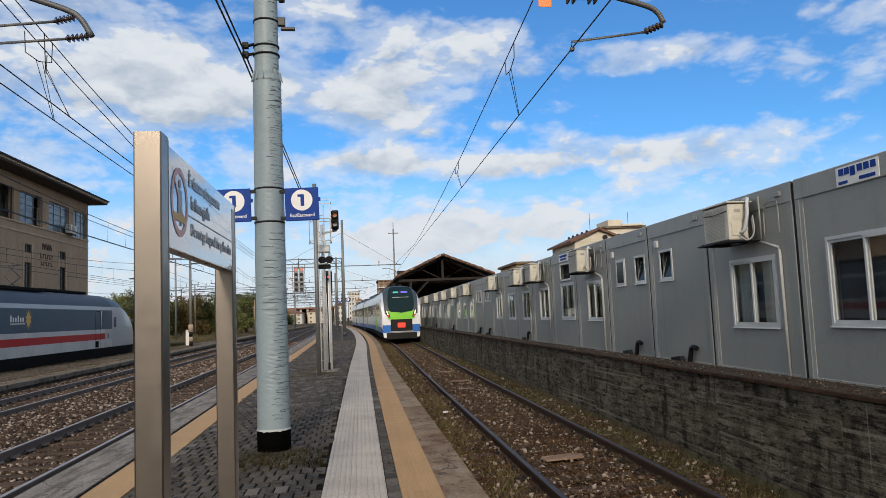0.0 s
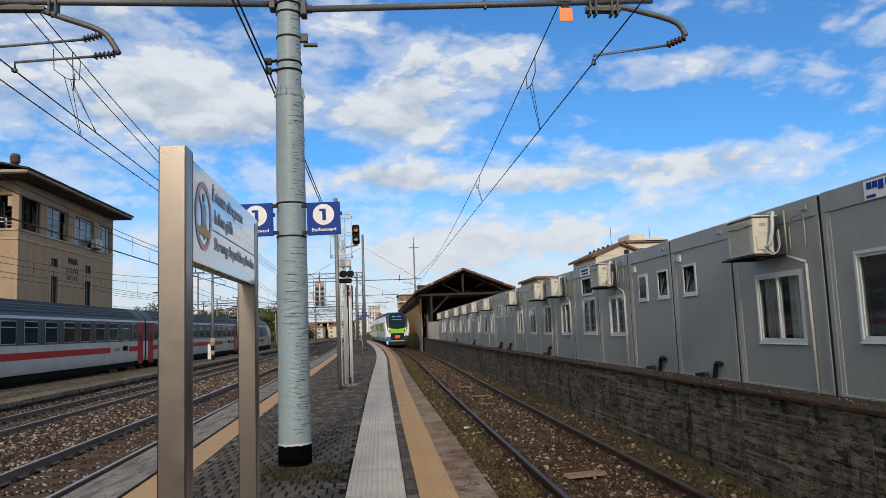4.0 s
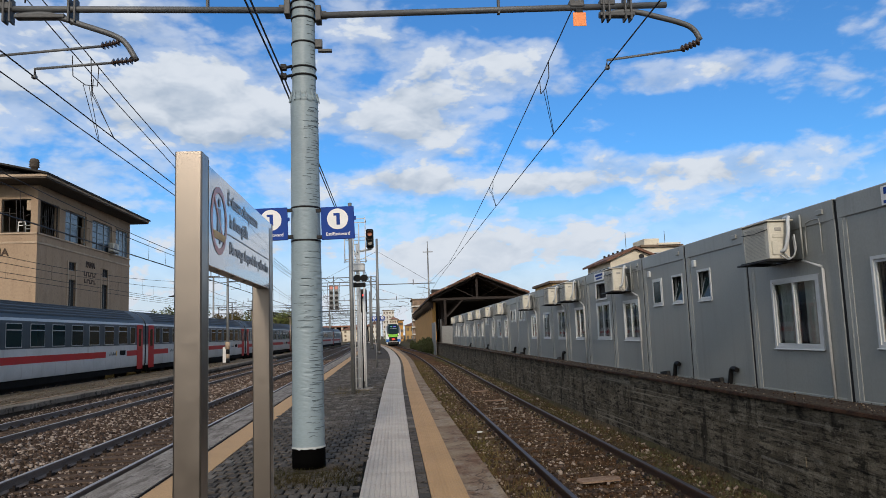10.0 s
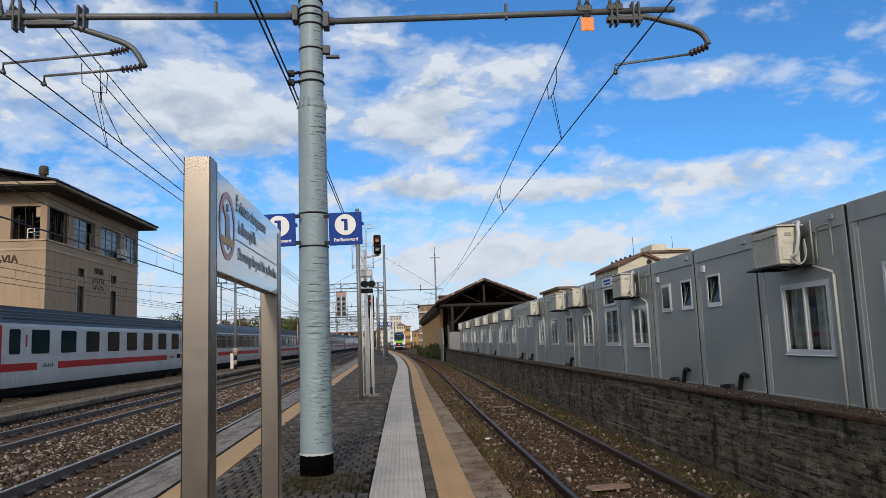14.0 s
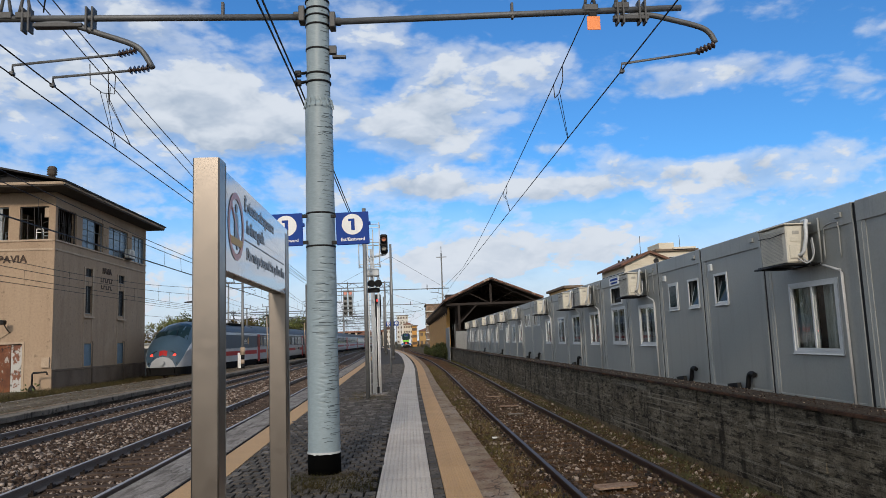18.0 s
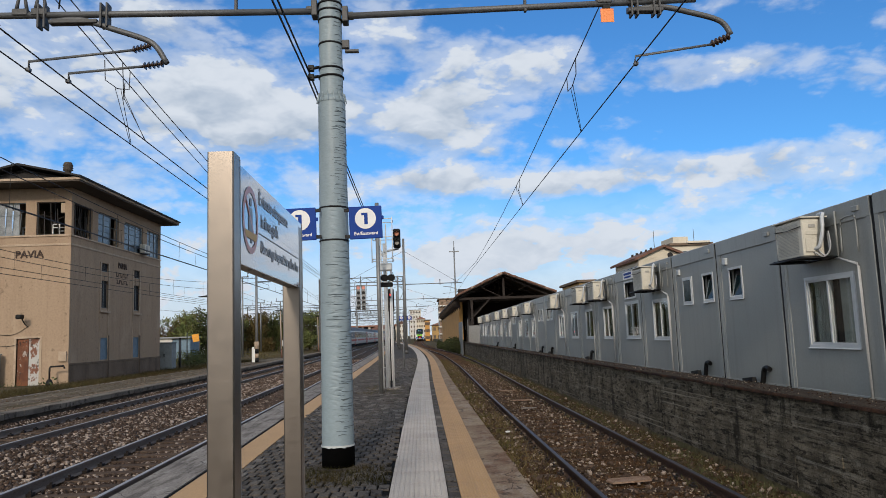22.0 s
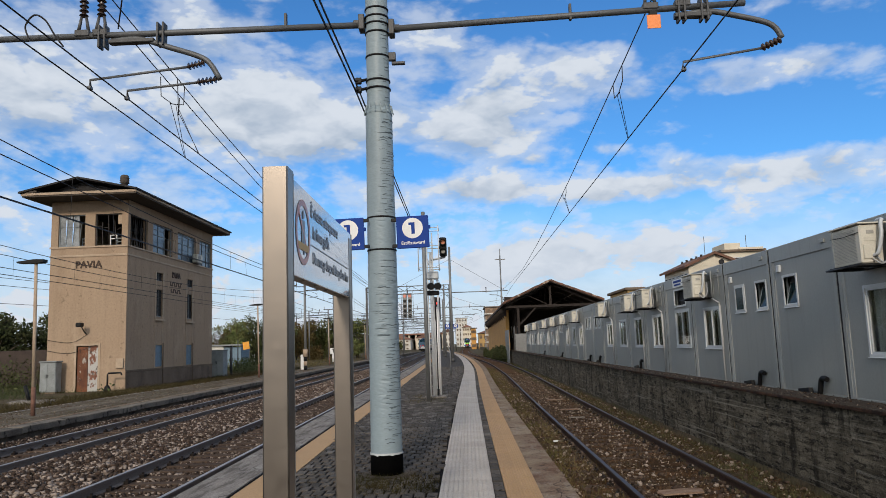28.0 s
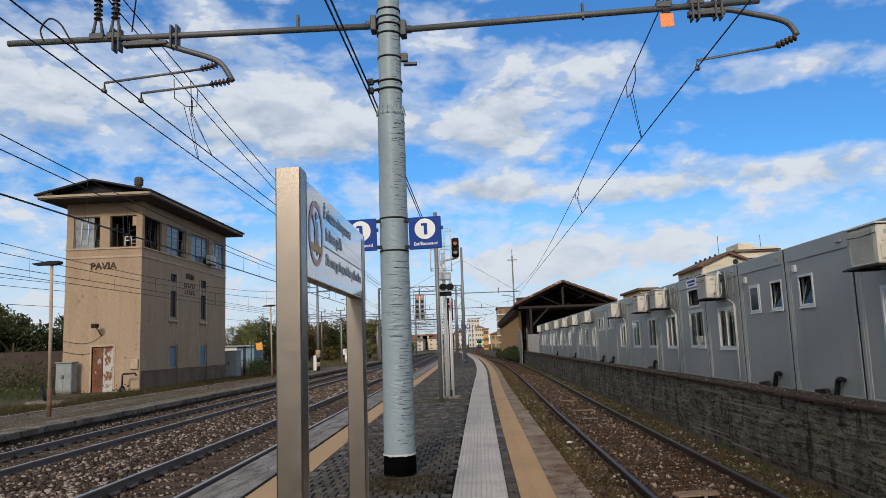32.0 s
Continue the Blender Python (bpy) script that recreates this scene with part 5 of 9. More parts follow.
def insulator(bm, p, q, discs, r, core=0.018):
    p, q = Vector(p), Vector(q)
    d = (q - p).normalized()
    tube(bm, [p, q], core, 8)
    for k in range(discs):
        c = p.lerp(q, (k + 0.5) / discs)
        tube(bm, [c - d * 0.012, c + d * 0.004, c + d * 0.014], r, 10, r * 0.45)


def build_mast():
    m =  thing("catenary_mast", "catenary mast wrapped in grey-blue plastic with a black boot", "mast", at=pose(*MAST, 0))
    part("shaft", wrapped(B(), 0.178, 0.158, 0.22, 4.14, 1.0), M["wrap"], m, "shaft in wrinkled grey-blue wrapping")
    part("shoulder", lathe(B(), [(0.158, 4.13), (0.152, 4.17), (0.140, 4.22)], 28), M["wrap"], m)
    part("upper_shaft", wrapped(B(), 0.137, 0.128, 4.20, 8.2, 7.0, 40, 0.010), M["wrap"], m)
    ties = B()
    for k in range(14):
        a = 6.28 * k / 14
        tube(ties, [(0.15 * math.cos(a), 0.15 * math.sin(a), 4.26), (0.172 * math.cos(a + 0.1), 0.172 * math.sin(a + 0.1), 4.15)], 0.008, 5)
    part("gathered_edge", ties, M["wrap"], m)
    part("boot", lathe(B(), [(0.182, 0.0), (0.184, 0.10), (0.182, 0.235), (0.176, 0.25)], 28), M["boot"], m, "black rubber boot")
    for z, r in ((2.52, 0.166), (2.9, 0.164), (4.46, 0.145), (4.56, 0.142), (4.86, 0.14), (5.16, 0.14), (5.27, 0.14), (5.36, 0.14), (5.46, 0.14)):
        part("band", lathe(B(), [(r, z - 0.011), (r + 0.006, z - 0.008), (r + 0.006, z + 0.008), (r, z + 0.011)], 24), M["black"], m)
    rnd = random.Random(14)
    # thin dark tubes draw the shade lying in the film's creases
    folds = B()
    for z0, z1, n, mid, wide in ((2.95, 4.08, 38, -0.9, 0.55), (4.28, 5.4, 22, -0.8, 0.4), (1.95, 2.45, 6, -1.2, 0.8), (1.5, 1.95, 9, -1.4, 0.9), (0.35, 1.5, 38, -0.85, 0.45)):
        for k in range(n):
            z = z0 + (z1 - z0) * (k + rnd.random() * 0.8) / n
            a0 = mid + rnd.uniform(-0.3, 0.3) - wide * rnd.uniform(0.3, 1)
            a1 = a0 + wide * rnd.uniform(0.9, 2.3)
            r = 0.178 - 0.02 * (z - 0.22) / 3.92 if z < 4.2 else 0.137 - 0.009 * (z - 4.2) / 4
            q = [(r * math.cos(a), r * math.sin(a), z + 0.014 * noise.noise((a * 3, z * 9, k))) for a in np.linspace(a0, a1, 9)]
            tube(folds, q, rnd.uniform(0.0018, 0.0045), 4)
    tagged(part("fold_line", folds, M["wrap_shade"], m, "creases in the plastic film, their shade drawn as dark lines"), kind="stuff")
    torn = B()
    ring = [[], []]
    for k in range(40):
        a = 6.28318 * k / 40
        lo = 0.232 - 0.018 * rnd.random() ** 3
        for g, (r, z) in zip(ring, ((0.186, lo), (0.1835, 0.250))):
            g.append(torn.verts.new((r * math.cos(a), r * math.sin(a), z)))
    for k in range(40):
        torn.faces.new((ring[0][k], ring[0][(k + 1) % 40], ring[1][(k + 1) % 40], ring[1][k]))
    part("torn_edge", torn, M["torn"], m, "ragged white edge of the film")
    pad = lathe(B(), [(0.30, -0.03), (0.30, 0.004), (0.28, 0.012)], 24)
    part("pad", pad, M["edge_face"], m, "round grey concrete footing")
    # clamps
    for side, z in ((-1, 5.30), (1, 5.22)):
        part("clamp", box(box(B(), side * 0.22 - 0.06, side * 0.22 + 0.06, -0.05, 0.05, z - 0.03, z + 0.04, 0.01), side * 0.18 - 0.035, side * 0.18 + 0.035, -0.08, 0.08, z - 0.09, z + 0.10, 0.008), M["steel_dk"], m)
    cl = B()
    box(cl, 0.13, 0.22, -0.03, 0.03, 4.82, 4.92, 0.006)
    box(cl, 0.17, 0.33, -0.03, 0.03, 4.77, 4.80, 0.004)
    part("bracket", cl, M["steel_dk"], m)
    for z in (4.49, 4.60):
        c = B()
        tube(c, [(-0.13, 0, z), (-0.26, -0.02, z - 0.03)], 0.018, 6)
        box(c, -0.27, -0.20, -0.03, 0.03, z - 0.05, z + 0.02, 0.006)
        part("wire_clamp", c, M["black"], m)
    return m


def cantilever(mx, my, z0, z1, x_end, grip, drop, steady, insulators, tag_x=None, k=1.0):
    """A pipe arm from a mast at mx, with a bent drop pipe and steady arms (x, z lists)."""
    a = main_mast
    had = set(a.children)
    s = 1 if x_end > mx else -1
    part("pipe", tube(B(), [(mx + s * 0.22, my, z0), (x_end, my, z1)], 0.038, 12), M["arm_steel"], a)
    g0, g1, zg = grip
    cl = B()
    box(cl, min(g0, g1), max(g0, g1), my - 0.05, my + 0.05, zg - 0.15, zg - 0.10, 0.008)
    part("grip_rail", cl, M["steel_dk"], a)
    for gx in (g0 + 0.08 * s, g1 - 0.08 * s):
        c = B()
        for o in (-0.035, 0.035):
            box(c, gx + o - 0.012, gx + o + 0.012, my - 0.06, my + 0.06, zg - 0.20, zg + 0.09, 0.004)
        part("u_clamp", c, M["steel_dk"], a)
    part("drop_pipe", tube(B(), smooth_line([(x, my, z) for x, z in drop], 4), 0.034, 10), M["arm_steel"], a)
    for (xa, za), (xb, zb), (xc, zc), foot in steady:
        i = B()
        insulator(i, (xa, my, za), (xb, my, zb), 5, 0.048)
        part("insulator", i, M["insul"], a, "ribbed brown insulator")
        st = B()
        tube(st, [(xb, my, zb), (xc, my, zc), (xc - 0.008 * s, my, foot)], 0.016, 8)
        box(st, xc - 0.025, xc + 0.025, my - 0.03, my + 0.03, foot - 0.04, foot, 0.005)
        part("steady_arm", st, M["arm_steel"], a)
    for x, z in insulators:
        i = B()
        insulator(i, (x, my, z + 0.20), (x, my, z + 0.55), 6, 0.055, 0.028)
        part("post_insulator", i, M["insul"], a, "upright brown insulator")
        f = B()
        for o in (-1, 1):
            tube(f, [(x + o * 0.065, my, z), (x + o * 0.03, my, z + 0.20)], 0.022, 6, 0.016)
        box(f, x - 0.09, x + 0.09, my - 0.05, my + 0.05, z - 0.06, z + 0.02, 0.008)
        part("insulator_foot", f, M["steel_dk"], a)
    return [o for o in a.children if o not in had]


main_mast = build_mast()
bare = set(main_mast.children)
cantilever(MAST[0], 8.25, 5.28, 5.31, -5.68, (-4.22, -3.66, 5.33), [(-4.2, 5.22), (-3.86, 5.235), (-3.45, 5.10), (-3.12, 4.98), (-2.98, 4.88), (-2.86, 4.68)],
                 [((-3.05, 4.90), (-3.26, 4.85), (-4.45, 4.74), 4.66), ((-2.90, 4.68), (-3.14, 4.65), (-3.99, 4.585), 4.51)], [(-4.55, 5.35), (-4.33, 5.35)])
part("pin", box(B(), -2.07, -2.04, 8.22, 8.28, 5.27, 5.47, 0.004), M["steel_dk"], main_mast)
cantilever(MAST[0], 8.25, 5.215, 5.335, 3.46, (2.62, 3.05, 5.33), [(2.62, 5.21), (3.02, 5.25), (3.35, 5.18), (3.68, 5.085), (3.80, 5.0), (3.86, 4.88)],
                 [((3.84, 4.86), (3.60, 4.76), (2.68, 4.635), 4.56)], [(2.34, 5.36), (2.72, 5.38)])
part("pin", box(B(), 1.37, 1.40, 8.22, 8.28, 5.22, 5.42, 0.004), M["steel_dk"], main_mast)
part("orange_plate", box(B(), 2.275, 2.435, 8.18, 8.19, 5.04, 5.21, 0.003), M["orange"], main_mast, "small orange marker plate")
part("plate_hook", box(B(), 2.31, 2.40, 8.18, 8.24, 5.21, 5.26, 0.004), M["black"], main_mast)


for o in main_mast.children:
    if o not in bare:
        o.matrix_basis = pose(-MAST[0], -MAST[1], 0)


def number_sign(x0, y0=8.10, mast_x=MAST[0]):
    s = thing("platform_number_sign", "blue enamel sign with a white disc and number 1", "sign", "platform number signs", at=pose(x0, y0, 2.70 if y0 < 20 else 2.8, 0, -1.3, 0))
    part("plate", box(B(), -0.185, 0.185, -0.012, 0.012, -0.185, 0.185, 0.006), M["blue"], s)
    d = B()
    bmesh.ops.create_circle(d, cap_ends=True, segments=40, radius=0.118)
    part("disc", d, M["white"], s).matrix_basis = pose(0, -0.0135, 0.045, 90, 0, 0)
    part("numeral", prism(B(), [(-0.014, -0.022), (0.026, -0.022), (0.026, 0.11), (-0.044, 0.11), (-0.044, 0.082), (-0.014, 0.082)], "y", -0.0155, -0.0145), M["blue"], s)
    text("Est/Eastward", 0.052, M["white"], s, pose(0, -0.0135, -0.125, 90, 0, 0), depth=0.0006, width=0.0008)
    part("side_bolt", box(B(), 0.18, 0.205, -0.01, 0.02, 0.03, 0.07, 0.004), M["blue"], s)
    b = 1 if x0 < mast_x else -1
    for z in (-0.15, 0.15):
        part("strap", box(B(), min(b * 0.17, b * 0.24), max(b * 0.17, b * 0.24), -0.01, 0.02, z - 0.02, z + 0.02, 0.004), M["black"], s)


number_sign(-0.575)
number_sign(-1.315)
number_sign(-0.82, 57.85, -1.12)
number_sign(-1.45, 57.85, -1.12)


def build_signals():
    s = thing("signal_mast", "tall grey signal mast with ladder and shunting lamps", "signal", "signals on the platform", at=pose(-1.03, 19.2, 0))
    part("mast_pipe", tube(B(), [(0, -0.45, 0), (0, -0.45, 4.9)], 0.052, 12), M["steel"], s)
    for x in (0.02, 0.17):
        part("stile", tube(B(), [(x, 0.6, 0), (x, 0.6, 4.5)], 0.018, 8), M["pale_steel"], s)
    for k in range(15):
        part("rung", tube(B(), [(0.02, 0.6, 0.3 + 0.28 * k), (0.17, 0.6, 0.3 + 0.28 * k)], 0.009, 6), M["pale_steel"], s)
    part("signal_post", tube(B(), [(0.11, 0.95, 0), (0.11, 0.95, 4.0)], 0.05, 12), M["white"], s)
    part("conduit", tube(B(), [(0.27, 1.1, 0), (0.27, 1.1, 3.3)], 0.028, 8), M["white"], s)
    part("footing", box(B(), -0.15, 0.45, 0.4, 1.2, -0.03, 0.03, 0.01), M["concrete"], s)
    part("cable_duct", box(B(), 0.19, 0.22, 0.9, 0.98, 0, 2.6, 0.005), M["black"], s)
    for z in (3.5, 4.1, 4.6):
        part("walk_ring", tube(B(), [(-0.2, 0.3, z), (0.36, 0.3, z), (0.36, 0.95, z), (-0.2, 0.95, z), (-0.2, 0.3, z)], 0.013, 6), M["pale_steel"], s)
    for x in (-0.2, 0.36):
        part("ring_upright", tube(B(), [(x, 0.3, 3.4), (x, 0.3, 4.65)], 0.013, 6), M["pale_steel"], s)
    part("service_box", box(B(), -0.08, 0.32, 0.55, 0.8, 3.2, 3.42, 0.03), M["pvc"], s)
    for x in (0.09, 0.27):
        h = B()
        tube(h, [(x, 0.25, 2.98), (x + 0.05, 0.05, 2.96)], 0.085, 14, 0.095)
        part("lamp_hood", h, M["black"], s, "black round signal lamp hood")
    part("lamp_carrier", box(B(), 0.0, 0.34, 0.25, 0.4, 2.74, 2.86, 0.02), M["black"], s)
    part("head_arm", tube(B(), [(0.1, 0.9, 3.76), (0.52, 0.9, 3.84)], 0.028, 8), M["pvc"], s)
    h = part("signal_head", box(B(), 0.37, 0.57, 0.65, 0.86, 3.84, 4.37, 0.03), M["black"], s, "black two-lamp signal head")
    for z in (3.98, 4.23):
        hood = part("hood", tube(B(), [(0.47, 0.65, z), (0.47, 0.52, z - 0.01)], 0.075, 12, 0.085, cap=False), M["black"], h)
        d = B()
        bmesh.ops.create_circle(d, cap_ends=True, segments=16, radius=0.062)
        part("lens", d, M["signal_orange"] if z > 4.1 else M["ac_grille"], h, "orange signal lens" if z > 4.1 else "").matrix_basis = pose(0.47, 0.642, z, 90, 0, 0)

    s = thing("dwarf_signal", "short white post carrying one round red signal lamp", "signal", "signals on the platform", at=pose(-0.93, 23.6, 0))
    part("post", tube(B(), [(0, 0, 0), (0, 0, 2.75)], 0.075, 12), M["white"], s)
    part("head", box(B(), -0.12, 0.12, -0.06, 0.12, 2.2, 2.95, 0.03), M["timber"], s)
    part("hood", tube(B(), [(0, -0.06, 2.75), (0, -0.22, 2.74)], 0.10, 14, 0.11), M["black"], s)
    d = B()
    bmesh.ops.create_circle(d, cap_ends=True, segments=14, radius=0.035)
    part("lens", d, M["lamp_red"], s, "small red lens").matrix_basis = pose(0, -0.225, 2.74, 90, 0, 0)
    s = thing("handrail", "bent grey tube rail on the platform", "handrail", at=pose(-0.75, 33, 0))
    part("tube", tube(B(), [(0, 0, 0), (0, 0, 1.05), (-0.15, 0, 1.5)], 0.03, 8), M["steel"], s)


build_signals()


# ---- further masts and the wires ----
def far_mast(x, y, h, left, right, label="grey tubular catenary mast with pipe arms", z=0.0):
    m = thing("catenary_mast", label, "mast", "masts along the platform", at=pose(x, y, z))
    part("shaft", tube(B(), [(0, 0, 0), (0, 0, h)], 0.12, 12, 0.09), M["steel"], m)
    part("foot", tube(B(), [(0, 0, 0), (0, 0, 0.25)], 0.16, 10), M["steel_dk"], m)
    for reach in (left, right):
        if reach:
            s = 1 if reach > 0 else -1
            part("arm", tube(B(), [(0, 0, 5.5), (reach, 0, 5.5)], 0.035, 8), M["steel"], m)
            part("stay", tube(B(), [(0, 0, 8.2 if h > 8.5 else 7.0), (reach * 0.95, 0, 5.5)], 0.012, 5), M["steel_dk"], m)
            part("drop_pipe", tube(B(), [(reach * 0.68, 0, 5.22), (reach * 0.8, 0, 5.18), (reach * 0.9, 0, 5.0), (reach * 0.92, 0, 4.8)], 0.026, 8), M["steel"], m)
            part("steady_arm", tube(B(), [(reach * 0.92, 0, 4.8), (reach * 0.66, 0, 4.65)], 0.014, 6), M["steel"], m)
            i = B()
            insulator(i, (reach * 0.62, 0, 5.4), (reach * 0.62, 0, 5.85), 6, 0.055, 0.025)
            part("insulator", i, M["insul"], m)
    return m


far_mast(-1.12, 58, 9.2, -5.6, 4.6)
far_mast(-2.35, 82, 8.2, -4.9, 4.6)
far_mast(-3.2, 104, 7.8, -5, 4.6)
far_mast(-5.0, 132, 7.4, -5, 5)


def wire(name, pts, r, label, group=""):
    return solid(name, tube(B(), pts, r, 5), M["wire"], label, "wire", group)


def catenary(f, zc, zm, y0, supports, label, off=0.0, moff=0.0, r=0.0085):
    """Contact wire, sagging messenger and droppers over a track; supports: the y of the masts."""
    c = thing("overhead_line", label, "overhead line", "overhead lines")
    ys = [y0] + supports
    part("contact_wire", tube(B(), [(f(y) + off, y, zc) for y in np.arange(ys[0], ys[-1] + 1, 6.0)], r, 5), M["wire"], c)
    pts = []
    for a, b in zip(ys, ys[1:]):
        n = 12
        sag = (zm - zc - 0.12)
        for k in range(n):
            u = k / n
            pts.append((f(a + (b - a) * u) + off + moff * abs(2 * u - 1), a + (b - a) * u, zm - sag * 4 * u * (1 - u)))
    part("messenger_wire", tube(B(), pts, r * 0.95, 5), M["wire"], c)
    for a, b in zip(ys[2:], ys[3:]):
        k = max(2, int((b - a) / 7))
        for j in range(1, k):
            u = j / k
            y = a + (b - a) * u
            zt = zm - (zm - zc - 0.12) * 4 * u * (1 - u)
            part("dropper", tube(B(), [(f(y) + off + moff * abs(2 * u - 1), y, zt), (f(y) + off, y, zc)], 0.005, 4), M["wire"], c)
    return c


right_line = lambda y: 2.68 if y < 40 else 2.68 + (track_right(y) - 2.68) * min(1, (y - 40) / 25)
catenary(right_line, 4.555, 5.50, -41.5, [8.25, 58, 100, 140, 190], "dark contact and messenger wires over the sunken track", 0, -0.28)
left_line = lambda y: -4.46 - 0.028 * (y - 8.25)
left_line_b = lambda y: -4.0 - 0.03 * (y - 8.25)
catenary(left_line, 4.63, 6.0, -41.5, [8.25, 58, 100, 140, 190], "dark wires over the main line beside the platform", 0, -0.12)
catenary(left_line_b, 4.50, 5.92, -41.5, [8.25, 58, 100, 140, 190], "dark second wires over the main line", 0, -0.33)


def double_catenary(f, label, contacts, messengers, pairs, y0=-41.75, spans=5, L=50.0):
    """Two contact wires (offset, z) and two messengers (offset, z at the mast, z at midspan), with thin droppers."""
    c = thing("overhead_line", label, "overhead line", "overhead lines")

    def m_at(k, y):
        o, zs, zm = messengers[k]
        u = ((y - y0) % L) / L
        return Vector((f(y) + o, y, zs - (zs - zm) * 4 * u * (1 - u)))

    def c_at(k, y):
        return Vector((f(y) + contacts[k][0], y, contacts[k][1]))

    y1 = y0 + spans * L
    for k in range(2):
        part("contact_wire", tube(B(), [c_at(k, y) for y in np.arange(y0, y1, 5.0)], 0.0125, 5), M["wire"], c)
        part("messenger_wire", tube(B(), [m_at(k, y) for y in np.arange(y0, y1, 2.5)], 0.0125, 5), M["wire"], c)
    for k, (a, b) in enumerate(pairs):
        for j in range(int(spans * L / 6.2)):
            y = y0 + 3.0 + 6.2 * j + 2.1 * k
            part("dropper", tube(B(), [m_at(a, y), c_at(b, y)], 0.0055, 4), M["wire"], c)


double_catenary(track_two, "dark double wires over the second main line", [(-0.02, 4.76), (0.04, 4.72)], [(0.0, 6.25, 5.49), (0.0, 5.87, 5.30)], [(0, 0), (1, 1)])
double_catenary(track_three, "dark double wires over the track by the tower", [(0.0, 4.62), (0.0, 4.38)], [(0.0, 6.2, 5.28), (0.0, 5.6, 5.0)], [(0, 0), (1, 1)])
wire("jumper_cable", smooth_line([(-5.06, 8.0, 5.16), (-5.12, 8.0, 5.34), (-5.02, 8.0, 5.48), (-4.88, 8.0, 5.41), (-4.76, 8.0, 5.22), (-4.65, 8.0, 5.07)]), 0.011, "looped black jumper cable between wires")
for z, o in ((4.57, 0.0), (4.46, -0.05)):
    wire("earth_cable", [(-1.3 + o, -41, z + 0.1), (-1.26 + o, -16, z - 0.25), (-1.22, 8.24, z), (-1.25, 25, z - 0.2), (-1.2, 42, z - 0.1), (-1.14, 57.9, z + 0.5), (-2.3, 82, 5.2)], 0.010, "black cable running between the masts", "cables")
wire("stay_wire", [(-4.12, 8.25, 5.38), (-2.3, 5.2, 6.9)], 0.009, "thin dark stay wire")
# bent loops hanging below the messengers, each with double droppers to the contact wire
def messenger(f, zc, zm, moff, y, a=8.25, b=58.0):
    u = (y - a) / (b - a)
    return Vector((f(y) + moff * abs(2 * u - 1), y, zm - (zm - zc - 0.12) * 4 * u * (1 - u)))


R, La, Lb = (right_line, 4.555, 5.50, -0.28), (left_line, 4.63, 5.92, -0.1), (left_line_b, 4.50, 5.92, -0.33)
for one, two, y, step, yc, drop in ((R, R, 10.2, 0.7, 11.2, 0.22), (R, R, 16.9, 0.65, 17.8, 0.14), (La, Lb, 10.65, 0.35, 11.5, 0.3), (Lb, La, 10.7, 0.75, 10.85, 0.3)):
    p, q = messenger(*one, y), messenger(*two, y + step)
    o = thing("dropper_loop", "bent wire loop and double dropper", "dropper", "dropper loops")
    low, low2 = p + Vector((0, 0.03, -drop)), q + Vector((0, -0.03, -drop))
    part("loop", tube(B(), [p, low, low.lerp(low2, 0.5) - Vector((0, 0, 0.06)), low2, q], 0.0075, 5), M["wire"], o)
    end = Vector((one[0](yc), yc, one[1]))
    for k in (0.4, 0.65):
        part("dropper", tube(B(), [low.lerp(low2, k) - Vector((0, 0, 0.05)), end + Vector((0, (k - 0.5) * 0.15, 0))], 0.005, 5), M["wire"], o)
for z, x in ((6.6, -27.5), (6.1, -27.2), (5.2, -29.0)):
    wire("feeder_cable", [(x, -20, z), (x, 30, z - 0.6), (x, 60, z), (x + 2, 140, z)], 0.016, "feeder cable passing behind the tower", "feeder cables")


def yard_mast(x, y, h, kind="plain", z=-0.3):
    m = thing("yard_mast", "steel catenary mast with brackets and insulators in the yard", "mast", "masts in the yard", at=pose(x, y, z))
    part("shaft", tube(B(), [(0, 0, 0), (0, 0, h)], 0.12, 10, 0.09), M["steel"], m)
    if kind == "band":
        for k, mm in enumerate(("black", "lintel", "black", "lintel")):
            part("base_band", tube(B(), [(0, 0, 0.05 + 0.35 * k), (0, 0, 0.38 + 0.35 * k + (0.25 if k == 3 else 0))], 0.145 if k != 3 else 0.19, 10), M[mm], m)
    for s, zz, L in ((1, h - 0.8, 3.2), (-1, h - 0.5, 2.6)):
        part("arm", tube(B(), [(0, 0, zz), (s * L, 0, zz + 0.1)], 0.035, 6), M["steel_dk"], m)
        part("drop_pipe", tube(B(), [(s * L * 0.7, 0, zz), (s * L * 0.9, 0, zz - 0.25), (s * L * 0.95, 0, zz - 0.6), (s * L * 0.6, 0, zz - 0.75)], 0.025, 6), M["steel_dk"], m)
        i = B()
        insulator(i, (s * L * 0.5, 0, zz + 0.1), (s * L * 0.5, 0, zz + 0.55), 5, 0.07, 0.03)
        part("insulator", i, M["insul"], m)
    part("top_bracket", box(B(), -0.7, 0.7, -0.05, 0.05, h - 0.1, h, 0.01), M["steel_dk"], m)
    for x2 in (-0.6, 0.6):
        i = B()
        insulator(i, (x2, 0, h), (x2, 0, h + 0.4), 4, 0.07, 0.03)
        part("insulator", i, M["insul"], m)


for x, y, h, k in ((-12.9, 58, 7.2, "band"), (-19.8, 82, 9.0, ""), (-20.5, 108, 7.5, ""), (-11.5, 100, 8.0, ""), (-21, 150, 8, ""), (-12.5, 145, 8, ""), (-26, 120, 8, ""), (-8.2, 175, 8, ""), (-31, 170, 8, ""), (-17, 200, 8, "")):
    yard_mast(x, y, h, k)


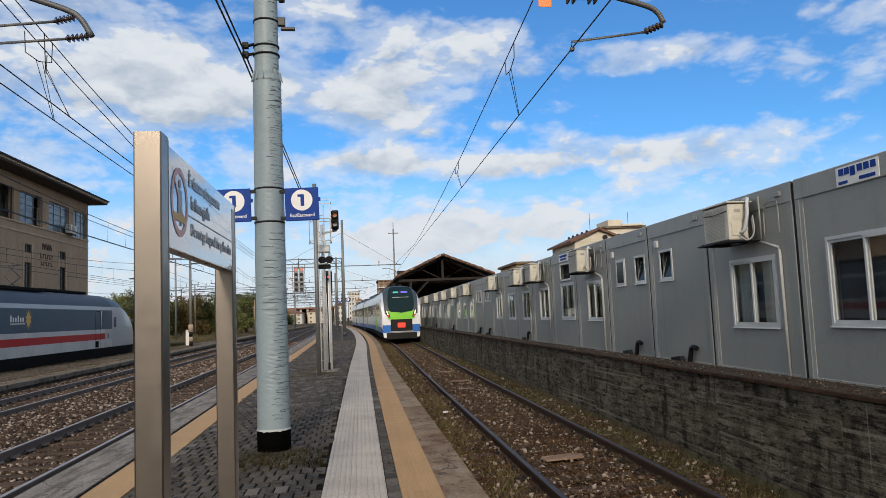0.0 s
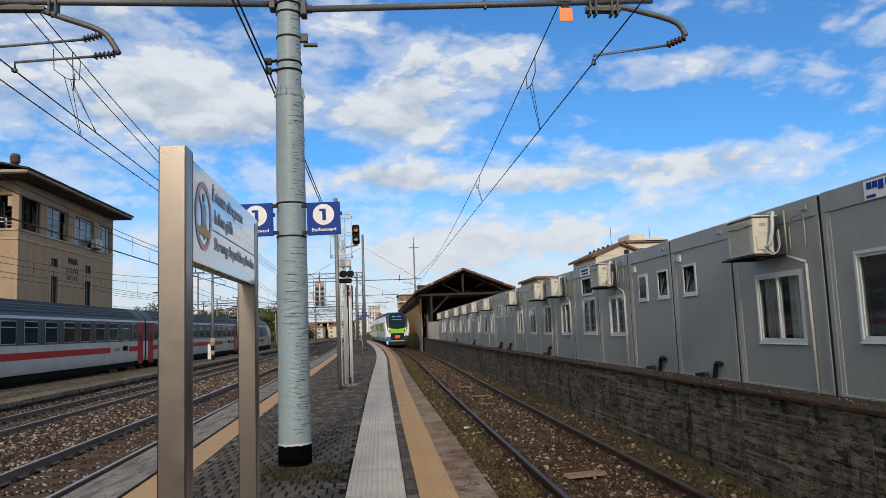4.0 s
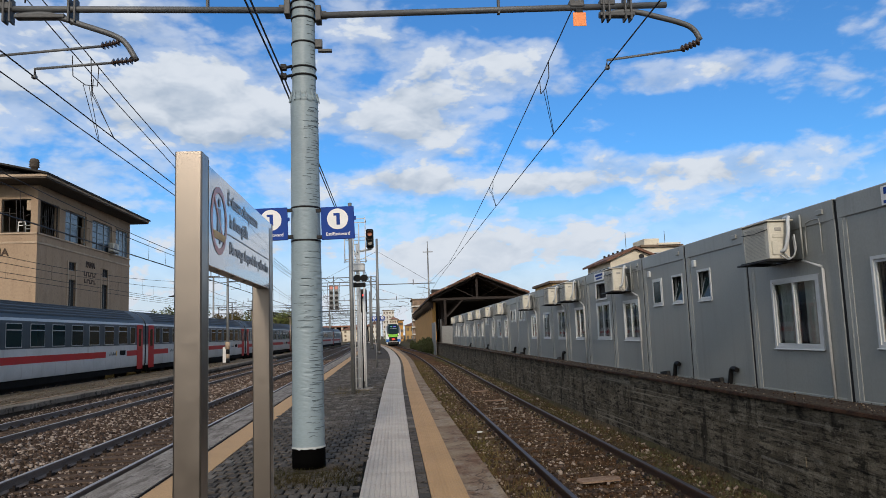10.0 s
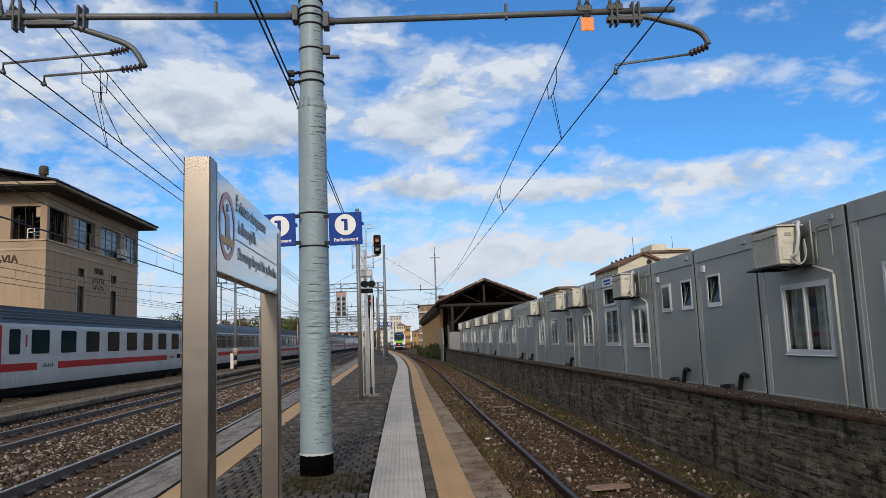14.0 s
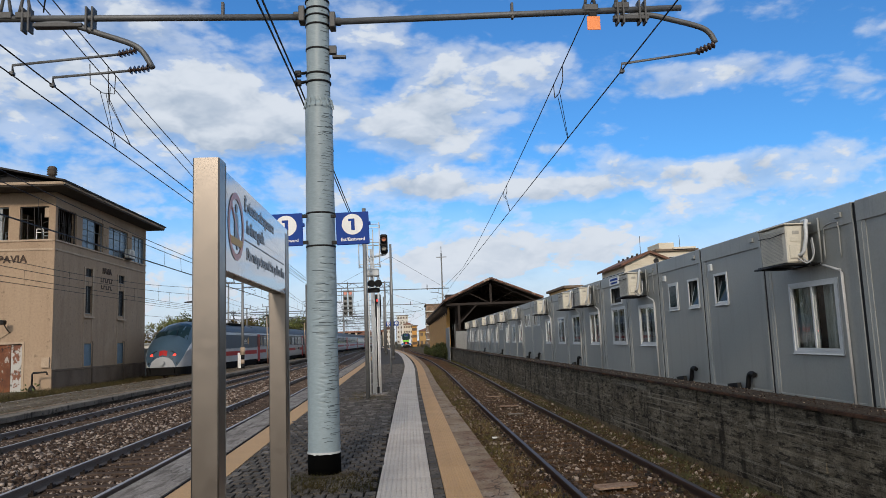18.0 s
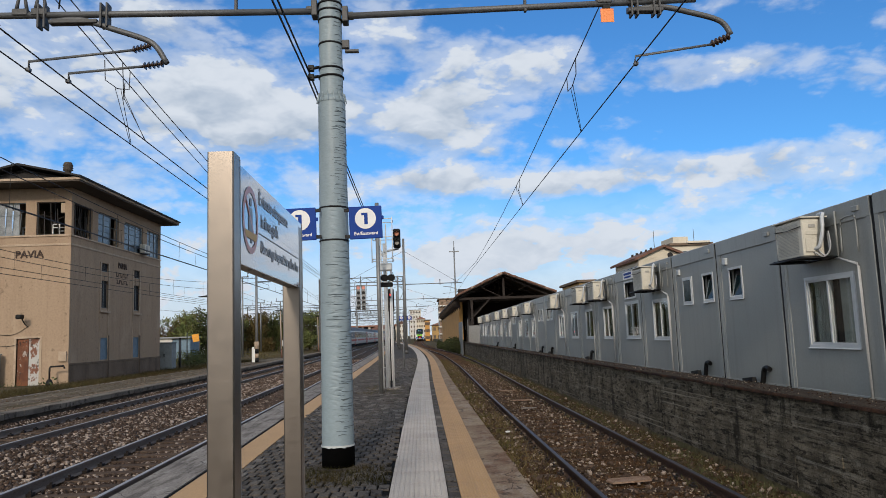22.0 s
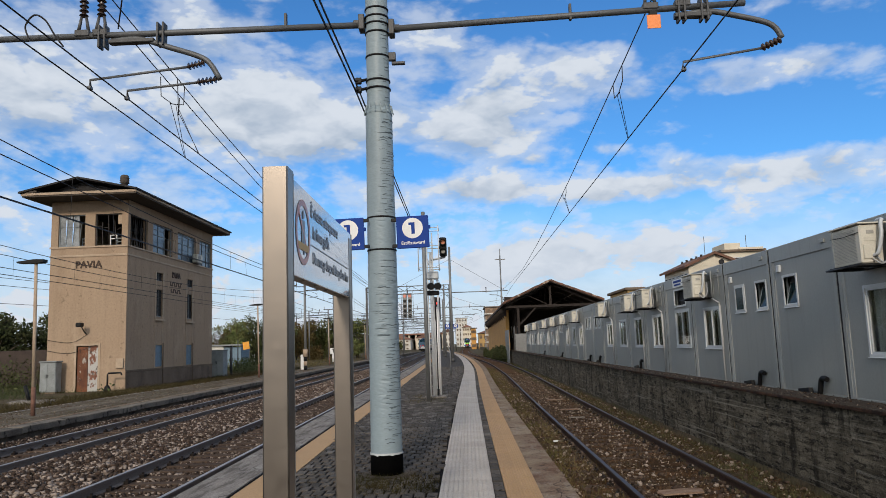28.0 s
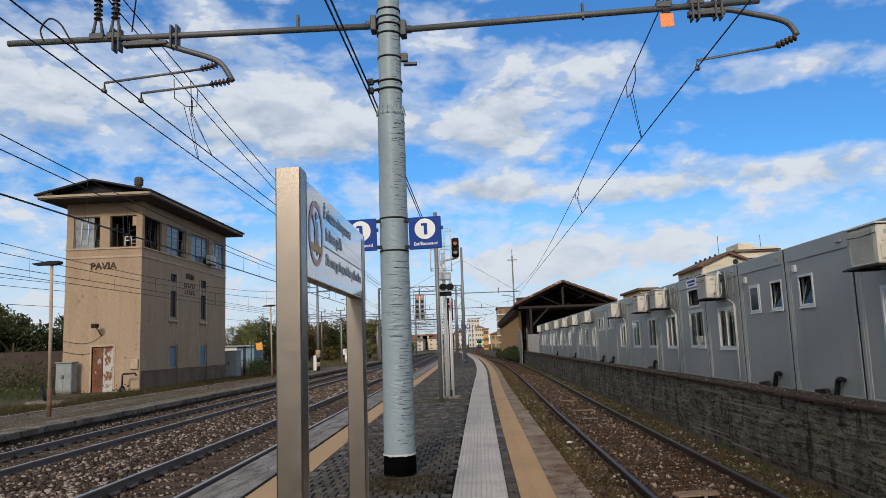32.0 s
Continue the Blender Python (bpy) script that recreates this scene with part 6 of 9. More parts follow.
def portal(y, x0, x1, z):
    """A light cross beam between two slim masts, with hanging insulators."""
    g = thing("catenary_portal", "thin steel portal with insulators over the yard tracks", "portal", "portals over the yard")
    for x in (x0, x1):
        part("leg", tube(B(), [(x, y, -0.7), (x, y, z + 1.4)], 0.11, 7, 0.08), M["steel_dk"], g)
    for zz in (z, z + 0.9):
        part("beam", tube(B(), [(x0, y, zz), (x1, y, zz)], 0.05, 5), M["steel_dk"], g)
    n = max(2, int((x1 - x0) / 4))
    for k in range(n):
        x = x0 + (x1 - x0) * (k + 0.5) / n
        i = B()
        insulator(i, (x, y, z), (x, y, z - 0.7), 5, 0.09, 0.035)
        part("insulator", i, M["insul"], g)
        part("steady_arm", tube(B(), [(x - 0.9, y, z - 0.9), (x, y, z - 0.7), (x + 0.7, y, z - 0.5)], 0.03, 5), M["steel_dk"], g)


for y, x0, x1, z in ((112, -29, -11.3, 5.6), (128, -30, -4.6, 6.0), (150, -27, -6.0, 5.8), (178, -28, -4, 6.0), (215, -30, -3, 6.2), (260, -32, -2, 6.4)):
    portal(y, x0, x1, z)


def gantry(y, x0, x1, z):
    g = thing("signal_gantry", "lattice gantry carrying signal heads over the tracks", "gantry", "gantries")
    for x in (x0, x1):
        part("leg", box(B(), x - 0.12, x + 0.12, y - 0.12, y + 0.12, -0.7, z + 0.6, 0.02), M["steel_dk"], g)
    for zz in (z, z + 0.6):
        part("chord", box(B(), x0, x1, y - 0.05, y + 0.05, zz - 0.05, zz + 0.05), M["steel_dk"], g)
    n = int((x1 - x0) / 0.9)
    for k in range(n):
        a = x0 + (x1 - x0) * k / n
        b = x0 + (x1 - x0) * (k + 1) / n
        part("lattice_bar", tube(B(), [(a, y, z if k % 2 else z + 0.6), (b, y, z + 0.6 if k % 2 else z)], 0.03, 5), M["steel_dk"], g)
    return g


def gantry_signal(x, y, z):
    s = thing("signal_cage", "signal lamps in a caged platform hung from the gantry", "signal", "gantry signals", at=pose(x, y, z))
    for u in (-0.32, 0.32):
        part("lamp_panel", box(B(), u - 0.27, u + 0.27, -0.05, 0.1, -2.3, 0.9, 0.04), M["steel"], s)
        for zz in (-1.95, -1.35, -0.75, -0.1, 0.55):
            d = B()
            bmesh.ops.create_circle(d, cap_ends=True, segments=14, radius=0.21)
            part("lamp", d, M["black"] if zz < 0.5 else M["sign_red"], s).matrix_basis = pose(u, -0.06, zz, 90, 0, 0)
    for u in (-0.75, 0.75):
        part("cage_bar", tube(B(), [(u, -0.2, -2.9), (u, -0.2, 1.2)], 0.03, 5), M["steel_dk"], s)
    for zz in (-2.9, -2.2, -1.5):
        part("cage_rail", tube(B(), [(-0.75, -0.2, zz), (0.75, -0.2, zz)], 0.025, 5), M["steel_dk"], s)
    part("hanger", tube(B(), [(0, 0, 0.9), (0, 0, 2.0)], 0.05, 6), M["steel_dk"], s)


gantry(92, -12.5, -1.9, 8.3)
gantry_signal(-7.3, 91.8, 7.1)
gantry(160, -22, -3, 6.6)


def lamp_post(x, y, h=4.6, z=-0.28):
    m = thing("platform_lamp", "slim rust-footed lamp post with a flat lantern", "lamp post", "lamps on the low platform", at=pose(x, y, z, 0, -1, 0))
    part("pole", tube(B(), [(0, 0, 0.8), (0, 0, h)], 0.055, 10, 0.045), M["lintel"], m)
    part("foot", tube(B(), [(0, 0, 0), (0, 0, 0.85)], 0.065, 10), M["rust_paint"], m, "rusty lower pole")
    a = part("lantern", prism(B(), [(-0.55, 0.02), (-0.5, -0.03), (0.1, -0.05), (0.28, -0.02), (0.28, 0.06), (0.0, 0.07)], "y", -0.13, 0.13), M["black"], m, "flat dark lantern")
    a.matrix_basis = pose(0, 0, h)


for x, y in ((-12.9, 21.4), (-13.2, 46), (-13.4, 71), (-13.3, 96)):
    lamp_post(x, y)
mast = thing("tall_mast", "tall thin lighting mast with cross brackets by the shed", "mast", at=pose(5.1, 100, -0.6))
part("shaft", tube(B(), [(0, 0, 0), (0, 0, 14.0)], 0.13, 8, 0.09), M["steel"], mast)
for z in (13.35,):
    part("cross_bracket", box(B(), -0.7, 0.7, -0.05, 0.05, z, z + 0.12, 0.02), M["steel"], mast)
part("tip", tube(B(), [(0, 0, 14.0), (0, 0, 14.9)], 0.05, 5), M["steel"], mast)


# ---- signal tower ----
def build_tower():
    x0, x1, y0, y1, z0 = -24.0, -19.45, 41.0, 55.1, -0.62
    t = thing("signal_tower", "three-storey peach stucco railway signal tower with broken windows", "building")
    sill, head, top = 7.78, 9.66, 10.45
    front = [(-23.58, -22.0), (-21.40, -19.82)]
    side = [(41.16, 43.64), (44.40, 47.43), (48.33, 51.62), (52.36, 54.88)]
    slots = [(45.06, 46.02, 3.77, 5.48), (45.06, 46.06, 6.03, 6.56), (50.12, 51.16, 3.79, 5.52), (50.12, 51.26, 6.02, 6.57), (45.02, 46.18, 0.63, 1.97), (50.06, 51.22, 0.61, 1.98)]
    th = 0.3

    def pierced(axis, a, b, holes, d0, d1):
        return grid_wall(B(), axis, a, b, z0, top, holes, d0, d1)

    door = (-22.28, -21.02, z0, 2.02)
    part("front_wall", pierced("x", x0, x1, [(a, b, sill, head) for a, b in front] + [door], y0, y0 + th), M["stucco"], t)
    part("side_wall", pierced("y", y0 + th, y1, [(a, b, sill, head) for a, b in side] + slots, x1 - th, x1), M["stucco"], t)
    part("far_wall", box(B(), x0, x1 - th, y1 - th, y1, z0, top), M["stucco"], t)
    part("back_wall", pierced("y", y0 + th, y1 - th, [(42.0, 43.6, sill, head)], x0, x0 + th), M["stucco"], t)
    # floor coloured near black for the dim upper room
    part("upper_floor", box(B(), x0 + th, x1 - th, y0 + th, y1 - th, sill - 0.5, sill - 0.25), M["room_shade"], t)
    part("ceiling_slab", box(B(), x0 + th, x1 - th, y0 + th, y1 - th, top - 0.25, top), M["eave"], t)
    part("string_course", box(box(B(), x0 - 0.04, x1 + 0.04, y0 - 0.04, y0, sill - 0.62, sill - 0.50, 0.01), x1, x1 + 0.04, y0 - 0.04, y1, sill - 0.62, sill - 0.50, 0.01), M["lintel"], t)
    part("sill_band", box(box(B(), x0 - 0.05, x1 + 0.06, y0 - 0.06, y0, sill - 0.10, sill, 0.01), x1, x1 + 0.06, y0 - 0.06, y1, sill - 0.10, sill, 0.01), M["lintel"], t)
    part("plinth", box(B(), x1, x1 + 0.05, y0, y1 + 0.05, z0, 0.45, 0.02), M["plinth"], t, "dirty stained plinth")
    part("plinth_band", box(B(), x1, x1 + 0.06, y0 - 0.02, y1 + 0.06, 0.45, 0.56, 0.01), M["plinth"], t)
    # shallow gabled roof over a boxed eave
    ex0, ex1, ey0, ey1 = -24.9, -18.3, 39.4, 55.8
    part("eave", box(B(), ex0 + 0.03, ex1 - 0.03, ey0 + 0.03, ey1, top + 0.02, top + 0.14, 0.01), M["eave"], t, "wide overhanging dark boarded eave")
    part("fascia", box(box(B(), ex1 - 0.03, ex1 + 0.02, ey0, ey1, top + 0.10, top + 0.24, 0.01), ex0, ex1 - 0.03, ey0 - 0.02, ey0 + 0.03, top + 0.10, top + 0.24, 0.01), M["lintel"], t, "pale fascia board")
    cx = (ex0 + ex1) / 2
    # near-black board stands for the shaded inside of the open gable
    part("pediment", prism(B(), [(ex0 + 0.2, top + 0.14), (ex1 - 0.2, top + 0.14), (cx, top + 0.88)], "y", ey0 + 0.5, ey0 + 0.6), M["roof_dk"], t)
    for a in (ex0 - 0.1, ex1 + 0.1):
        part("roof_slope", prism(B(), [(a, top + 0.22), (cx, top + 0.97), (cx, top + 1.07), (a, top + 0.32)], "y", ey0 - 0.15, ey1 + 0.1), M["roof_dk"], t, "shallow dark roof slope")
    ch = part("chimney", box(B(), -22.30, -21.90, 45.75, 46.15, 11.0, 12.45, 0.03), M["lintel"], t)
    part("chimney_pot", lathe(B(), [(0.20, 12.4), (0.20, 12.62), (0.31, 12.66), (0.25, 12.76), (0.31, 12.81), (0.25, 12.91), (0.31, 12.96), (0.25, 13.06), (0.27, 13.10), (0.20, 13.18)], 14, (-22.1, 45.95, 0)), M["eave"], ch)

    def tower_window(axis, a, b, lo, hi, cols, state, d, material="frame_grey"):
        """A steel window: thin outer frame, uneven bars and panes; state for each column: o glazed, x empty, b empty and bent, w pale."""
        w = 0.05
        rn = random.Random(int(a * 10) + cols)
        fr = grid_wall(B(), axis, a, b, lo, hi, [(a + w, b - w, lo + w, hi - w)], d if axis == "x" else d - 0.07, d + 0.07 if axis == "x" else d)
        o = part("window", fr, M[material], t)

        def bar(u0, z0_, u1, z1_, r=0.024):
            q = [(u, d + 0.035, z) if axis == "x" else (d - 0.035, u, z) for u, z in ((u0, z0_), (u1, z1_))]
            part("glazing_bar", tube(B(), q, r, 4), M[material], o)

        cut = lo + (hi - lo) * 0.62
        for k in range(cols):
            st = state[k % len(state)]
            u0, u1 = a + (b - a) * k / cols, a + (b - a) * (k + 1) / cols
            if k:
                lean = rn.uniform(-0.14, 0.14) if "b" in state else 0.0
                bar(u0, lo + 0.02, u0 + lean, hi - (0.02 if st != "b" else rn.uniform(0.02, 0.7)))
            if st == "b":
                zb = lo + (hi - lo) * rn.uniform(0.3, 0.7)
                bar(u0 + 0.03, zb, u1 - 0.03, zb + rn.uniform(-0.22, 0.22), 0.018)
                continue
            bar(u0 + 0.02, cut, u1 - 0.02, cut)
            if st == "x":
                continue
            if st == "o":
                for f_ in (0.2, 0.41, 0.81):
                    bar(u0 + 0.03, lo + (hi - lo) * f_, u1 - 0.03, lo + (hi - lo) * f_, 0.012)
            g = B()
            if axis == "x":
                box(g, u0 + 0.03, u1 - 0.03, d + 0.05, d + 0.06, lo + 0.05, hi - 0.05)
            else:
                box(g, d - 0.06, d - 0.05, u0 + 0.03, u1 - 0.03, lo + 0.05, hi - 0.05)
            part("pane", g, M["pane_blue" if st == "o" else "pane_pale"], o)
        return o

    tower_window("x", *front[0], sill, head, 4, "wwwb", y0 + 0.10)
    tower_window("x", *front[1], sill, head, 4, "xbbb", y0 + 0.10, "stain_steel")
    tower_window("y", *side[0], sill, head, 4, "bbbb", x1 - 0.10, "stain_steel")
    tower_window("y", *side[1], sill, head, 3, "oox", x1 - 0.10)
    tower_window("y", *side[2], sill, head, 3, "ooo", x1 - 0.10)
    tower_window("y", *side[3], sill, head, 3, "ooo", x1 - 0.10)
    # an open casement, a hanging blind box and things left in the empty room
    part("open_casement", grid_wall(B(), "x", x1, x1 + 0.55, sill + 0.1, sill + 1.05, [(x1 + 0.05, x1 + 0.50, sill + 0.15, sill + 1.0)], 46.62, 46.66), M["lintel"], t, "open pale casement")
    part("blind_box", box(B(), -20.12, -19.86, y0 + 0.12, y0 + 0.30, head - 0.62, head - 0.05, 0.02), M["lintel"], t, "broken hanging blind box")
    for u, h_, mm in ((-20.9, 0.75, "white"), (-20.55, 0.55, "cab_grey"), (-22.6, 0.6, "white")):
        part("rack", grid_wall(B(), "x", u, u + 0.42, sill - 0.25, sill + h_, [(u + 0.05, u + 0.37, sill - 0.1, sill + h_ - 0.25), (u + 0.05, u + 0.37, sill + h_ - 0.2, sill + h_ - 0.05)], y0 + 0.8, y0 + 0.85), M[mm], t, "abandoned metal rack")
    for k in range(9):
        a = 41.3 + 0.27 * k
        part("loose_cable", tube(B(), [(x1 - 0.35, a, head), (x1 - 0.3, a + 0.1 * math.sin(k * 2.1), sill + 0.9), (x1 - 0.4, a + 0.2 * math.sin(k * 1.3), sill)], 0.018, 4), M["stain_steel"], t)
    part("meter_box", box(B(), -19.95, -19.52, y0 - 0.12, y0, 0.68, 1.24, 0.02), M["lintel"], t, "pale meter box")
    part("hip_return", box(B(), ex0 - 0.02, ex0 + 0.9, ey0 - 0.06, ey0 + 0.5, top + 0.24, top + 0.40, 0.03), M["eave"], t, "grey corner flashing")
    for k, (a, b, lo, hi) in enumerate(slots):
        if hi > 2.5:
            part("slot_frame", box(box(B(), x1 - 0.125, x1 - 0.10, a, b, lo, lo + 0.05), x1 - 0.125, x1 - 0.10, (a + b) / 2 - 0.015, (a + b) / 2 + 0.015, lo, hi), M["frame_grey"], t)
            # near-black sheet stands for the dark inside of the slot
            part("slot_pane", box(B(), x1 - 0.17, x1 - 0.13, a, b, lo, hi), M["room_shade"], t)
        else:
            part("shutter", box(B(), x1 - 0.16, x1 - 0.08, a, b, lo, hi, 0.01), M["shutter"], t, "faded blue shutter")
    for a in (44.95, 50.0):
        for o in (-0.18, 0.98):
            part("window_jamb", box(B(), x1, x1 + 0.05, a + o, a + o + 0.16, 3.6, 6.6, 0.01), M["lintel"], t)
        for o in (-0.14, 1.02):
            part("wall_rib", box(B(), x1, x1 + 0.035, a + o, a + o + 0.07, 0.56, 3.5, 0.008), M["lintel"], t)
        part("window_ledge", box(B(), x1, x1 + 0.12, a - 0.22, a + 1.25, 3.5, 3.62, 0.01), M["lintel"], t)
        for o in (-0.15, 1.08):
            part("downpipe", tube(B(), [(x1 + 0.06, a + o, -0.5), (x1 + 0.06, a + o, 2.1)], 0.045, 6), M["plinth"], t) if o > 0 else None
    # the peeling door
    for k in range(2):
        u0 = door[0] + 0.02 + k * 0.62
        part("door_leaf", box(B(), u0, u0 + 0.60, y0 + 0.08, y0 + 0.14, z0 + 0.02, door[3] - 0.04, 0.01), M["old_door"] if k else M["rust_door"], t, "peeling door leaf")
    part("door_frame", box(box(box(B(), door[0] - 0.12, door[0], y0 - 0.03, y0 + 0.1, z0, door[3] + 0.12), door[1], door[1] + 0.12, y0 - 0.03, y0 + 0.1, z0, door[3] + 0.12), door[0], door[1], y0 - 0.03, y0 + 0.1, door[3], door[3] + 0.12), M["lintel"], t)
    fl = part("wall_lamp", tube(B(), [(-21.7, y0 - 0.02, 2.65), (-21.7, y0 - 0.3, 2.8), (-21.75, y0 - 0.55, 3.1)], 0.03, 6), M["black"], t, "broken wall lamp")
    part("lamp_head", box(B(), -21.95, -21.62, y0 - 0.85, y0 - 0.5, 3.08, 3.32, 0.04), M["black"], fl)
    text("PAVIA", 0.58, M["letters"], t, pose(-21.72, y0 - 0.02, 6.68, 90, 0, 0), "name_letters", 0.02, 0.012)
    text("PAVIA", 0.52, M["letters"], t, pose(x1 + 0.02, 48.1, 6.60, 90, 0, 90), "name_letters", 0.02, 0.012)
    for z, hgt, n, pitch in ((5.86, 0.30, 6, 0.33), (5.42, 0.26, 5, 0.36)):
        bars = B()
        for k in range(n):
            u = 48.12 + (k - n / 2) * pitch
            box(bars, x1, x1 + 0.02, u + 0.04, u + 0.12, z, z + hgt)
            box(bars, x1, x1 + 0.02, u + 0.12, u + pitch - 0.06, z + (hgt - 0.08) * (k % 2), z + (hgt - 0.08) * (k % 2) + 0.08)
        part("illegible_lettering", bars, M["letters"], t, "illegible line of dark letters")
    ac = thing("air_conditioner", "white outdoor air conditioner on the tower wall", "air conditioner", at=pose(x1, 50.85, 8.14))
    part("casing", box(B(), 0.05, 0.42, 0, 1.0, -0.30, 0.30, 0.03), M["ac"], ac)
    part("fan", tube(B(), [(0.42, 0.40, 0), (0.432, 0.40, 0)], 0.23, 16), M["ac_grille"], ac)
    part("bracket", box(B(), 0, 0.45, 0.1, 0.9, -0.37, -0.31), M["steel_dk"], ac)
    for z, dy in ((2.36, 0.0), (1.75, 0.05)):
        wire("wall_cable", smooth_line([(x0, y0 - 0.03, z + 0.06), (-23, y0 - 0.05, z - 0.12), (-22.3, y0 - 0.05, z - 0.06), (-21.7 + dy * 12, y0 - 0.03, z + 0.3)]), 0.012, "slack cable pinned to the tower")


build_tower()


def cabinet(x, y, w, d, h, z, label, mm="cab_grey"):
    c = thing("relay_cabinet", label, "cabinet", at=pose(x, y, z))
    part("body", box(B(), 0, w, 0, d, 0.08, h, 0.03), M[mm], c)
    part("plinth", box(B(), 0.04, w - 0.04, 0.04, d - 0.04, 0, 0.1), M["plinth"], c)
    part("lid", box(B(), -0.05, w + 0.05, -0.05, d + 0.05, h, h + 0.08, 0.02), M[mm], c)
    for k in range(2):
        dd = part("door", box(B(), 0.04 + k * w / 2, w / 2 - 0.02 + k * w / 2, -0.02, 0.0, 0.16, h - 0.08, 0.008), M[mm], c)
        part("handle", box(B(), w / 2 - 0.08 + k * 0.1, w / 2 - 0.05 + k * 0.1, -0.05, -0.02, h * 0.5, h * 0.62, 0.004), M["black"], dd)


cabinet(-23.85, 40.1, 0.92, 0.6, 1.72, -0.57, "pale grey metal relay cabinet by the tower")
cabinet(-20.4, 57.2, 1.15, 1.0, 2.1, -0.6, "dark grey relay cabinet behind the tower", "cab_grey")


def build_hand_rail():
    r = thing("pipe_stand", "black bent pipe stand by the tower corner", "pipe")
    part("pipe", tube(B(), [(-20.1, 40.3, -0.6), (-20.1, 40.3, 0.36), (-20.05, 40.3, 0.44), (-19.35, 40.3, 0.46), (-19.3, 40.3, 0.32)], 0.05, 8), M["black"], r)
    part("valve", lathe(B(), [(0.16, 0), (0.2, 0.1), (0.14, 0.3), (0.05, 0.4)], 12, (-20.1, 40.3, -0.6)), M["black"], r)
    s = thing("wheel_stop", "tilted black lever on a concrete slab", "lever", at=pose(-19.5, 32.2, -0.58))
    part("slab", box(B(), -0.8, 0.9, -0.6, 0.6, -0.3, 0.14, 0.08), M["concrete"], s)
    part("lever", tube(B(), [(-0.05, 0, 0), (-0.3, 0, 0.8)], 0.08, 6), M["black"], s)


build_hand_rail()


def build_yard():
    h = thing("yard_hut", "low white and blue corrugated yard hut with flat roof", "hut", at=pose(-35.2, 97, -0.6))
    part("wall", box(B(), 0, 2.6, 0, 4, 0, 2.75, 0.02), M["white_house"], h)
    part("blue_wall", box(B(), 2.6, 4.9, 0.2, 4, 0, 2.6, 0.02), M["shutter"], h, "blue corrugated wall")
    part("roof", box(B(), -0.2, 5.0, -0.3, 4.2, 2.75, 2.95, 0.03), M["cab_grey"], h)
    b = thing("orange_board", "orange tilted warning board on a post", "sign", at=pose(-23.75, 79, -0.5))
    part("post", tube(B(), [(0, 0, 0), (0.1, 0, 2.2)], 0.05, 6), M["steel_dk"], b)
    part("board", box(B(), -0.32, 0.38, -0.03, 0.03, 2.1, 2.92, 0.01), M["orange_tarp"], b).matrix_basis = pose(0, 0, 0, 0, -8, 0)
    tb = thing("track_marker", "white box marker with a black T on a post", "marker", at=pose(-18.3, 100, -0.5))
    part("post", tube(B(), [(0, 0, 0), (0, 0, 1.1)], 0.22, 8), M["white"], tb)
    part("box", box(B(), -0.45, 0.45, -0.2, 0.2, 1.1, 1.9, 0.03), M["white"], tb)
    text("T", 0.7, M["black"], tb, pose(0, -0.21, 1.5, 90, 0, 0), depth=0.004, width=0.01)
    wb = thing("white_post", "short white marker post", "post", at=pose(-13.5, 60, -0.3))
    part("post", box(B(), -0.22, 0.22, -0.15, 0.15, 0, 1.25, 0.03), M["white"], wb)
    for x, y, w, hh in ((-19.54, 60, 0.22, 2.4), (-21.5, 68, 0.1, 3.0), (-22.5, 72, 0.1, 1.0)):
        p = thing("yard_post", "plain post standing in the weeds", "post", "posts in the yard", at=pose(x, y, -0.55))
        part("shaft", tube(B(), [(0, 0, 0), (0, 0, hh)], w / 2, 8), M["steel_dk"], p)
        part("cap", tube(B(), [(0, 0, hh), (0, 0, hh + 0.05)], w * 0.6, 8), M["black"], p)
    w = thing("boundary_wall", "old dark brick boundary wall below the trees", kind="structure", category="wall")
    part("wall", box(B(), -75, -27.5, 52, 52.35, -0.9, 2.0, 0.02), M["brick_wall"], w)
    part("wall", box(B(), -75, -28, 160, 160.3, -0.9, 2.4, 0.02), M["brick_wall"], w)
    part("fence", box(B(), -60, -32, 128, 128.2, -0.9, 1.2, 0.02), M["white_house"], w)


build_yard()


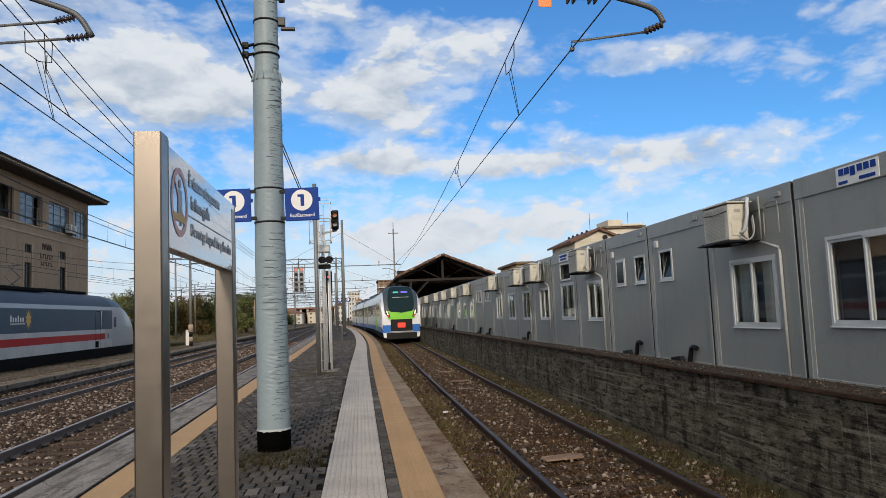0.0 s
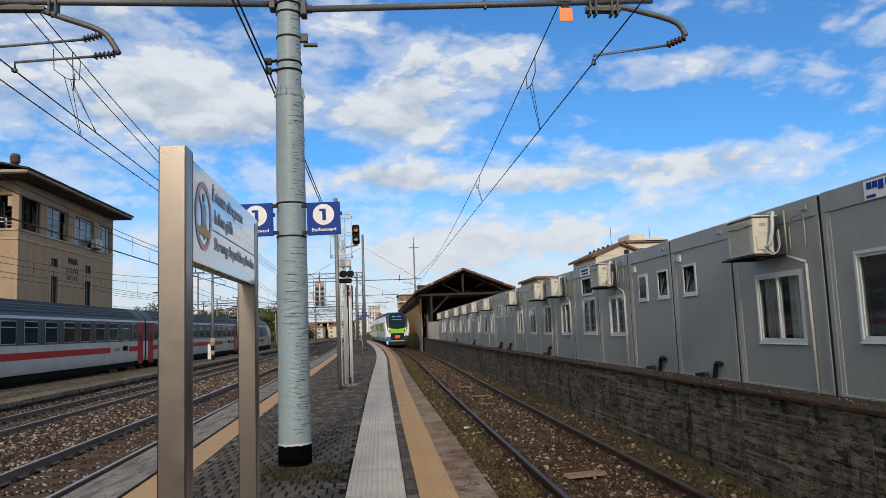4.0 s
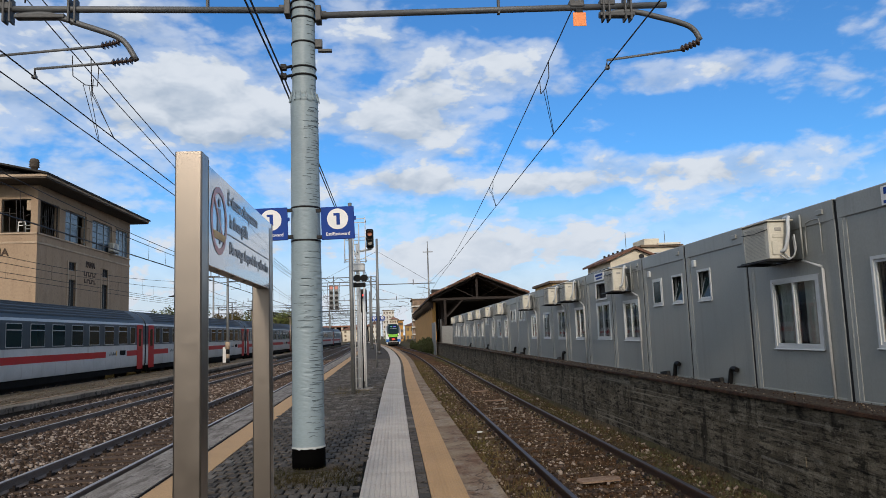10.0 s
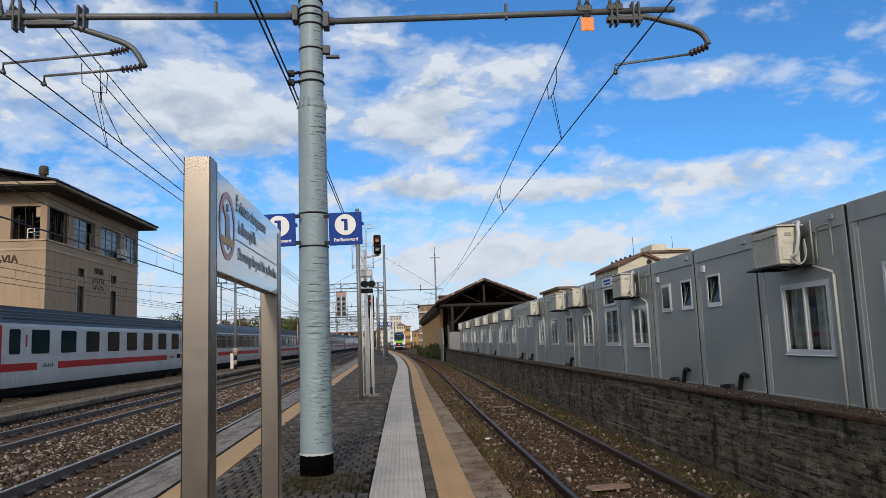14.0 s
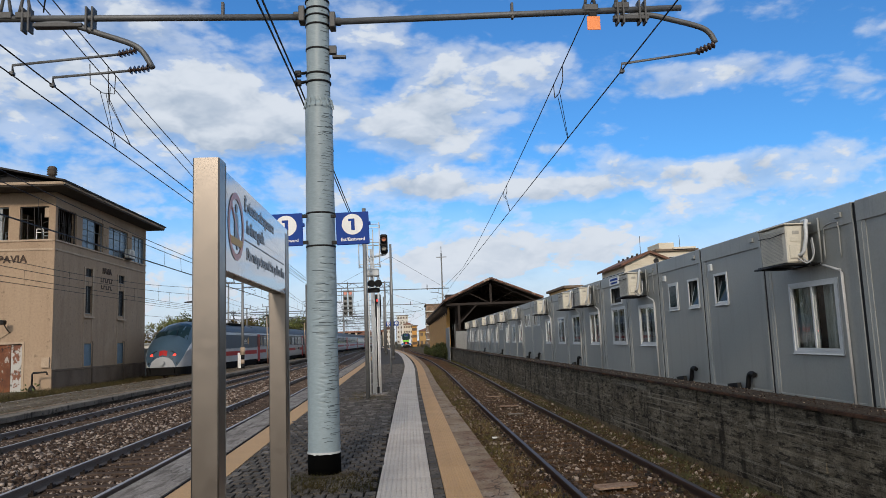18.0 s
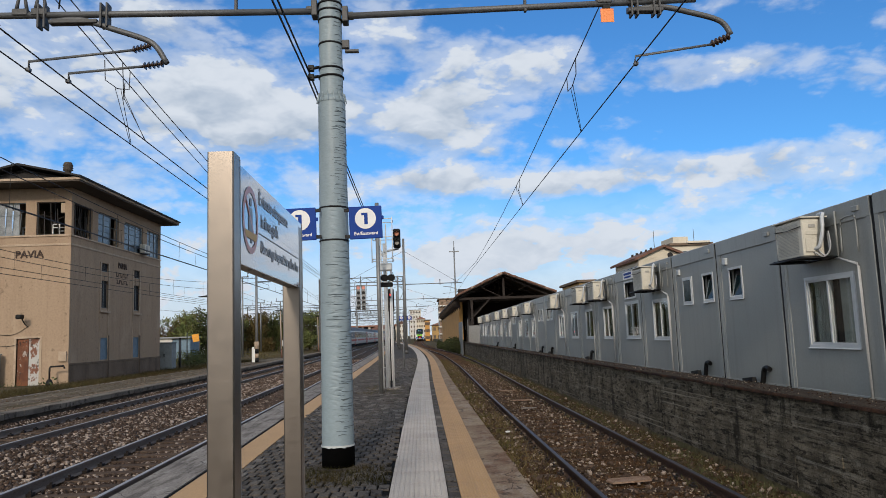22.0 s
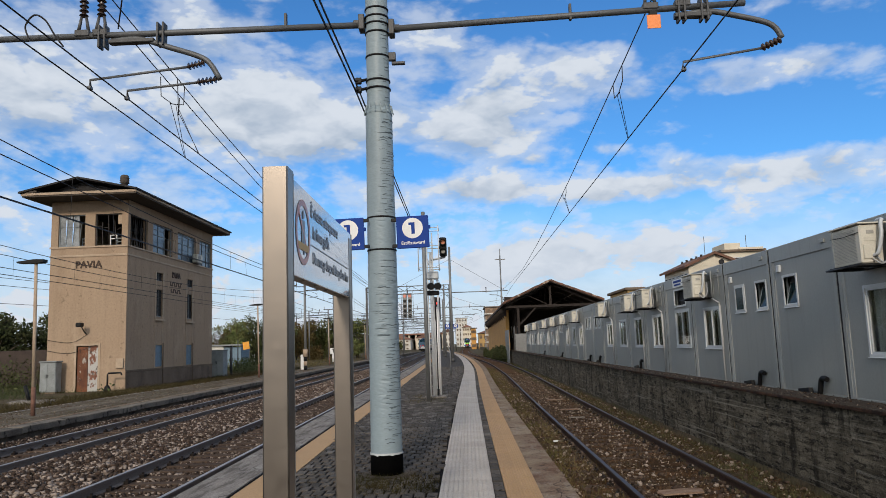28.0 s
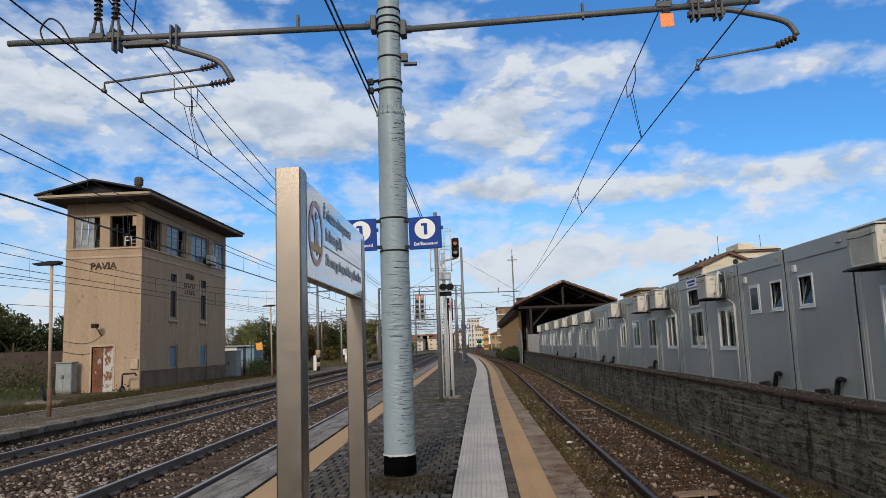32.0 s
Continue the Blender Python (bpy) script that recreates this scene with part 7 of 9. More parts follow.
# ---- goods shed, houses, far town ----
def build_shed():
    s = thing("goods_shed", "old goods shed with clay tile roof, timber trusses and ochre wall", "building")
    x0, x1, y0, y1 = 4.5, 13.5, 76.0, 146.0
    ax, az, ez = 8.95, 7.44, 5.35
    part("side_wall", box(B(), x0, x0 + 0.4, y0 + 6, y1, -0.7, ez - 0.4, 0.02), M["ochre"], s, "ochre plastered side wall")
    part("far_side_wall", box(B(), x1 - 0.4, x1, y0, y1, -0.7, ez - 0.4, 0.02), M["ochre"], s)
    part("inner_wall", box(B(), x0 + 0.4, x1 - 0.4, y0 + 14, y0 + 14.4, -0.7, az - 0.5), M["timber"], s)
    wn = part("inner_window", box(B(), 5.6, 6.7, y0 + 13.9, y0 + 14.0, 1.9, 3.3, 0.02), M["pvc"], s)
    part("pane", box(B(), 5.7, 6.6, y0 + 13.85, y0 + 13.9, 2.0, 3.2), M["t_glass"], wn)
    for a, b in ((x0 - 0.55, ax), (x1 + 0.9, ax)):
        r = B()
        za = ez - 0.12 if a < ax else ez - 0.1
        prism(r, [(a, za), (b, az), (b, az + 0.16), (a, za + 0.16)], "y", y0 - 0.9, y1)
        sl = part("roof_slope", r, M["timber"], s)
        n = 60
        t = B()
        for k in range(34):
            u = (k + 0.5) / 34
            px, pz = a + (b - a) * u, za + (az - za) * u + 0.17
            tube(t, [(px, y0 - 0.95, pz), (px, y1, pz)], 0.10, 6)
        tagged(part("roof_tiles", t, M["tile_roof"], s, "rows of weathered clay tiles"), kind="stuff")
    verge = B()
    rnd = random.Random(4)
    for a, za in ((x0 - 0.55, ez - 0.12), (x1 + 0.9, ez - 0.1)):
        for k in range(26):
            u = (k + 0.5) / 26
            px, pz = a + (ax - a) * u, za + (az - za) * u + 0.2
            tube(verge, [(px, y0 - 1.0, pz), (px, y0 - 0.55, pz + 0.03)], 0.11 * rnd.uniform(0.8, 1.2), 6)
    tagged(part("verge_tiles", verge, M["tile_roof"], s, "pale verge tiles"), kind="stuff")
    for yy in (y0, y0 + 4.6, y0 + 9.2):
        part("tie_beam", box(B(), x0 - 0.3, x1 + 0.3, yy - 0.12, yy + 0.12, ez - 0.45, ez - 0.2, 0.01), M["timber"], s)
        part("king_post", box(B(), ax - 0.12, ax + 0.12, yy - 0.1, yy + 0.1, ez - 0.3, az - 0.1, 0.01), M["timber"], s)
        for a in (x0 - 0.3, x1 + 0.3):
            part("rafter", prism(B(), [(a, ez - 0.32), (ax, az - 0.22), (ax, az - 0.02), (a, ez - 0.12)], "y", yy - 0.1, yy + 0.1), M["timber"], s)
            part("strut", prism(B(), [((a + ax) / 2 - 0.1, (ez + az) / 2 - 0.2), ((a + ax) / 2 + 0.1, (ez + az) / 2 - 0.2), (ax + (0.2 if a > ax else -0.2), ez - 0.2), (ax + (0.35 if a > ax else -0.35), ez - 0.2)], "y", yy - 0.08, yy + 0.08), M["timber"], s)
        part("post", box(B(), x0 + 0.9, x0 + 1.15, yy - 0.12, yy + 0.12, -0.7, ez - 0.4, 0.01), M["timber"], s)
        part("brace", prism(B(), [(x0 + 1.1, ez - 2.2), (x0 + 1.3, ez - 2.2), (x0 + 3.0, ez - 0.45), (x0 + 2.8, ez - 0.45)], "y", yy - 0.07, yy + 0.07), M["timber"], s)
    for k in range(16):
        yy = y0 + 4 + k * 4.2
        part("eave_bracket", prism(B(), [(x0, ez - 1.3), (x0, ez - 0.4), (x0 - 0.75, ez - 0.35), (x0 - 0.7, ez - 0.5)], "y", yy, yy + 0.14), M["timber"], s)
    f = thing("metal_fence", "grey corrugated metal fence panels in front of the shed", "fence")
    for k in range(4):
        part("panel", box(B(), 4.2, 4.26, 72.2 + k * 1.6, 73.7 + k * 1.6, -0.7, 2.6, 0.01), M["steel"], f)
    g = thing("white_gate", "pale sheet gate between cabins and shed", "gate")
    part("leaf", box(B(), 5.0, 6.3, 74.2, 74.26, 0.2, 2.2, 0.01), M["steel"], g)
    part("post", box(B(), 4.85, 4.98, 74.15, 74.3, 0.2, 2.9, 0.01), M["steel_dk"], g)
    c = thing("roof_chimney", "small brick chimney above the shed roof", "chimney", at=pose(5.9, 96, 5.2))
    part("shaft", box(B(), -0.35, 0.35, -0.35, 0.35, 0, 1.7, 0.03), M["tile_roof"], c)
    part("cap", box(B(), -0.45, 0.45, -0.45, 0.45, 1.7, 1.85, 0.02), M["plinth"], c)


build_shed()


def house(name, label, x0, x1, y0, y1, z1, mm, roof="flat", rise=2.0, rm="tile_roof", floors=3, cols=4, side_cols=3, wm="room_shade"):
    h = thing(name, label, "house", "houses beyond the station")
    part("wall", box(B(), x0, x1, y0, y1, -0.8, z1, 0.05), M[mm], h)
    if roof == "gable":
        cx = (x0 + x1) / 2
        part("gable", prism(B(), [(x0, z1), (x1, z1), (cx, z1 + rise)], "y", y0, y1), M[mm], h)
        for a in (x0 - 0.5, x1 + 0.5):
            s = 0.5 * rise / ((x1 - x0) / 2)
            part("roof_slope", prism(B(), [(a, z1 - s), (cx, z1 + rise), (cx, z1 + rise + 0.25), (a, z1 - s + 0.25)], "y", y0 - 0.5, y1 + 0.4), M[rm], h)
    elif roof == "hip":
        r = B()
        a = [r.verts.new(p) for p in ((x0 - 0.6, y0 - 0.6, z1), (x1 + 0.6, y0 - 0.6, z1), (x1 + 0.6, y1 + 0.6, z1), (x0 - 0.6, y1 + 0.6, z1), ((x0 + x1) / 2, y0 + 3, z1 + rise), ((x0 + x1) / 2, y1 - 3, z1 + rise))]
        for f in ((0, 1, 4), (1, 2, 5, 4), (2, 3, 5), (3, 0, 4, 5), (3, 2, 1, 0)):
            r.faces.new([a[i] for i in f])
        part("roof", r, M[rm], h)
    else:
        part("roof", box(B(), x0 - 0.4, x1 + 0.4, y0 - 0.4, y1 + 0.4, z1, z1 + 0.35, 0.04), M["plinth"], h)
    fh = (z1 + 0.8) / floors
    for f in range(floors):
        z = -0.8 + fh * f + fh * 0.30
        for k in range(cols):
            u = x0 + (x1 - x0) * (k + 0.5) / cols
            fm, pm = ("pvc", wm) if y0 < 200 else (mm, "plinth")
            w = part("window", box(B(), u - 0.55, u + 0.55, y0 - 0.06, y0 + 0.02, z, z + fh * 0.48, 0.02), M[fm], h)
            part("pane", box(B(), u - 0.45, u + 0.45, y0 - 0.09, y0 - 0.06, z + 0.08, z + fh * 0.48 - 0.08), M[pm], w)
        for k in range(side_cols):
            u = y0 + (y1 - y0) * (k + 0.5) / side_cols
            for xx, s in ((x0, -1),):
                w = part("window", box(B(), xx - 0.06, xx + 0.02, u - 0.55, u + 0.55, z, z + fh * 0.48, 0.02), M["pvc"], h)
                part("pane", box(B(), xx - 0.09, xx - 0.06, u - 0.45, u + 0.45, z + 0.08, z + fh * 0.48 - 0.08), M[wm], w)
    return h


h = house("gabled_house", "cream gabled house with a brown tile roof and round attic window", 23.2, 28.56, 75, 84, 8.55, "cream_house", "gable", 1.14, "tile_roof", 3, 0, 6)
w = part("attic_window", tube(B(), [(26.6, 74.98, 8.85), (26.6, 74.9, 8.85)], 0.28, 20), M["room_shade"], h, "round attic window")
for k in range(5):
    c = part("chimney", box(B(), 25.0, 25.22, 83.2 - k * 1.7, 83.42 - k * 1.7, 9.2, 9.85, 0.03), M["timber"], h)
h = house("apartment_block", "beige flat-roofed apartment block with a stair tower", 35.8, 41.2, 100, 112, 12.6, "cream_house", "flat", 0, "plinth", 4, 4, 4)
part("stair_tower", box(B(), 36.4, 38.6, 101, 106, 12.5, 14.0, 0.05), M["cream_house"], h, "cream stair tower")
part("terrace_rail", box(B(), 37.9, 41.2, 99.6, 100, 12.7, 13.2, 0.05), M["cream_house"], h)
for x in (36, 42):
    part("aerial", tube(B(), [(x - 1, 105, 12.6), (x - 1, 105, 15.6)], 0.04, 5), M["steel_dk"], h)
house("yellow_house", "pale yellow block behind the cabins", 22.4, 24.4, 100, 112, 7.9, "yellow_house", "flat", 0, "plinth", 3, 3, 3)
# town at the end of the line
h = house("brown_block", "brown apartment block with balconies", 6.4, 11.8, 230, 245, 12.4, "brown_house", "flat", 0, "plinth", 6, 3, 4)
for k in range(5):
    part("balcony", box(B(), 6.0, 9.4, 229.0, 230.0, 1.4 + 2.2 * k, 1.75 + 2.2 * k, 0.03), M["white_house"], h)
house("yellow_villa", "orange plastered house catching the sun", 1.9, 3.5, 255, 262, 6.4, "orange_house", "flat", 0, "plinth", 3, 2, 2)
house("ochre_building", "ochre low building beside the line", 4.3, 12.0, 250, 262, 4.6, "yellow_house", "hip", 1.5, "tile_roof", 2, 5, 3)
house("white_block", "white apartment block far down the line", -6.6, 1.1, 500, 512, 18.6, "white_house", "flat", 0, "plinth", 6, 4, 3)
house("cream_block", "cream house with a tiled roof far down the line", -2.0, 3.6, 466, 476, 11.6, "cream_house", "hip", 1.6, "tile_roof", 4, 4, 3)
house("cream_block", "pale house with a tiled roof behind the station", -15.5, -8.0, 470, 482, 9.0, "white_house", "hip", 2.2, "tile_roof", 3, 4, 3)
rnd = random.Random(77)
for k in range(11):
    x = -150 + k * 13 + rnd.uniform(-3, 3)
    mm = rnd.choice(["white_house", "cream_house", "brown_house", "yellow_house", "white_house"])
    if k > 7:
        house("town_house", "small town house with tiled roof far off", x, x + rnd.uniform(8, 12), 300 + rnd.uniform(0, 30), 340, rnd.uniform(3.6, 5.2), mm, rnd.choice(["hip", "gable"]), 2.2, "tile_roof", 3, 4, 0)
st = thing("station_arcade", "white station arcade with arched openings", "building", at=pose(-36, 335, -0.6))
part("roof", box(B(), -0.5, 26.5, -0.6, 8, 6.6, 7.3, 0.05), M["tile_roof"], st)
for k in range(9):
    part("pier", box(B(), k * 3.1, k * 3.1 + 0.9, 0, 1, 0, 6.6, 0.05), M["cream_house"], st)
part("wall", box(B(), 0, 26, 6, 7, 0, 6.6), M["brick_wall"], st)


# ---- plants ----
def leaf_cloud(name, blobs, count, size, material, label, seed, parent=None, flat=0.35):
    """Many small leaf clumps, spread through several ellipsoids (centre, radii)."""
    rs = np.random.RandomState(seed)
    vol = np.array([b[1][0] * b[1][1] * b[1][2] for b in blobs])
    pick = rs.choice(len(blobs), count, p=vol / vol.sum())
    c = np.array([b[0] for b in blobs])[pick]
    r = np.array([b[1] for b in blobs])[pick]
    d = rs.normal(size=(count, 3))
    d /= np.linalg.norm(d, axis=1)[:, None]
    p = c + d * r * (rs.rand(count, 1) ** 0.4) * rs.uniform(0.8, 1.12, (count, 1))
    a, b = rs.normal(size=(count, 3)), rs.normal(size=(count, 3))
    a /= np.linalg.norm(a, axis=1)[:, None]
    b -= a * (a * b).sum(1)[:, None]
    b /= np.linalg.norm(b, axis=1)[:, None]
    s = size * rs.uniform(0.5, 1.4, (count, 1))
    v = np.stack((p - a * s, p - b * s * 0.55, p + a * s, p + b * s * 0.55), 1).reshape(-1, 3)
    me = bpy.data.meshes.new(name)
    me.from_pydata(v.tolist(), [], np.arange(count * 4).reshape(-1, 4).tolist())
    me.materials.append(M[material])
    ob = new(name, me)
    if parent is not None:
        ob.parent = parent
        return tagged(ob, label)
    return tagged(ob, label, "bushes", kind="stuff")


def tree(x, y, h, r, seed, material, label, z=-0.6, leaves=1500, size=0.22):
    t = thing("tree", label, "tree", "trees beside the yard", at=pose(x, y, z))
    rnd = random.Random(seed)
    bm = B()
    tube(bm, [(0, 0, 0), (rnd.uniform(-0.2, 0.2), 0, h * 0.35), (rnd.uniform(-0.4, 0.4), 0.2, h * 0.7)], 0.035 * h, 7, 0.012 * h)
    for k in range(6):
        a = rnd.uniform(0, 6.28)
        z0 = h * rnd.uniform(0.25, 0.5)
        tube(bm, [(0, 0, z0), (math.cos(a) * r * 0.45, math.sin(a) * r * 0.45, z0 + h * 0.18), (math.cos(a) * r * 0.8, math.sin(a) * r * 0.8, z0 + h * 0.3)], 0.013 * h, 5, 0.004 * h)
    part("trunk", bm, M["bark"], t)
    blobs = []
    for k in range(16):
        a, d = rnd.uniform(0, 6.28), r * rnd.uniform(0.15, 0.8)
        q = r * rnd.uniform(0.3, 0.5)
        blobs.append(((math.cos(a) * d, math.sin(a) * d, h * rnd.uniform(0.14, 0.86)), (q, q, q * rnd.uniform(0.6, 0.95))))
    leaf_cloud("crown", blobs, leaves, size, material, "", seed, t)


rnd = random.Random(9)
for k in range(12):
    tree(-27.5 - 3.1 * k + rnd.uniform(-0.8, 0.8), 56 + rnd.uniform(-1.0, 5), rnd.uniform(5.8, 7.4), rnd.uniform(2.6, 3.4), 100 + k, rnd.choice(["leaf", "leaf", "leaf_dk"]), "bushy green tree behind the brick wall", leaves=7000, size=0.13)
tree(-26.6, 53.5, 4.8, 1.5, 131, "leaf_dk", "dark slim tree close to the tower", leaves=4500, size=0.11)
for k in range(9):
    tree(-43 + 2.9 * k + rnd.uniform(-0.8, 0.8), 112 + 2.2 * k + rnd.uniform(-4, 5), rnd.uniform(6.4, 8.2), rnd.uniform(3.2, 4.4), 200 + k, ["leaf_aut", "leaf_aut", "leaf", "leaf_dk", "leaf", "leaf_aut", "leaf", "leaf_dk", "leaf"][k], "autumn-tinged tree at the edge of the yard", leaves=7000, size=0.16)
for k in range(22):
    tree(-40 + 0.42 * k + rnd.uniform(-1.5, 1.5), 140 + 9 * k + rnd.uniform(-4, 4), rnd.uniform(4.8, 7.0), rnd.uniform(3.6, 5.0), 300 + k, rnd.choice(["leaf", "leaf_dk", "leaf_aut", "leaf"]), "green tree in the row along the railway", leaves=4200, size=0.24)
for k in range(14):
    tree(-112 + 5.4 * k, 92 + rnd.uniform(-8, 8), rnd.uniform(7, 10), rnd.uniform(4, 5.5), 400 + k, rnd.choice(["leaf", "leaf_dk"]), "green tree behind the yard", leaves=3500, size=0.24)
leaf_cloud("brambles", [((track_right(77 + 3 * k) + 1.9 + rnd.uniform(-0.1, 0.25), 77 + 3 * k, -0.35 + rnd.uniform(-0.1, 0.2)), (0.45, 1.8, rnd.uniform(0.5, 0.9))) for k in range(13)] + [((4.0, 80.5, 0.2), (0.9, 2.0, 0.9)), ((3.6, 84, 0.1), (0.8, 2.2, 0.9)), ((4.2, 77.5, 0.0), (0.5, 1.5, 0.7))], 12000, 0.10, "leaf_dk", "dark green brambles by the goods shed", 55)
leaf_cloud("yard_bushes", [((-20.0, 66, -0.2), (1.4, 3.5, 0.8)), ((-22, 72, 0), (2.0, 4, 0.9)), ((-25.5, 38.5, -0.3), (2.2, 0.6, 0.3)), ((-20.0, 40.1, -0.4), (0.7, 0.4, 0.3))] + [((-40 - 6 * k, 100 + 2 * k, 0.2), (3.0, 2.5, 1.3)) for k in range(6)] + [((-29 - 4 * k, 50.5, -0.1), (2.2, 1.0, 0.8)) for k in range(8)] + [((-28.5 - 2.6 * k, 49.5, 0.3), (1.7, 0.8, 1.3)) for k in range(14)], 26000, 0.085, "leaf_dk", "low dark bushes over the yard", 56)


def blades(name, pts, h, material, label, seed):
    """Grass blades: thin leaning triangles."""
    rs = np.random.RandomState(seed)
    P = np.asarray(pts, float)
    k = len(P)
    a = rs.uniform(0, 6.28, k)
    hh = h * rs.uniform(0.35, 1.3, k)
    w = 0.035 * hh + 0.002
    lean = rs.normal(0, 0.7, (k, 2)) * hh[:, None]
    dx, dy = np.cos(a) * w, np.sin(a) * w
    v = np.stack((P - np.stack((dx, dy, 0 * dx), 1), P + np.stack((dx, dy, 0 * dx), 1), P + np.stack((lean[:, 0], lean[:, 1], hh), 1)), 1).reshape(-1, 3)
    me = bpy.data.meshes.new(name)
    me.from_pydata(v.tolist(), [], np.arange(k * 3).reshape(-1, 3).tolist())
    me.materials.append(M[material])
    return tagged(new(name, me), label, "grass", kind="stuff")


def tufts(n, line, lo, hi, y0, y1, z, seed, per=14, spread=0.10, bias=1.5):
    rs = np.random.RandomState(seed)
    out = []
    for _ in range(n):
        y = y0 + (y1 - y0) * rs.rand() ** bias
        x = line(y) + lo + (hi - lo) * rs.rand()
        q = rs.normal(0, spread, (per, 2))
        out.append(np.stack((x + q[:, 0], y + q[:, 1], np.full(per, z)), 1))
    return np.concatenate(out)


blades("platform_grass", tufts(230, lambda y: -0.95, -0.35, 0.55, 7.2, 8.25, -0.01, 71, 10, 0.05, 1.0), 0.05, "grass", "dry grass growing through the pavers at the mast", 71)
blades("platform_grass", tufts(60, lambda y: -1.2, -0.4, 0.7, 18, 21, -0.01, 72, 10, 0.06, 1.0), 0.07, "grass", "dry grass round the signal mast", 72)
blades("track_weeds", tufts(650, track_right, -1.8, -0.95, 5.5, 60, -0.69, 73, 14, 0.09), 0.14, "grass", "straggling weeds between platform and rail", 73)
blades("track_weeds", tufts(500, track_right, 0.9, 1.6, 6, 70, -0.69, 74, 14, 0.10), 0.10, "grass", "straggling weeds at the foot of the wall", 74)
blades("track_weeds", tufts(260, track_right, -0.65, 0.65, 6, 60, -0.69, 75, 10, 0.07), 0.06, "grass", "sparse weeds between the rusty rails", 75)
blades("track_weeds", tufts(1300, lambda y: 4.25, -0.75, 0.18, 6, 70, -0.69, 79, 16, 0.09), 0.085, "weed", "low green weeds against the wall", 79)
blades("dry_twigs", tufts(900, track_right, -1.8, 1.6, 5.5, 45, -0.685, 81, 10, 0.16), 0.09, "twig", "tangled dry stalks over the dirt", 81)
blades("yard_grass", tufts(1500, track_three, -3.6, -1.4, 20, 75, -0.62, 76, 14, 0.2, 1.0), 0.25, "grass", "rank grass beyond the far track", 76)
blades("yard_grass", tufts(1500, lambda y: -24, -14, 2, 26, 52, -0.6, 77, 14, 0.3, 1.0), 0.3, "leaf_dk", "rank grass before the trees", 77)
blades("yard_grass", tufts(1300, lambda y: -17, -26, 0, 60, 170, -0.62, 78, 12, 0.6, 1.0), 0.45, "grass", "dry grass over the yard", 78)
blades("low_platform_grass", tufts(420, lambda y: track_two(y) - 1.6, -3.6, -0.6, 14, 60, -0.285, 80, 12, 0.12, 1.0), 0.06, "grass", "thin grass on the low platform", 80)


# ---- small things on the tracks ----
def litter():
    for k, (x, y, w, d, a) in enumerate(((3.02, 25.6, 0.58, 0.26, 6), (2.98, 21.9, 0.54, 0.24, 4), (2.85, 19.6, 0.4, 0.14, -8), (2.76, 9.95, 0.62, 0.30, 8))):
        o = thing("broken_plank", "pale broken plank lying between the rails", "plank", "planks on the track", at=pose(x, y, -0.63, 0, 0, a))
        bm = B()
        prism(bm, [(-w / 2, -d / 2), (w / 2 - 0.06, -d / 2 + 0.02), (w / 2, d / 4), (w / 2 - 0.1, d / 2), (-w / 2 + 0.04, d / 2 - 0.03), (-w / 2 - 0.03, 0)], "z", 0, 0.022)
        part("plank", bm, M["plank"] if k != 2 else M["concrete"], o)
    o = thing("litter_scrap", "white scrap lying beside the rail", "litter", at=pose(1.75, 15.2, -0.64))
    part("scrap", box(B(), -0.06, 0.06, -0.04, 0.04, 0, 0.03, 0.01), M["white"], o)


litter()


# ---- trains ----
def loft(sections, i0, i1, s0=-1, s1=1e9, sides=(1, -1)):
    """The skin between outline points i0 and i1 of half sections [(s, [(x, z), ...])], on both sides."""
    bm = B()
    use = [q for q in sections if s0 <= q[0] <= s1]
    for side in sides:
        rows = [[bm.verts.new((side * x, -s, z)) for x, z in pts[i0:i1 + 1]] for s, pts in use]
        for a, b in zip(rows, rows[1:]):
            for k in range(i1 - i0):
                f = bm.faces.new((a[k], a[k + 1], b[k + 1], b[k]) if side > 0 else (b[k], b[k + 1], a[k + 1], a[k]))
                f.smooth = True
    bmesh.ops.remove_doubles(bm, verts=bm.verts, dist=0.0005)
    bmesh.ops.dissolve_degenerate(bm, edges=bm.edges, dist=0.0005)
    return bm


def bogie(parent, y, wheels=(-1.25, 1.25)):
    fr = B()
    for x in (-1.0, 1.0):
        box(fr, x - 0.08, x + 0.08, y - 2.0, y + 2.0, 0.45, 0.75, 0.04)
    box(fr, -1.0, 1.0, y - 0.3, y + 0.3, 0.45, 0.8, 0.04)
    b = part("bogie", fr, M["t_under"], parent)
    for w in wheels:
        for x in (-0.75, 0.75):
            part("wheel", tube(B(), [(x - 0.06, y + w, 0.46), (x + 0.06, y + w, 0.46)], 0.46, 18), M["t_under"], b)


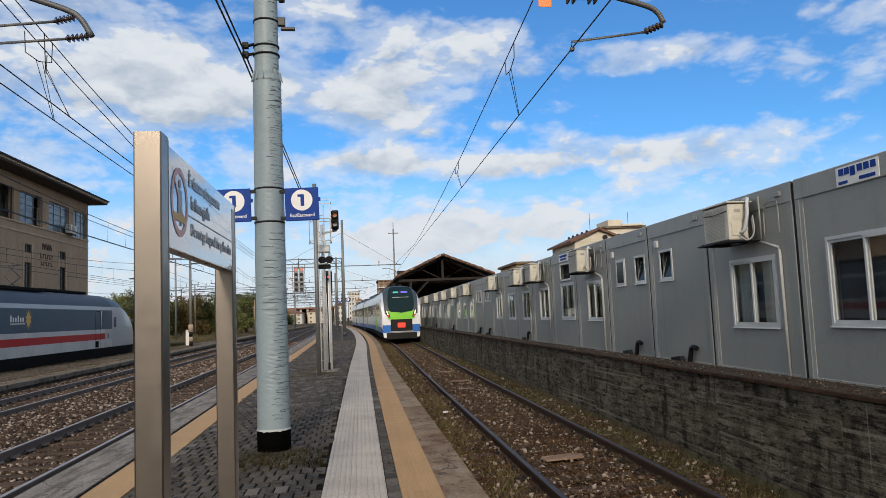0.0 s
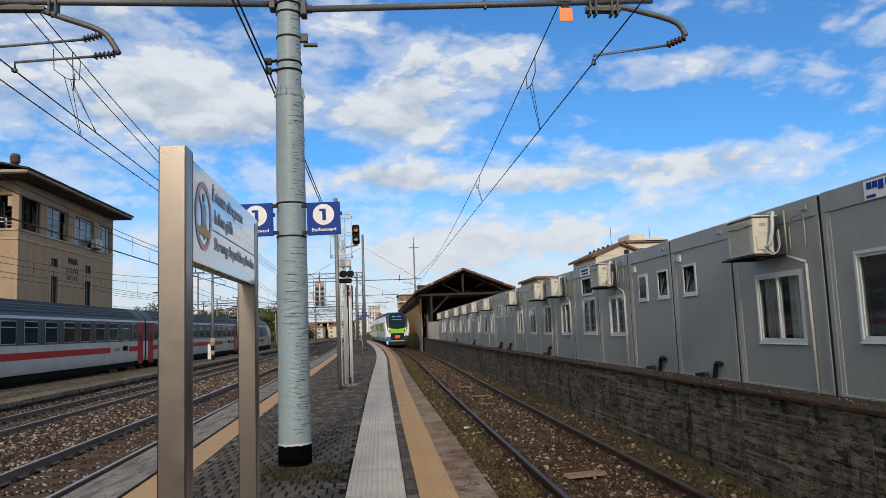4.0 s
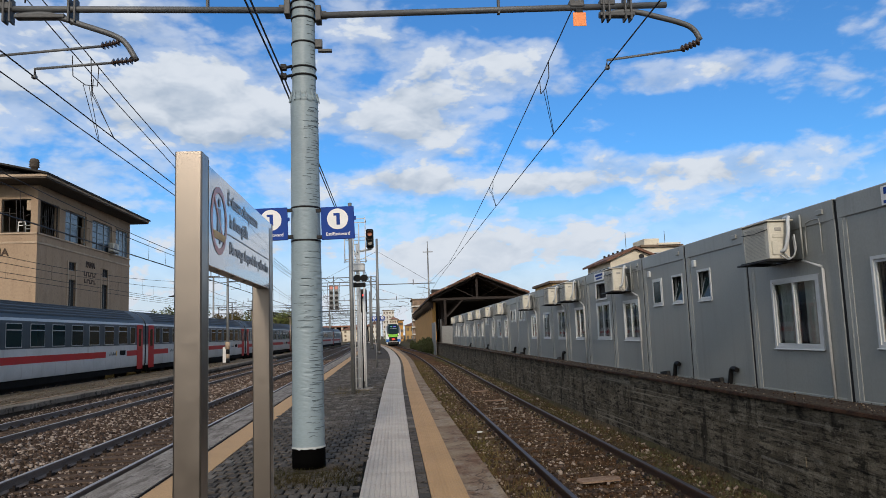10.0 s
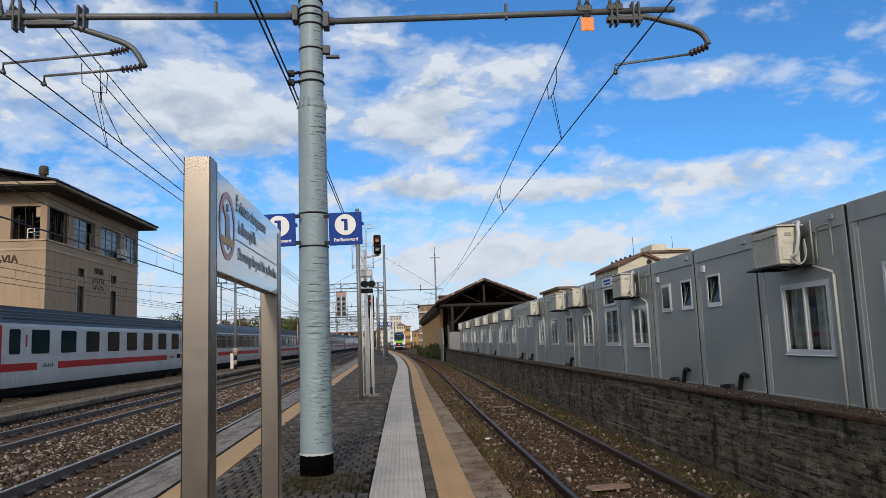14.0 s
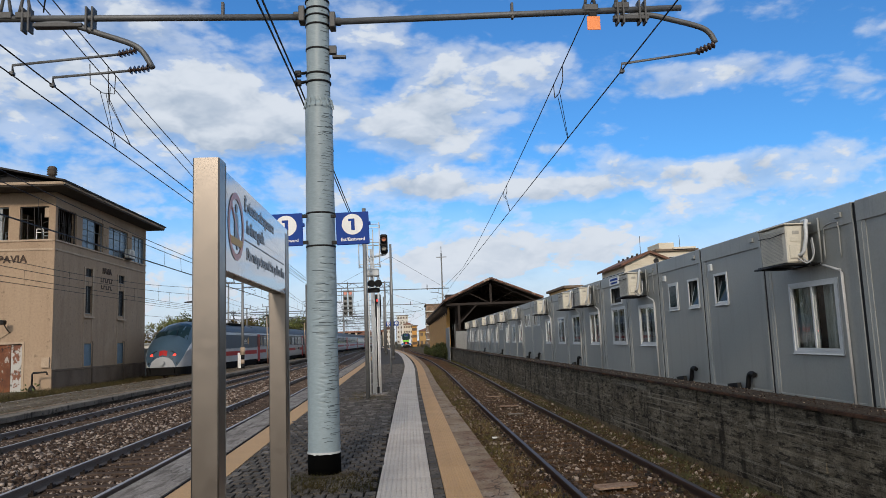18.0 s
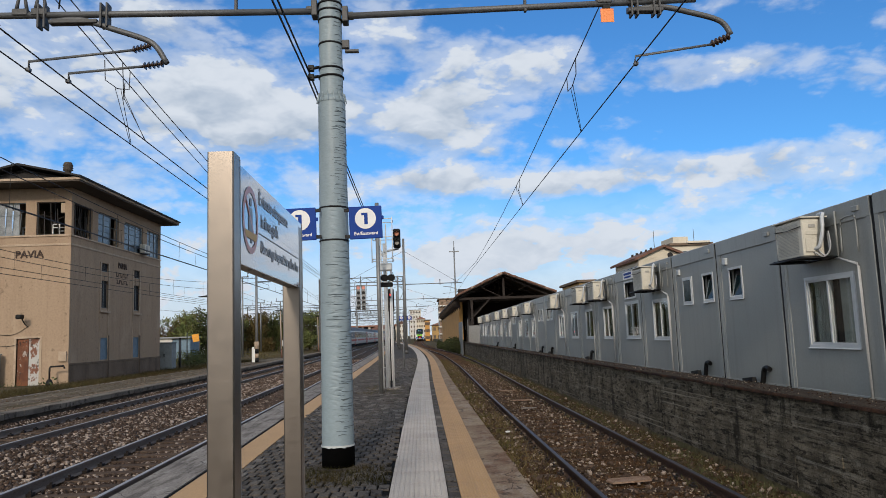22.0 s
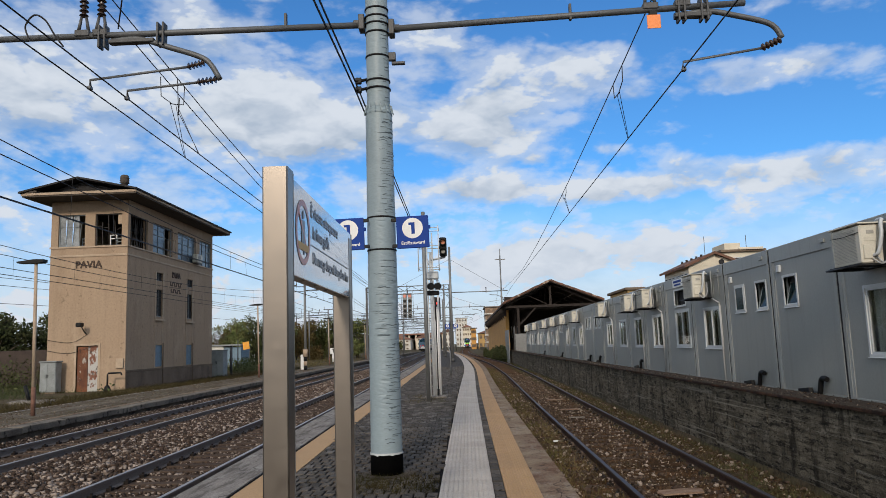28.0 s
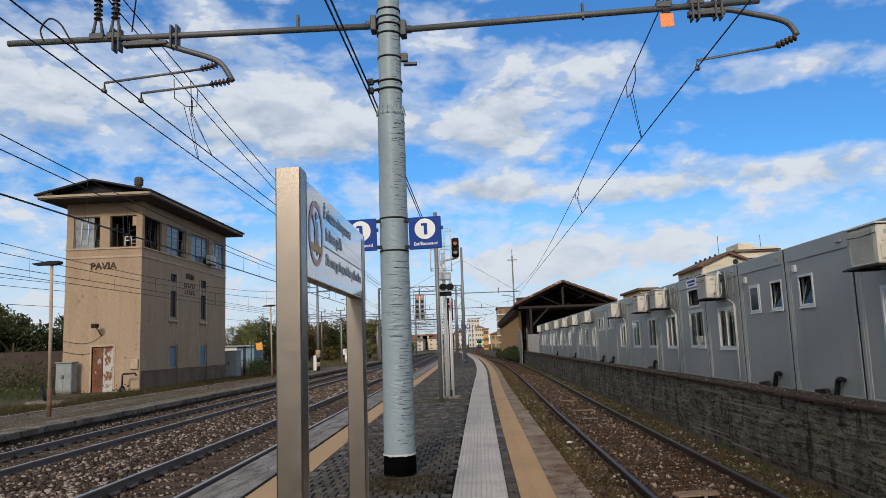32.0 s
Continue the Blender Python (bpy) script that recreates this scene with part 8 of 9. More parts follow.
def sun_mark(parent, x, y, z, s=1.0):
    """The plain emblem on the side: a white bar and a yellow star burst."""
    st = B()
    n = 20
    way = -1 if x > 0 else 1
    c = st.verts.new((x, y - way * 0.75 * s, z))
    ring = [st.verts.new((x, y - way * 0.75 * s + math.cos(6.2832 * k / n) * (0.52 if k % 2 else 0.28) * s, z + math.sin(6.2832 * k / n) * (0.75 if k % 2 else 0.36) * s)) for k in range(n)]
    for k in range(n):
        st.faces.new((c, ring[k], ring[(k + 1) % n]))
    part("emblem_star", st, M["sign_yel"], parent)
    br = B()
    for k in range(6):
        u = y + way * (1.9 - k * 0.36) * s
        box(br, x - 0.002, x + 0.002, u - 0.09 * s, u + 0.09 * s, z - 0.18 * s, z + (0.28 if k % 3 == 0 else 0.14) * s)
    box(br, x - 0.002, x + 0.002, min(y - way * 0.2 * s, y + way * 2.0 * s), max(y - way * 0.2 * s, y + way * 2.0 * s), z - 0.34 * s, z - 0.27 * s)
    part("emblem_lettering", br, M["white"], parent)


def locomotive(label, tail):
    L = 20.4
    t = thing("locomotive", label, "locomotive", "intercity train")

    def top(s):
        return float(np.interp(s, [0, 0.1, 0.3, 0.7, 1.3, 2.0, 2.8, 3.6, 4.6, L], [1.50, 1.74, 2.04, 2.44, 2.90, 3.30, 3.65, 3.84, 3.93, 3.93]))

    def half(s):
        return float(np.interp(s, [0, 0.06, 0.15, 0.3, 0.5, 0.8, 1.2, 2.5, 4.5, L], [0.86, 1.0, 1.11, 1.20, 1.27, 1.33, 1.38, 1.45, 1.49, 1.5]))

    base = [(0.92, 0.28), (0.99, 0.80), (1, 1.15), (1, 1.28), (1, 1.62), (1, 1.85), (1, 2.95), (0.985, 3.15), (0.95, 3.30), (0.78, 3.62), (0.45, 3.84), (0.0, 3.93)]
    sec = []
    for s in [0, 0.06, 0.15, 0.3, 0.5, 0.8, 1.2, 1.7, 2.2, 2.7, 3.2, 3.7, 4.2, 4.7, 5.2, 5.8, 6.4, 7, 9, 11, 13, 15, 17, 19, L]:
        w, tp = half(s), top(s)
        pts = []
        for i, (u, z) in enumerate(base):
            if i < 8:
                pts.append((w * u, min(z, max(0.28, tp - 0.70))))
            else:
                pts.append((w * u, tp - (3.93 - z)))
        sec.append((s, pts))
    part("nose_skirt", loft(sec, 0, 1, 0, 2.2), M["t_under"], t, "black lower nose")
    part("skirt", loft(sec, 0, 1, 2.2), M["t_under"], t, "dark underframe skirt")
    part("lower_nose", loft(sec, 1, 3, 0, 5.2), M["t_silver"], t)
    part("lower_side", loft(sec, 1, 3, 5.2), M["t_white"], t)
    part("red_stripe", loft(sec, 3, 4, 6.4), M["t_red"], t, "red side stripe")
    part("nose_side", loft(sec, 3, 5, 0, 6.4), M["t_silver"], t, "silver nose flank")
    part("mid_white", loft(sec, 4, 5, 6.4), M["t_white"], t)
    part("nose_cheek", loft(sec, 5, 7, 0, 5.2), M["t_silver"], t)
    part("side_panel", loft(sec, 5, 6, 5.2), M["t_grey"], t, "slate grey side panel")
    part("light_band", loft(sec, 6, 7, 5.2), M["t_silver"], t)
    part("hood", loft(sec, 7, 11, 0, 5.2), M["t_grey"], t, "slate grey sloping hood")
    part("roof", loft(sec, 7, 11, 5.2), M["t_roof_dk"], t, "dark roof")
    e = B()
    last = sec[-1][1]
    e.faces.new([e.verts.new((x, -L, z)) for x, z in last] + [e.verts.new((-x, -L, z)) for x, z in last[::-1][1:]])
    part("rear_end", e, M["t_under"], t)
    nose = B()
    fr = sec[0][1]
    nose.faces.new([nose.verts.new((x, 0.01, z)) for x, z in fr[1:]] + [nose.verts.new((-x, 0.01, z)) for x, z in fr[:0:-1][1:]])
    part("nose_cap", nose, M["t_silver"], t, "rounded silver bumper")
    part("nose_foot", box(B(), -0.78, 0.78, -0.3, 0.005, 0.28, 0.80, 0.03), M["t_under"], t)
    part("front_lip", box(B(), -1.0, 1.0, -0.05, 0.05, 0.26, 0.36, 0.03), M["t_under"], t)

    def on_hood(s, x, lift):
        w, tp = half(s), top(s)
        us = [(w * base[i][0], tp - (3.93 - base[i][1])) for i in range(8, 12)][::-1]
        return Vector((x, -s, float(np.interp(abs(x), [u[0] for u in us], [u[1] for u in us])) + lift))

    g = B()
    rows = []
    for s in np.linspace(1.35, 3.3, 8):
        lim = 0.62 + 0.22 * (3.3 - s) / 1.95
        rows.append([g.verts.new(on_hood(s, lim * half(s) * u, 0.015)) for u in np.linspace(-1, 1, 9)])
    for a, b in zip(rows, rows[1:]):
        for k in range(8):
            f = g.faces.new((a[k], a[k + 1], b[k + 1], b[k]))
            f.smooth = True
    ws = part("windscreen", g, M["t_glass"], t, "dark sloping windscreen")
    for x in (-0.45, 0.45):
        part("wiper", tube(B(), [on_hood(1.3, x, 0.03), on_hood(2.1, x * 0.7, 0.04)], 0.018, 5), M["black"], ws)
    for side in (1, -1):
        sw = B()
        sw.faces.new([sw.verts.new(on_hood(s, side * u * half(s), 0.02)) for s, u in ((1.9, 0.93), (3.55, 0.93), (3.3, 0.76), (2.2, 0.84))])
        part("cab_side_window", sw, M["t_glass"], t)
        lamp = B()
        rows = []
        for k in range(5):
            x = 0.45 + 0.5 * k / 4
            rows.append([lamp.verts.new(on_hood(s, x * side, 0.02)) for s in (0.03, 0.24)])
        for a, b in zip(rows, rows[1:]):
            lamp.faces.new((a[0], a[1], b[1], b[0]))
        part("lamp_cluster", lamp, M["black"], t)
        d = B()
        bmesh.ops.create_circle(d, cap_ends=True, segments=12, radius=0.10)
        part("tail_lamp" if tail else "head_lamp", d, M["lamp_red"] if tail else M["white"], t).matrix_basis = Matrix.Translation(on_hood(0.13, 0.74 * side, 0.05)) @ pose(0, 0, 0, -55, 0, 0)
    rd = B()
    rows = [[rd.verts.new(on_hood(s, x, 0.025)) for s in (0.03, 0.2)] for x in np.linspace(-0.26, 0.26, 6)]
    for a, b in zip(rows, rows[1:]):
        rd.faces.new((a[0], a[1], b[1], b[0]))
    part("red_nose_band", rd, M["t_red"], t, "red band between the lamps")
    part("coupler_hatch", tube(B(), [(0, 0.1, 1.10), (0, 0.20, 1.10)], 0.17, 16), M["t_silver"], t)
    part("roof_gear", box(box(B(), -0.5, 0.5, -12.5, -6.5, 3.9, 4.05, 0.04), -0.9, 0.9, -18.5, -13.2, 3.8, 3.98, 0.04), M["t_under"], t)
    pan = B()
    for x in (-0.5, 0.5):
        tube(pan, [(x, -15.2, 4.0), (x, -16.3, 4.45), (x * 0.9, -15.2, 4.95)], 0.03, 6)
        tube(pan, [(x, -15.8, 4.0), (x, -14.7, 4.45), (x * 0.9, -15.8, 4.95)], 0.03, 6)
    tube(pan, [(-0.85, -15.5, 4.97), (0.85, -15.5, 4.97)], 0.035, 6)
    part("pantograph", pan, M["steel_dk"], t, "raised pantograph")
    for side in (1, -1):
        part("cab_door", grid_wall(B(), "y", -7.9, -7.2, 0.85, 2.88, [(-7.88, -7.22, 0.87, 2.86)], side * 1.500 - 0.004, side * 1.500 + 0.004), M["t_under"], t, "thin dark door outline")
        part("cab_vent", box(B(), side * 1.502 - 0.003, side * 1.502 + 0.003, -4.9, -4.5, 1.95, 2.55, 0.002), M["t_roof"], t)
        part("cab_step", box(B(), side * 1.502 - 0.003, side * 1.502 + 0.003, -7.95, -7.45, 0.85, 1.2, 0.002), M["t_under"], t)
        part("door_rail", tube(B(), [(side * 1.53, -7.1, 1.9), (side * 1.53, -7.1, 2.9)], 0.02, 6), M["pvc"], t)
        sun_mark(t, side * 1.506, -16.6, 2.45, 0.62)
    part("side_mark", box(B(), 1.501, 1.504, -6.0, -5.85, 1.35, 1.6), M["t_roof_dk"], t)
    for y in (-4.0, -16.4):
        bogie(t, y)
    part("underbox", box(B(), -1.2, 1.2, -12.5, -7.5, 0.3, 0.85, 0.05), M["t_under"], t)
    return t


def rounded(u0, u1, v0, v1, r):
    """The outline of a rectangle with rounded corners."""
    out = []
    for cu, cv, a0 in ((u1 - r, v1 - r, 0), (u0 + r, v1 - r, 90), (u0 + r, v0 + r, 180), (u1 - r, v0 + r, 270)):
        out += [(cu + r * math.cos(radians(a0 + 30 * k)), cv + r * math.sin(radians(a0 + 30 * k))) for k in range(4)]
    return out


def coach(label, first=False, smooth_roof=False):
    L = 26.3
    t = thing("passenger_coach", label, "coach", "intercity train")
    pts = [(1.36, 0.72), (1.41, 0.85), (1.415, 1.33), (1.415, 1.63), (1.415, 1.93), (1.41, 3.05), (1.39, 3.17), (1.28, 3.42), (0.98, 3.72), (0.55, 3.93), (0, 4.0)]
    sec = [(s, pts) for s in (0.1, L / 2, L - 0.1)]
    upper = "t_white" if first else "t_slate"
    part("lower_side", loft(sec, 0, 2), M["t_white"], t, "white lower side")
    for sd in (1, -1):
        for a, b in ((1.25, 3.0), (5.9, L - 5.9), (L - 4.1, L - 1.25)):
            part("red_stripe", loft([(s, pts) for s in (a, b)], 2, 3, sides=(sd,)), M["t_red"], t, "red stripe")
        for a, b in ((0.1, 1.25), (3.0, 5.9), (L - 5.9, L - 4.1), (L - 1.25, L - 0.1)):
            part("stripe_gap", loft([(s, pts) for s in (a, b)], 2, 3, sides=(sd,)), M["t_white"], t)
    part("mid_side", loft(sec, 3, 4), M["t_white"], t)
    part("window_band", loft(sec, 4, 5), M[upper], t)
    part("light_band", loft(sec, 5, 6), M["t_silver"], t)
    part("roof", loft(sec, 6, 10), M["t_roof"], t, "grey roof")
    if not smooth_roof:
        for x, z in ((1.30, 3.38), (1.20, 3.51), (1.07, 3.64), (0.92, 3.76), (0.72, 3.86)):
            for sd in (1, -1):
                part("roof_rib", box(B(), sd * x - 0.03, sd * x + 0.03, -L + 1.6, -1.6, z - 0.03, z + 0.035), M["t_roof_dk"], t)
    for y in (-0.1, -L + 0.1):
        e = B()
        e.faces.new([e.verts.new((x, y, z)) for x, z in pts] + [e.verts.new((-x, y, z)) for x, z in pts[::-1][1:]])
        part("end_wall", e, M["t_roof_dk"], t)
    part("gangway", box(B(), -0.8, 0.8, -0.1, 0.35, 0.9, 3.3, 0.05), M["black"], t)
    if first:
        wins = [(-4.35 - (L - 8.7) * k / 7, 0.70) for k in range(8)] + [(-2.35, 0.36), (-L + 2.35, 0.36)]
    else:
        wins = [(-3.6 - (L - 7.2) * k / 10, 0.58) for k in range(11)] + [(-2.1, 0.34), (-L + 2.1, 0.34)]
    for side in (1, -1):
        for y, hw in wins:
            w = part("window", prism(B(), rounded(y - hw - 0.035, y + hw + 0.035, 1.985, 2.955, 0.10 if first else 0.05), "x", side * 1.412, side * 1.424), M["t_silver"] if not first else M["t_under"], t)
            part("pane", prism(B(), rounded(y - hw, y + hw, 2.02, 2.92, 0.08 if first else 0.04), "x", side * 1.420, side * 1.430), M["t_glass"], w)
            if not first:
                part("sill", box(B(), side * 1.434 - 0.006, side * 1.434 + 0.006, y - hw - 0.03, y + hw + 0.03, 1.985, 2.02), M["t_silver"], w)
                if hw > 0.5:
                    part("vent_bar", box(B(), side * 1.434 - 0.003, side * 1.434 + 0.003, y - hw, y + hw, 2.66, 2.70), M["t_silver"], w)
        part("notice_plate", box(B(), side * 1.420 - 0.002, side * 1.420 + 0.002, -4.0, -3.2, 1.40, 1.66), M["t_under"], t, "small dark side plate")
        for y in (-0.95, -L + 0.95):
            d = part("door", box(B(), side * 1.424 - 0.008, side * 1.424 + 0.008, y - 0.46, y + 0.46, 0.55, 3.08, 0.006), M["t_red"], t, "red folding door")
            part("door_pane", box(B(), side * 1.436 - 0.004, side * 1.436 + 0.004, y - 0.20, y + 0.20, 1.85, 2.85), M["t_glass"], d)
            part("step", box(B(), side * 1.36 - 0.1, side * 1.36 + 0.06, y - 0.4, y + 0.4, 0.40, 0.46), M["t_under"], d)
        for c, mm in ((-5.0, "t_slate"), (-L + 5.0, "t_slate")):
            mk = B()
            for k in range(6):
                u = c + (k - 2.5) * 0.16
                box(mk, side * 1.4205 - 0.001, side * 1.4205 + 0.001, u - 0.05, u + 0.05, 1.42, 1.52 + 0.06 * (k % 2))
            part("mark_lettering", mk, M[mm], t)
        part("emblem_dot", box(B(), side * 1.421 - 0.001, side * 1.421 + 0.001, -4.55, -4.40, 1.40, 1.66), M["sign_yel"], t)
        if first:
            text("1", 0.62, M["t_red"], t, pose(side * 1.424, -3.2, 2.48, 90, 0, 90 if side > 0 else -90), "class_number", 0.002, 0.03)
            text("1", 0.62, M["t_red"], t, pose(side * 1.424, -L + 3.2, 2.48, 90, 0, 90 if side > 0 else -90), "class_number", 0.002, 0.03)
    for y in (-3.6, -L + 3.6):
        bogie(t, y)
    part("underbox", box(box(B(), -1.15, 1.15, -11, -7, 0.35, 0.9, 0.05), -1.15, 1.15, -19, -13.5, 0.4, 0.9, 0.05), M["t_under"], t)
    # underframe as solid black boxes that also fill in the shadow below the coach
    part("solebar", box(B(), -1.30, 1.30, -L + 0.4, -0.4, 0.42, 0.78), M["t_under"], t)
    part("underframe_box", box(B(), -1.18, 1.18, -L + 6.2, -6.2, 0.12, 0.5, 0.04), M["t_under"], t)
    return t


def emu_car(label, nose):
    """A commuter car; its rear end faces -y at y = 0 and it runs to +y."""
    L = 18.5
    t = thing("commuter_train_car", label, "commuter train", "commuter train")

    def shape(s):
        if not nose:
            return 1.48, 4.22
        return float(np.interp(s, [0, 0.1, 0.3, 0.7, 1.4, 2.4, 4, L], [1.40, 1.44, 1.47, 1.48, 1.48, 1.48, 1.48, 1.48])), float(np.interp(s, [0, 0.05, 0.2, 0.55, 0.95, 1.3, 1.75, 2.4, L], [2.3, 2.6, 3.0, 3.5, 3.85, 4.05, 4.18, 4.22, 4.22]))

    base = [(0.93, 0.35), (0.98, 0.7), (1, 1.12), (1, 1.3), (1, 2.05), (1, 2.95), (0.97, 3.2), (0.86, 3.6), (0.6, 3.9), (0.25, 4.03), (0, 4.05)]
    ss = [0, 0.08, 0.2, 0.4, 0.7, 1.0, 1.4, 2.0, 3, 4, 8, 12, 16, L] if nose else [0.2, 2, 6, 10, 14, L - 0.2]
    sec = []
    for s in ss:
        w, tp = shape(s)
        k = tp / 4.05
        sec.append((-s, [(w * u, z if z < 1.2 else min(z * (0.35 + 0.65 * k) if z < 3 else z * k, tp)) for u, z in base]))
    lo = lambda a, b: loft(sec, a, b, -1e9, 1e9)
    part("skirt", lo(0, 1), M["t_under"], t)
    part("blue_band", lo(1, 2), M["c_blue"], t, "blue lower band")
    part("white_side", lo(2, 4), M["c_white"], t)
    part("window_band", lo(4, 5), M["t_grey"] if not nose else M["c_white"], t)
    part("green_panel", loft([(q, pts) for q, pts in sec if -q > 3.5], 2, 3, -1e9, 1e9), M["c_green"], t, "green side panel") if len(sec) > 6 else None
    part("upper_side", lo(5, 7), M["c_white"], t)
    part("roof", lo(7, 10), M["t_roof"], t, "grey roof")
    for side in (1, -1):
        for k in range(7):
            y = 4.0 + k * 2.0
            part("window", box(B(), side * 1.484 - 0.006, side * 1.484 + 0.006, y - 0.85, y + 0.85, 1.95, 2.95, 0.004), M["t_glass"], t)
        part("door", box(B(), side * 1.484 - 0.01, side * 1.484 + 0.01, 9.3, 10.7, 0.8, 3.0, 0.006), M["c_green"], t, "bright green door")
    part("roof_box", box(box(B(), -0.9, 0.9, 4, 8, 4.0, 4.25, 0.05), -0.9, 0.9, 11, 15.5, 4.0, 4.25, 0.05), M["t_roof_dk"], t)
    for y in (3.0, L - 3.0):
        bogie(t, y)
    e = B()
    y = sec[-1][0] * -1
    e.faces.new([e.verts.new((x, y, z)) for x, z in sec[-1][1]] + [e.verts.new((-x, y, z)) for x, z in sec[-1][1][::-1][1:]])
    part("end_wall", e, M["t_roof_dk"], t)
    a = sec[0]
    e = B()
    e.faces.new([e.verts.new((x, -a[0] - 0.003, z)) for x, z in a[1]] + [e.verts.new((-x, -a[0] - 0.003, z)) for x, z in a[1][::-1][1:]])
    part("front_plate", e, M["c_white"] if nose else M["t_roof_dk"], t)
    if nose:
        def on_face(x, z, out=0.02):
            """A point just before the curved nose, by its height."""
            y = float(np.interp(z, [0, 2.3, 2.6, 3.0, 3.5, 3.85, 4.05, 4.2], [0, 0, 0.05, 0.20, 0.55, 0.95, 1.30, 1.75]))
            return Vector((x, y - out, z))

        def sheet(name, rows, material, parent, label=""):
            """A skin over rows of (x, z) points on the nose."""
            g = B()
            vs = [[g.verts.new(on_face(x, z, o)) for x, z, o in r] for r in rows]
            for p, q in zip(vs, vs[1:]):
                for k in range(len(p) - 1):
                    g.faces.new((p[k], p[k + 1], q[k + 1], q[k])).smooth = True
            return part(name, g, M[material], parent, label)

        def across(z, lim, o, dip=0.0):
            return [(lim * u, z - dip * (1 - abs(u)), o) for u in np.linspace(-1, 1, 11)]

        ws = sheet("windscreen", [across(z, lim, 0.05, dip) for z, lim, dip in ((2.24, 0.80, 0.10), (2.4, 0.90, 0.05), (2.6, 0.95, 0), (2.9, 0.97, 0), (3.2, 0.96, 0), (3.5, 0.93, 0), (3.8, 0.87, 0), (4.0, 0.78, 0), (4.1, 0.62, 0))], "t_glass", t, "large black rounded windscreen")
        sheet("display", [across(z, 0.62, 0.065) for z in (3.58, 3.76)], "screen_dark", ws)
        for a, b, mm in ((-0.52, -0.16, "led_green"), (0.06, 0.52, "led_blue")):
            sheet("display_text", [[(a + (b - a) * k / 3, z, 0.075) for k in range(4)] for z in (3.61, 3.73)], mm, ws, "glowing destination display")
        part("grab_bar", tube(B(), [on_face(x, 3.28, 0.09) for x in (-0.62, -0.3, 0, 0.3, 0.62)], 0.02, 5), M["pvc"], ws)
        sheet("green_mask", [[(x, zt, 0.045) for x, zt, zb in V] if top_row else [(x, zb, 0.045) for x, zt, zb in V] for V in [((-0.98, 2.34, 1.70), (-0.72, 2.26, 1.67), (-0.36, 2.18, 1.66), (0, 2.12, 1.66), (0.36, 2.18, 1.66), (0.72, 2.26, 1.67), (0.98, 2.34, 1.70))] for top_row in (True, False)], "c_green", t, "green V-shaped nose band")
        part("coupler_bay", box(B(), -0.80, 0.80, -0.07, 0.05, 0.74, 1.66, 0.03), M["black"], t, "black coupler bay")
        # the cover is no lamp; its glow is added to brighten the red
        part("coupler_cover", box(B(), -0.30, 0.30, -0.16, -0.07, 1.04, 1.42, 0.06), M["red_cover_lamp"], t, "red coupler cover with an added glow")
        for side in (1, -1):
            sheet("blue_corner", [[(side * x, z, 0.035) for x in (0.80, 1.0, 1.2, 1.38)] for z in (0.72, 1.26)], "c_blue", t, "blue corner panel")
            lp = sheet("lamp_cluster", [[(side * 1.16, 2.40, 0.06), (side * 0.98, 2.36, 0.06)], [(side * 1.10, 2.02, 0.06), (side * 0.84, 1.98, 0.06)], [(side * 0.94, 1.82, 0.06), (side * 0.80, 1.80, 0.06)]], "black", t)
            sheet("lamp", [[(side * 1.10, 2.33, 0.075), (side * 1.02, 2.31, 0.075)], [(side * 1.03, 2.02, 0.075), (side * 0.93, 2.0, 0.075)]], "lamp_white", lp, "white lamp strip")
            sheet("tail_lamp", [[(side * 1.01, 1.99, 0.075), (side * 0.93, 1.98, 0.075)], [(side * 0.93, 1.86, 0.075), (side * 0.87, 1.86, 0.075)]], "red_cover_lamp", lp, "red tail lamp")
            part("side_mirror_pillar", box(B(), side * 1.43 - 0.03, side * 1.43 + 0.03, 1.15, 1.85, 2.1, 3.15, 0.02), M["t_glass"], t, "dark cab side window")
        part("plough", box(B(), -1.15, 1.15, -0.02, 0.25, 0.20, 0.72, 0.05), M["black"], t)
        part("sill_line", box(B(), -0.84, 0.84, -0.10, -0.06, 0.74, 0.80, 0.01), M["pvc"], t)
    return t


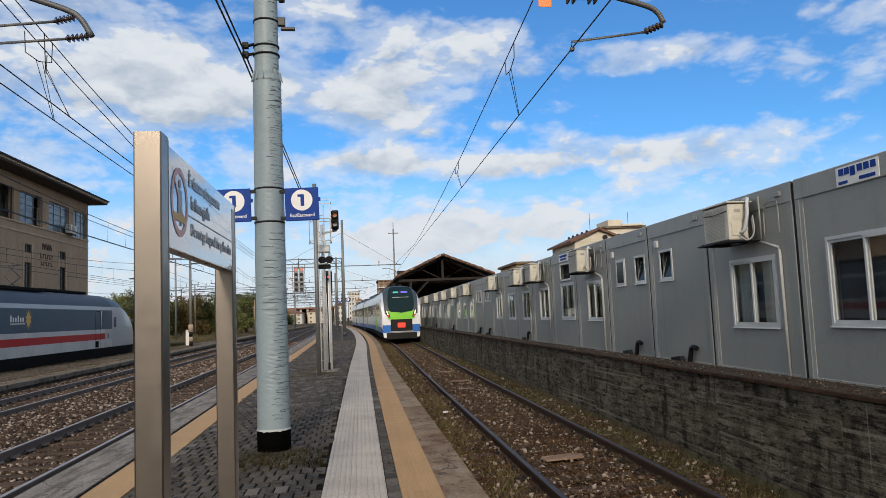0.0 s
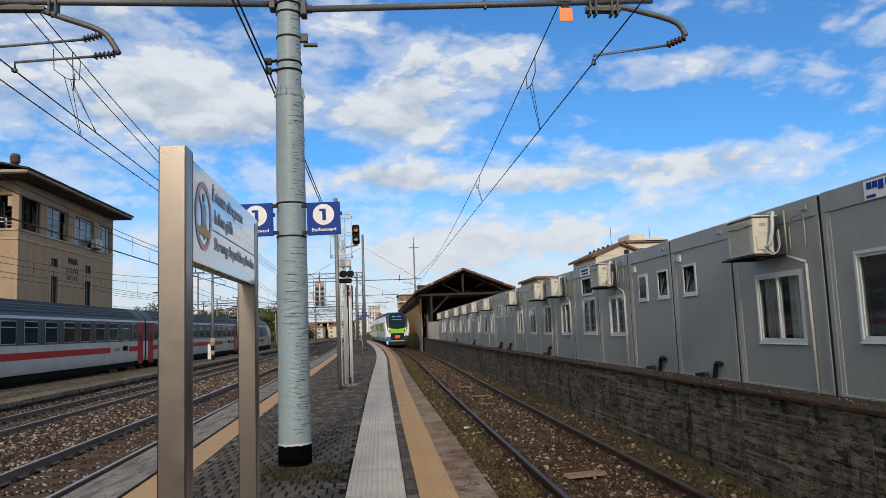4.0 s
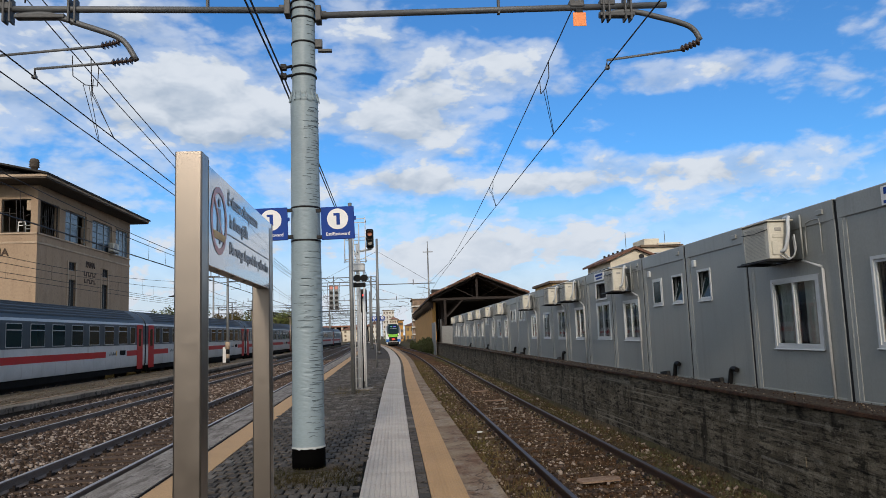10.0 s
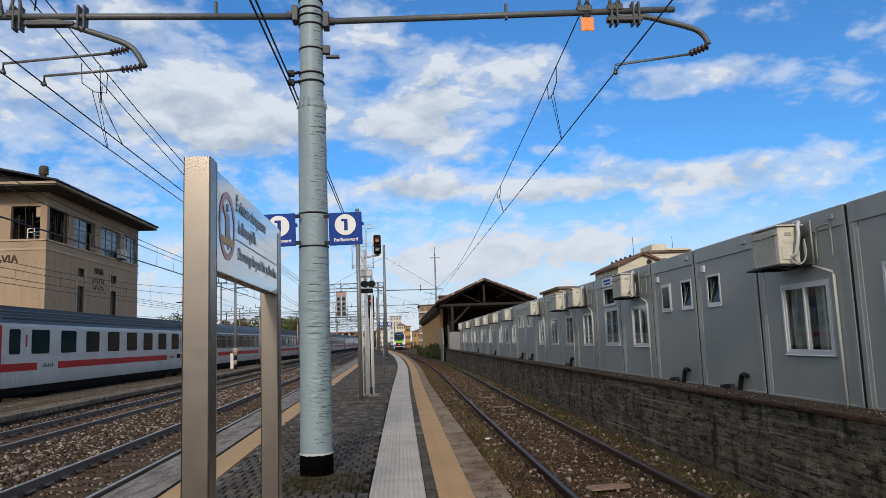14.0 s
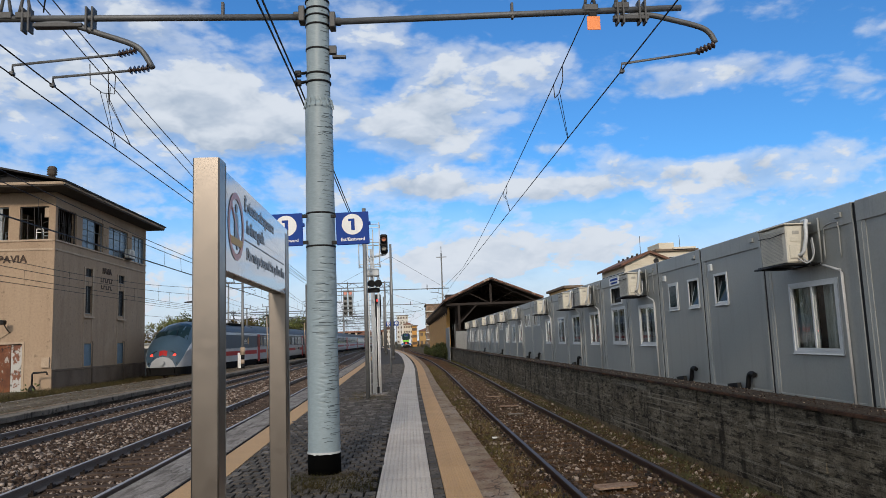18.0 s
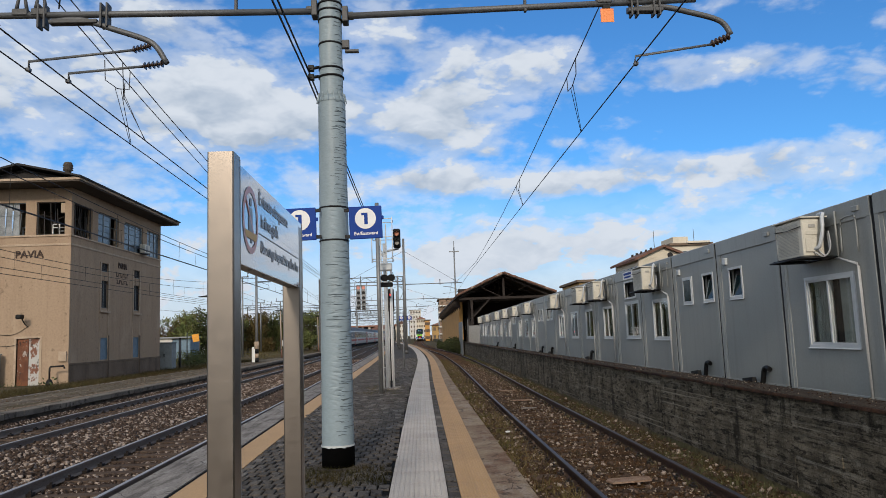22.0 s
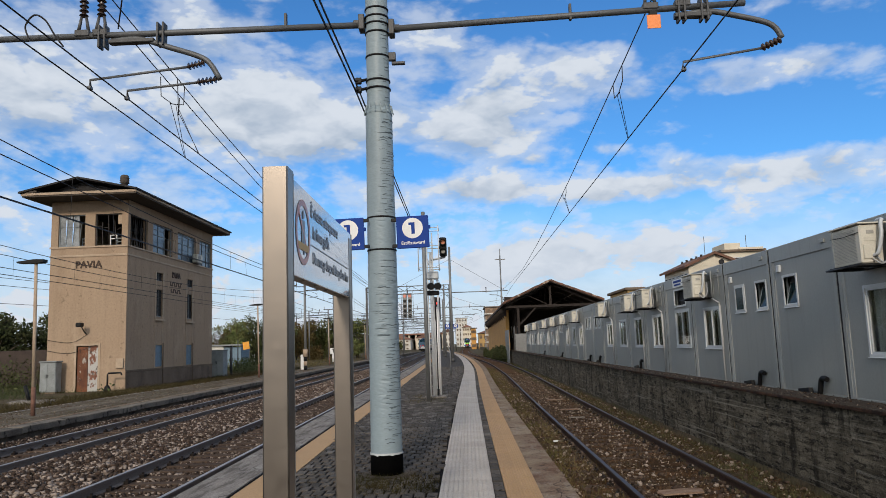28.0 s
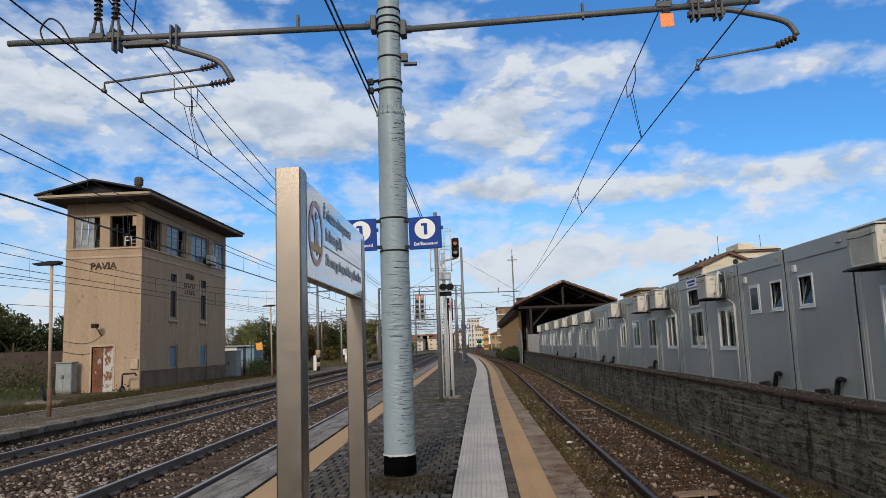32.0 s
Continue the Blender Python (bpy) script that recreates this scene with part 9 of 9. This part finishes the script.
INTERCITY = [(locomotive("streamlined slate grey locomotive leading the train", False), 20.3, False)]
grey_coach = coach("slate grey and white coach with a red stripe and red doors")
plain_coach = coach("slate grey and white coach with a smooth roof and red doors", False, True)
first_coach = coach("white first class coach with large windows and a red stripe", True)
order = [grey_coach, copy_thing(grey_coach, pose(0, 0, 0)), copy_thing(grey_coach, pose(0, 0, 0)), copy_thing(grey_coach, pose(0, 0, 0)), copy_thing(grey_coach, pose(0, 0, 0)), plain_coach, first_coach, copy_thing(plain_coach, pose(0, 0, 0))]
INTERCITY += [(c, 26.4, False) for c in order]
INTERCITY += [(locomotive("streamlined slate grey locomotive at the rear with lit tail lamps", True), 20.6, True)]
emu_tail = emu_car("white green and blue commuter train's rear cab car", True)
emu_mid = emu_car("white green and blue commuter train's middle car", False)
EMU = [emu_tail, emu_mid] + [copy_thing(emu_mid, pose(0, 0, 0)) for _ in range(2)]


def motions():
    """The intercity train leaves past the tower; the commuter train draws away along the sunken track."""
    times = [k * 1.0 for k in range(33)]

    def on_track(f, y_front, y_back):
        a, b = Vector((f(y_front), y_front, 0)), Vector((f(y_back), y_back, 0))
        d = (a - b).normalized()
        return a, math.degrees(math.atan2(-d.x, d.y))

    run = spline([(0, 50.6), (3, 83.0), (6, 117.6), (9, 156.6), (13, 215.2), (17, 283.7), (20, 335.2), (24, 403), (32, 547)])
    back = 0.0
    for car, length, turned in INTERCITY:
        rows = []
        for t in times:
            nose = run(t) - back
            p, a = on_track(track_three, nose - 3.5, nose - length + 3.5)
            d = Vector((-math.sin(radians(a)), math.cos(radians(a)), 0))
            at = p + d * 3.5
            if turned:
                at = at - d * (length - 0.2)
                rows.append((t, pose(at.x, at.y, RAIL_Z, 0, 0, a + 180)))
            else:
                rows.append((t, pose(at.x, at.y, RAIL_Z, 0, 0, a)))
        walk(car, rows)
        back += length
    for k, car in enumerate(EMU):
        rows = []
        for t in times:
            y = 53.4 + 8.4 * t + 0.045 * t * t + k * 18.6
            b, a = on_track(track_right, y + 15.5, y + 3.0)
            rows.append((t, pose(track_right(y + 3.0) + math.sin(radians(a)) * 3.0, y, RAIL_Z, 0, 0, a)))
        walk(car, rows)


motions()
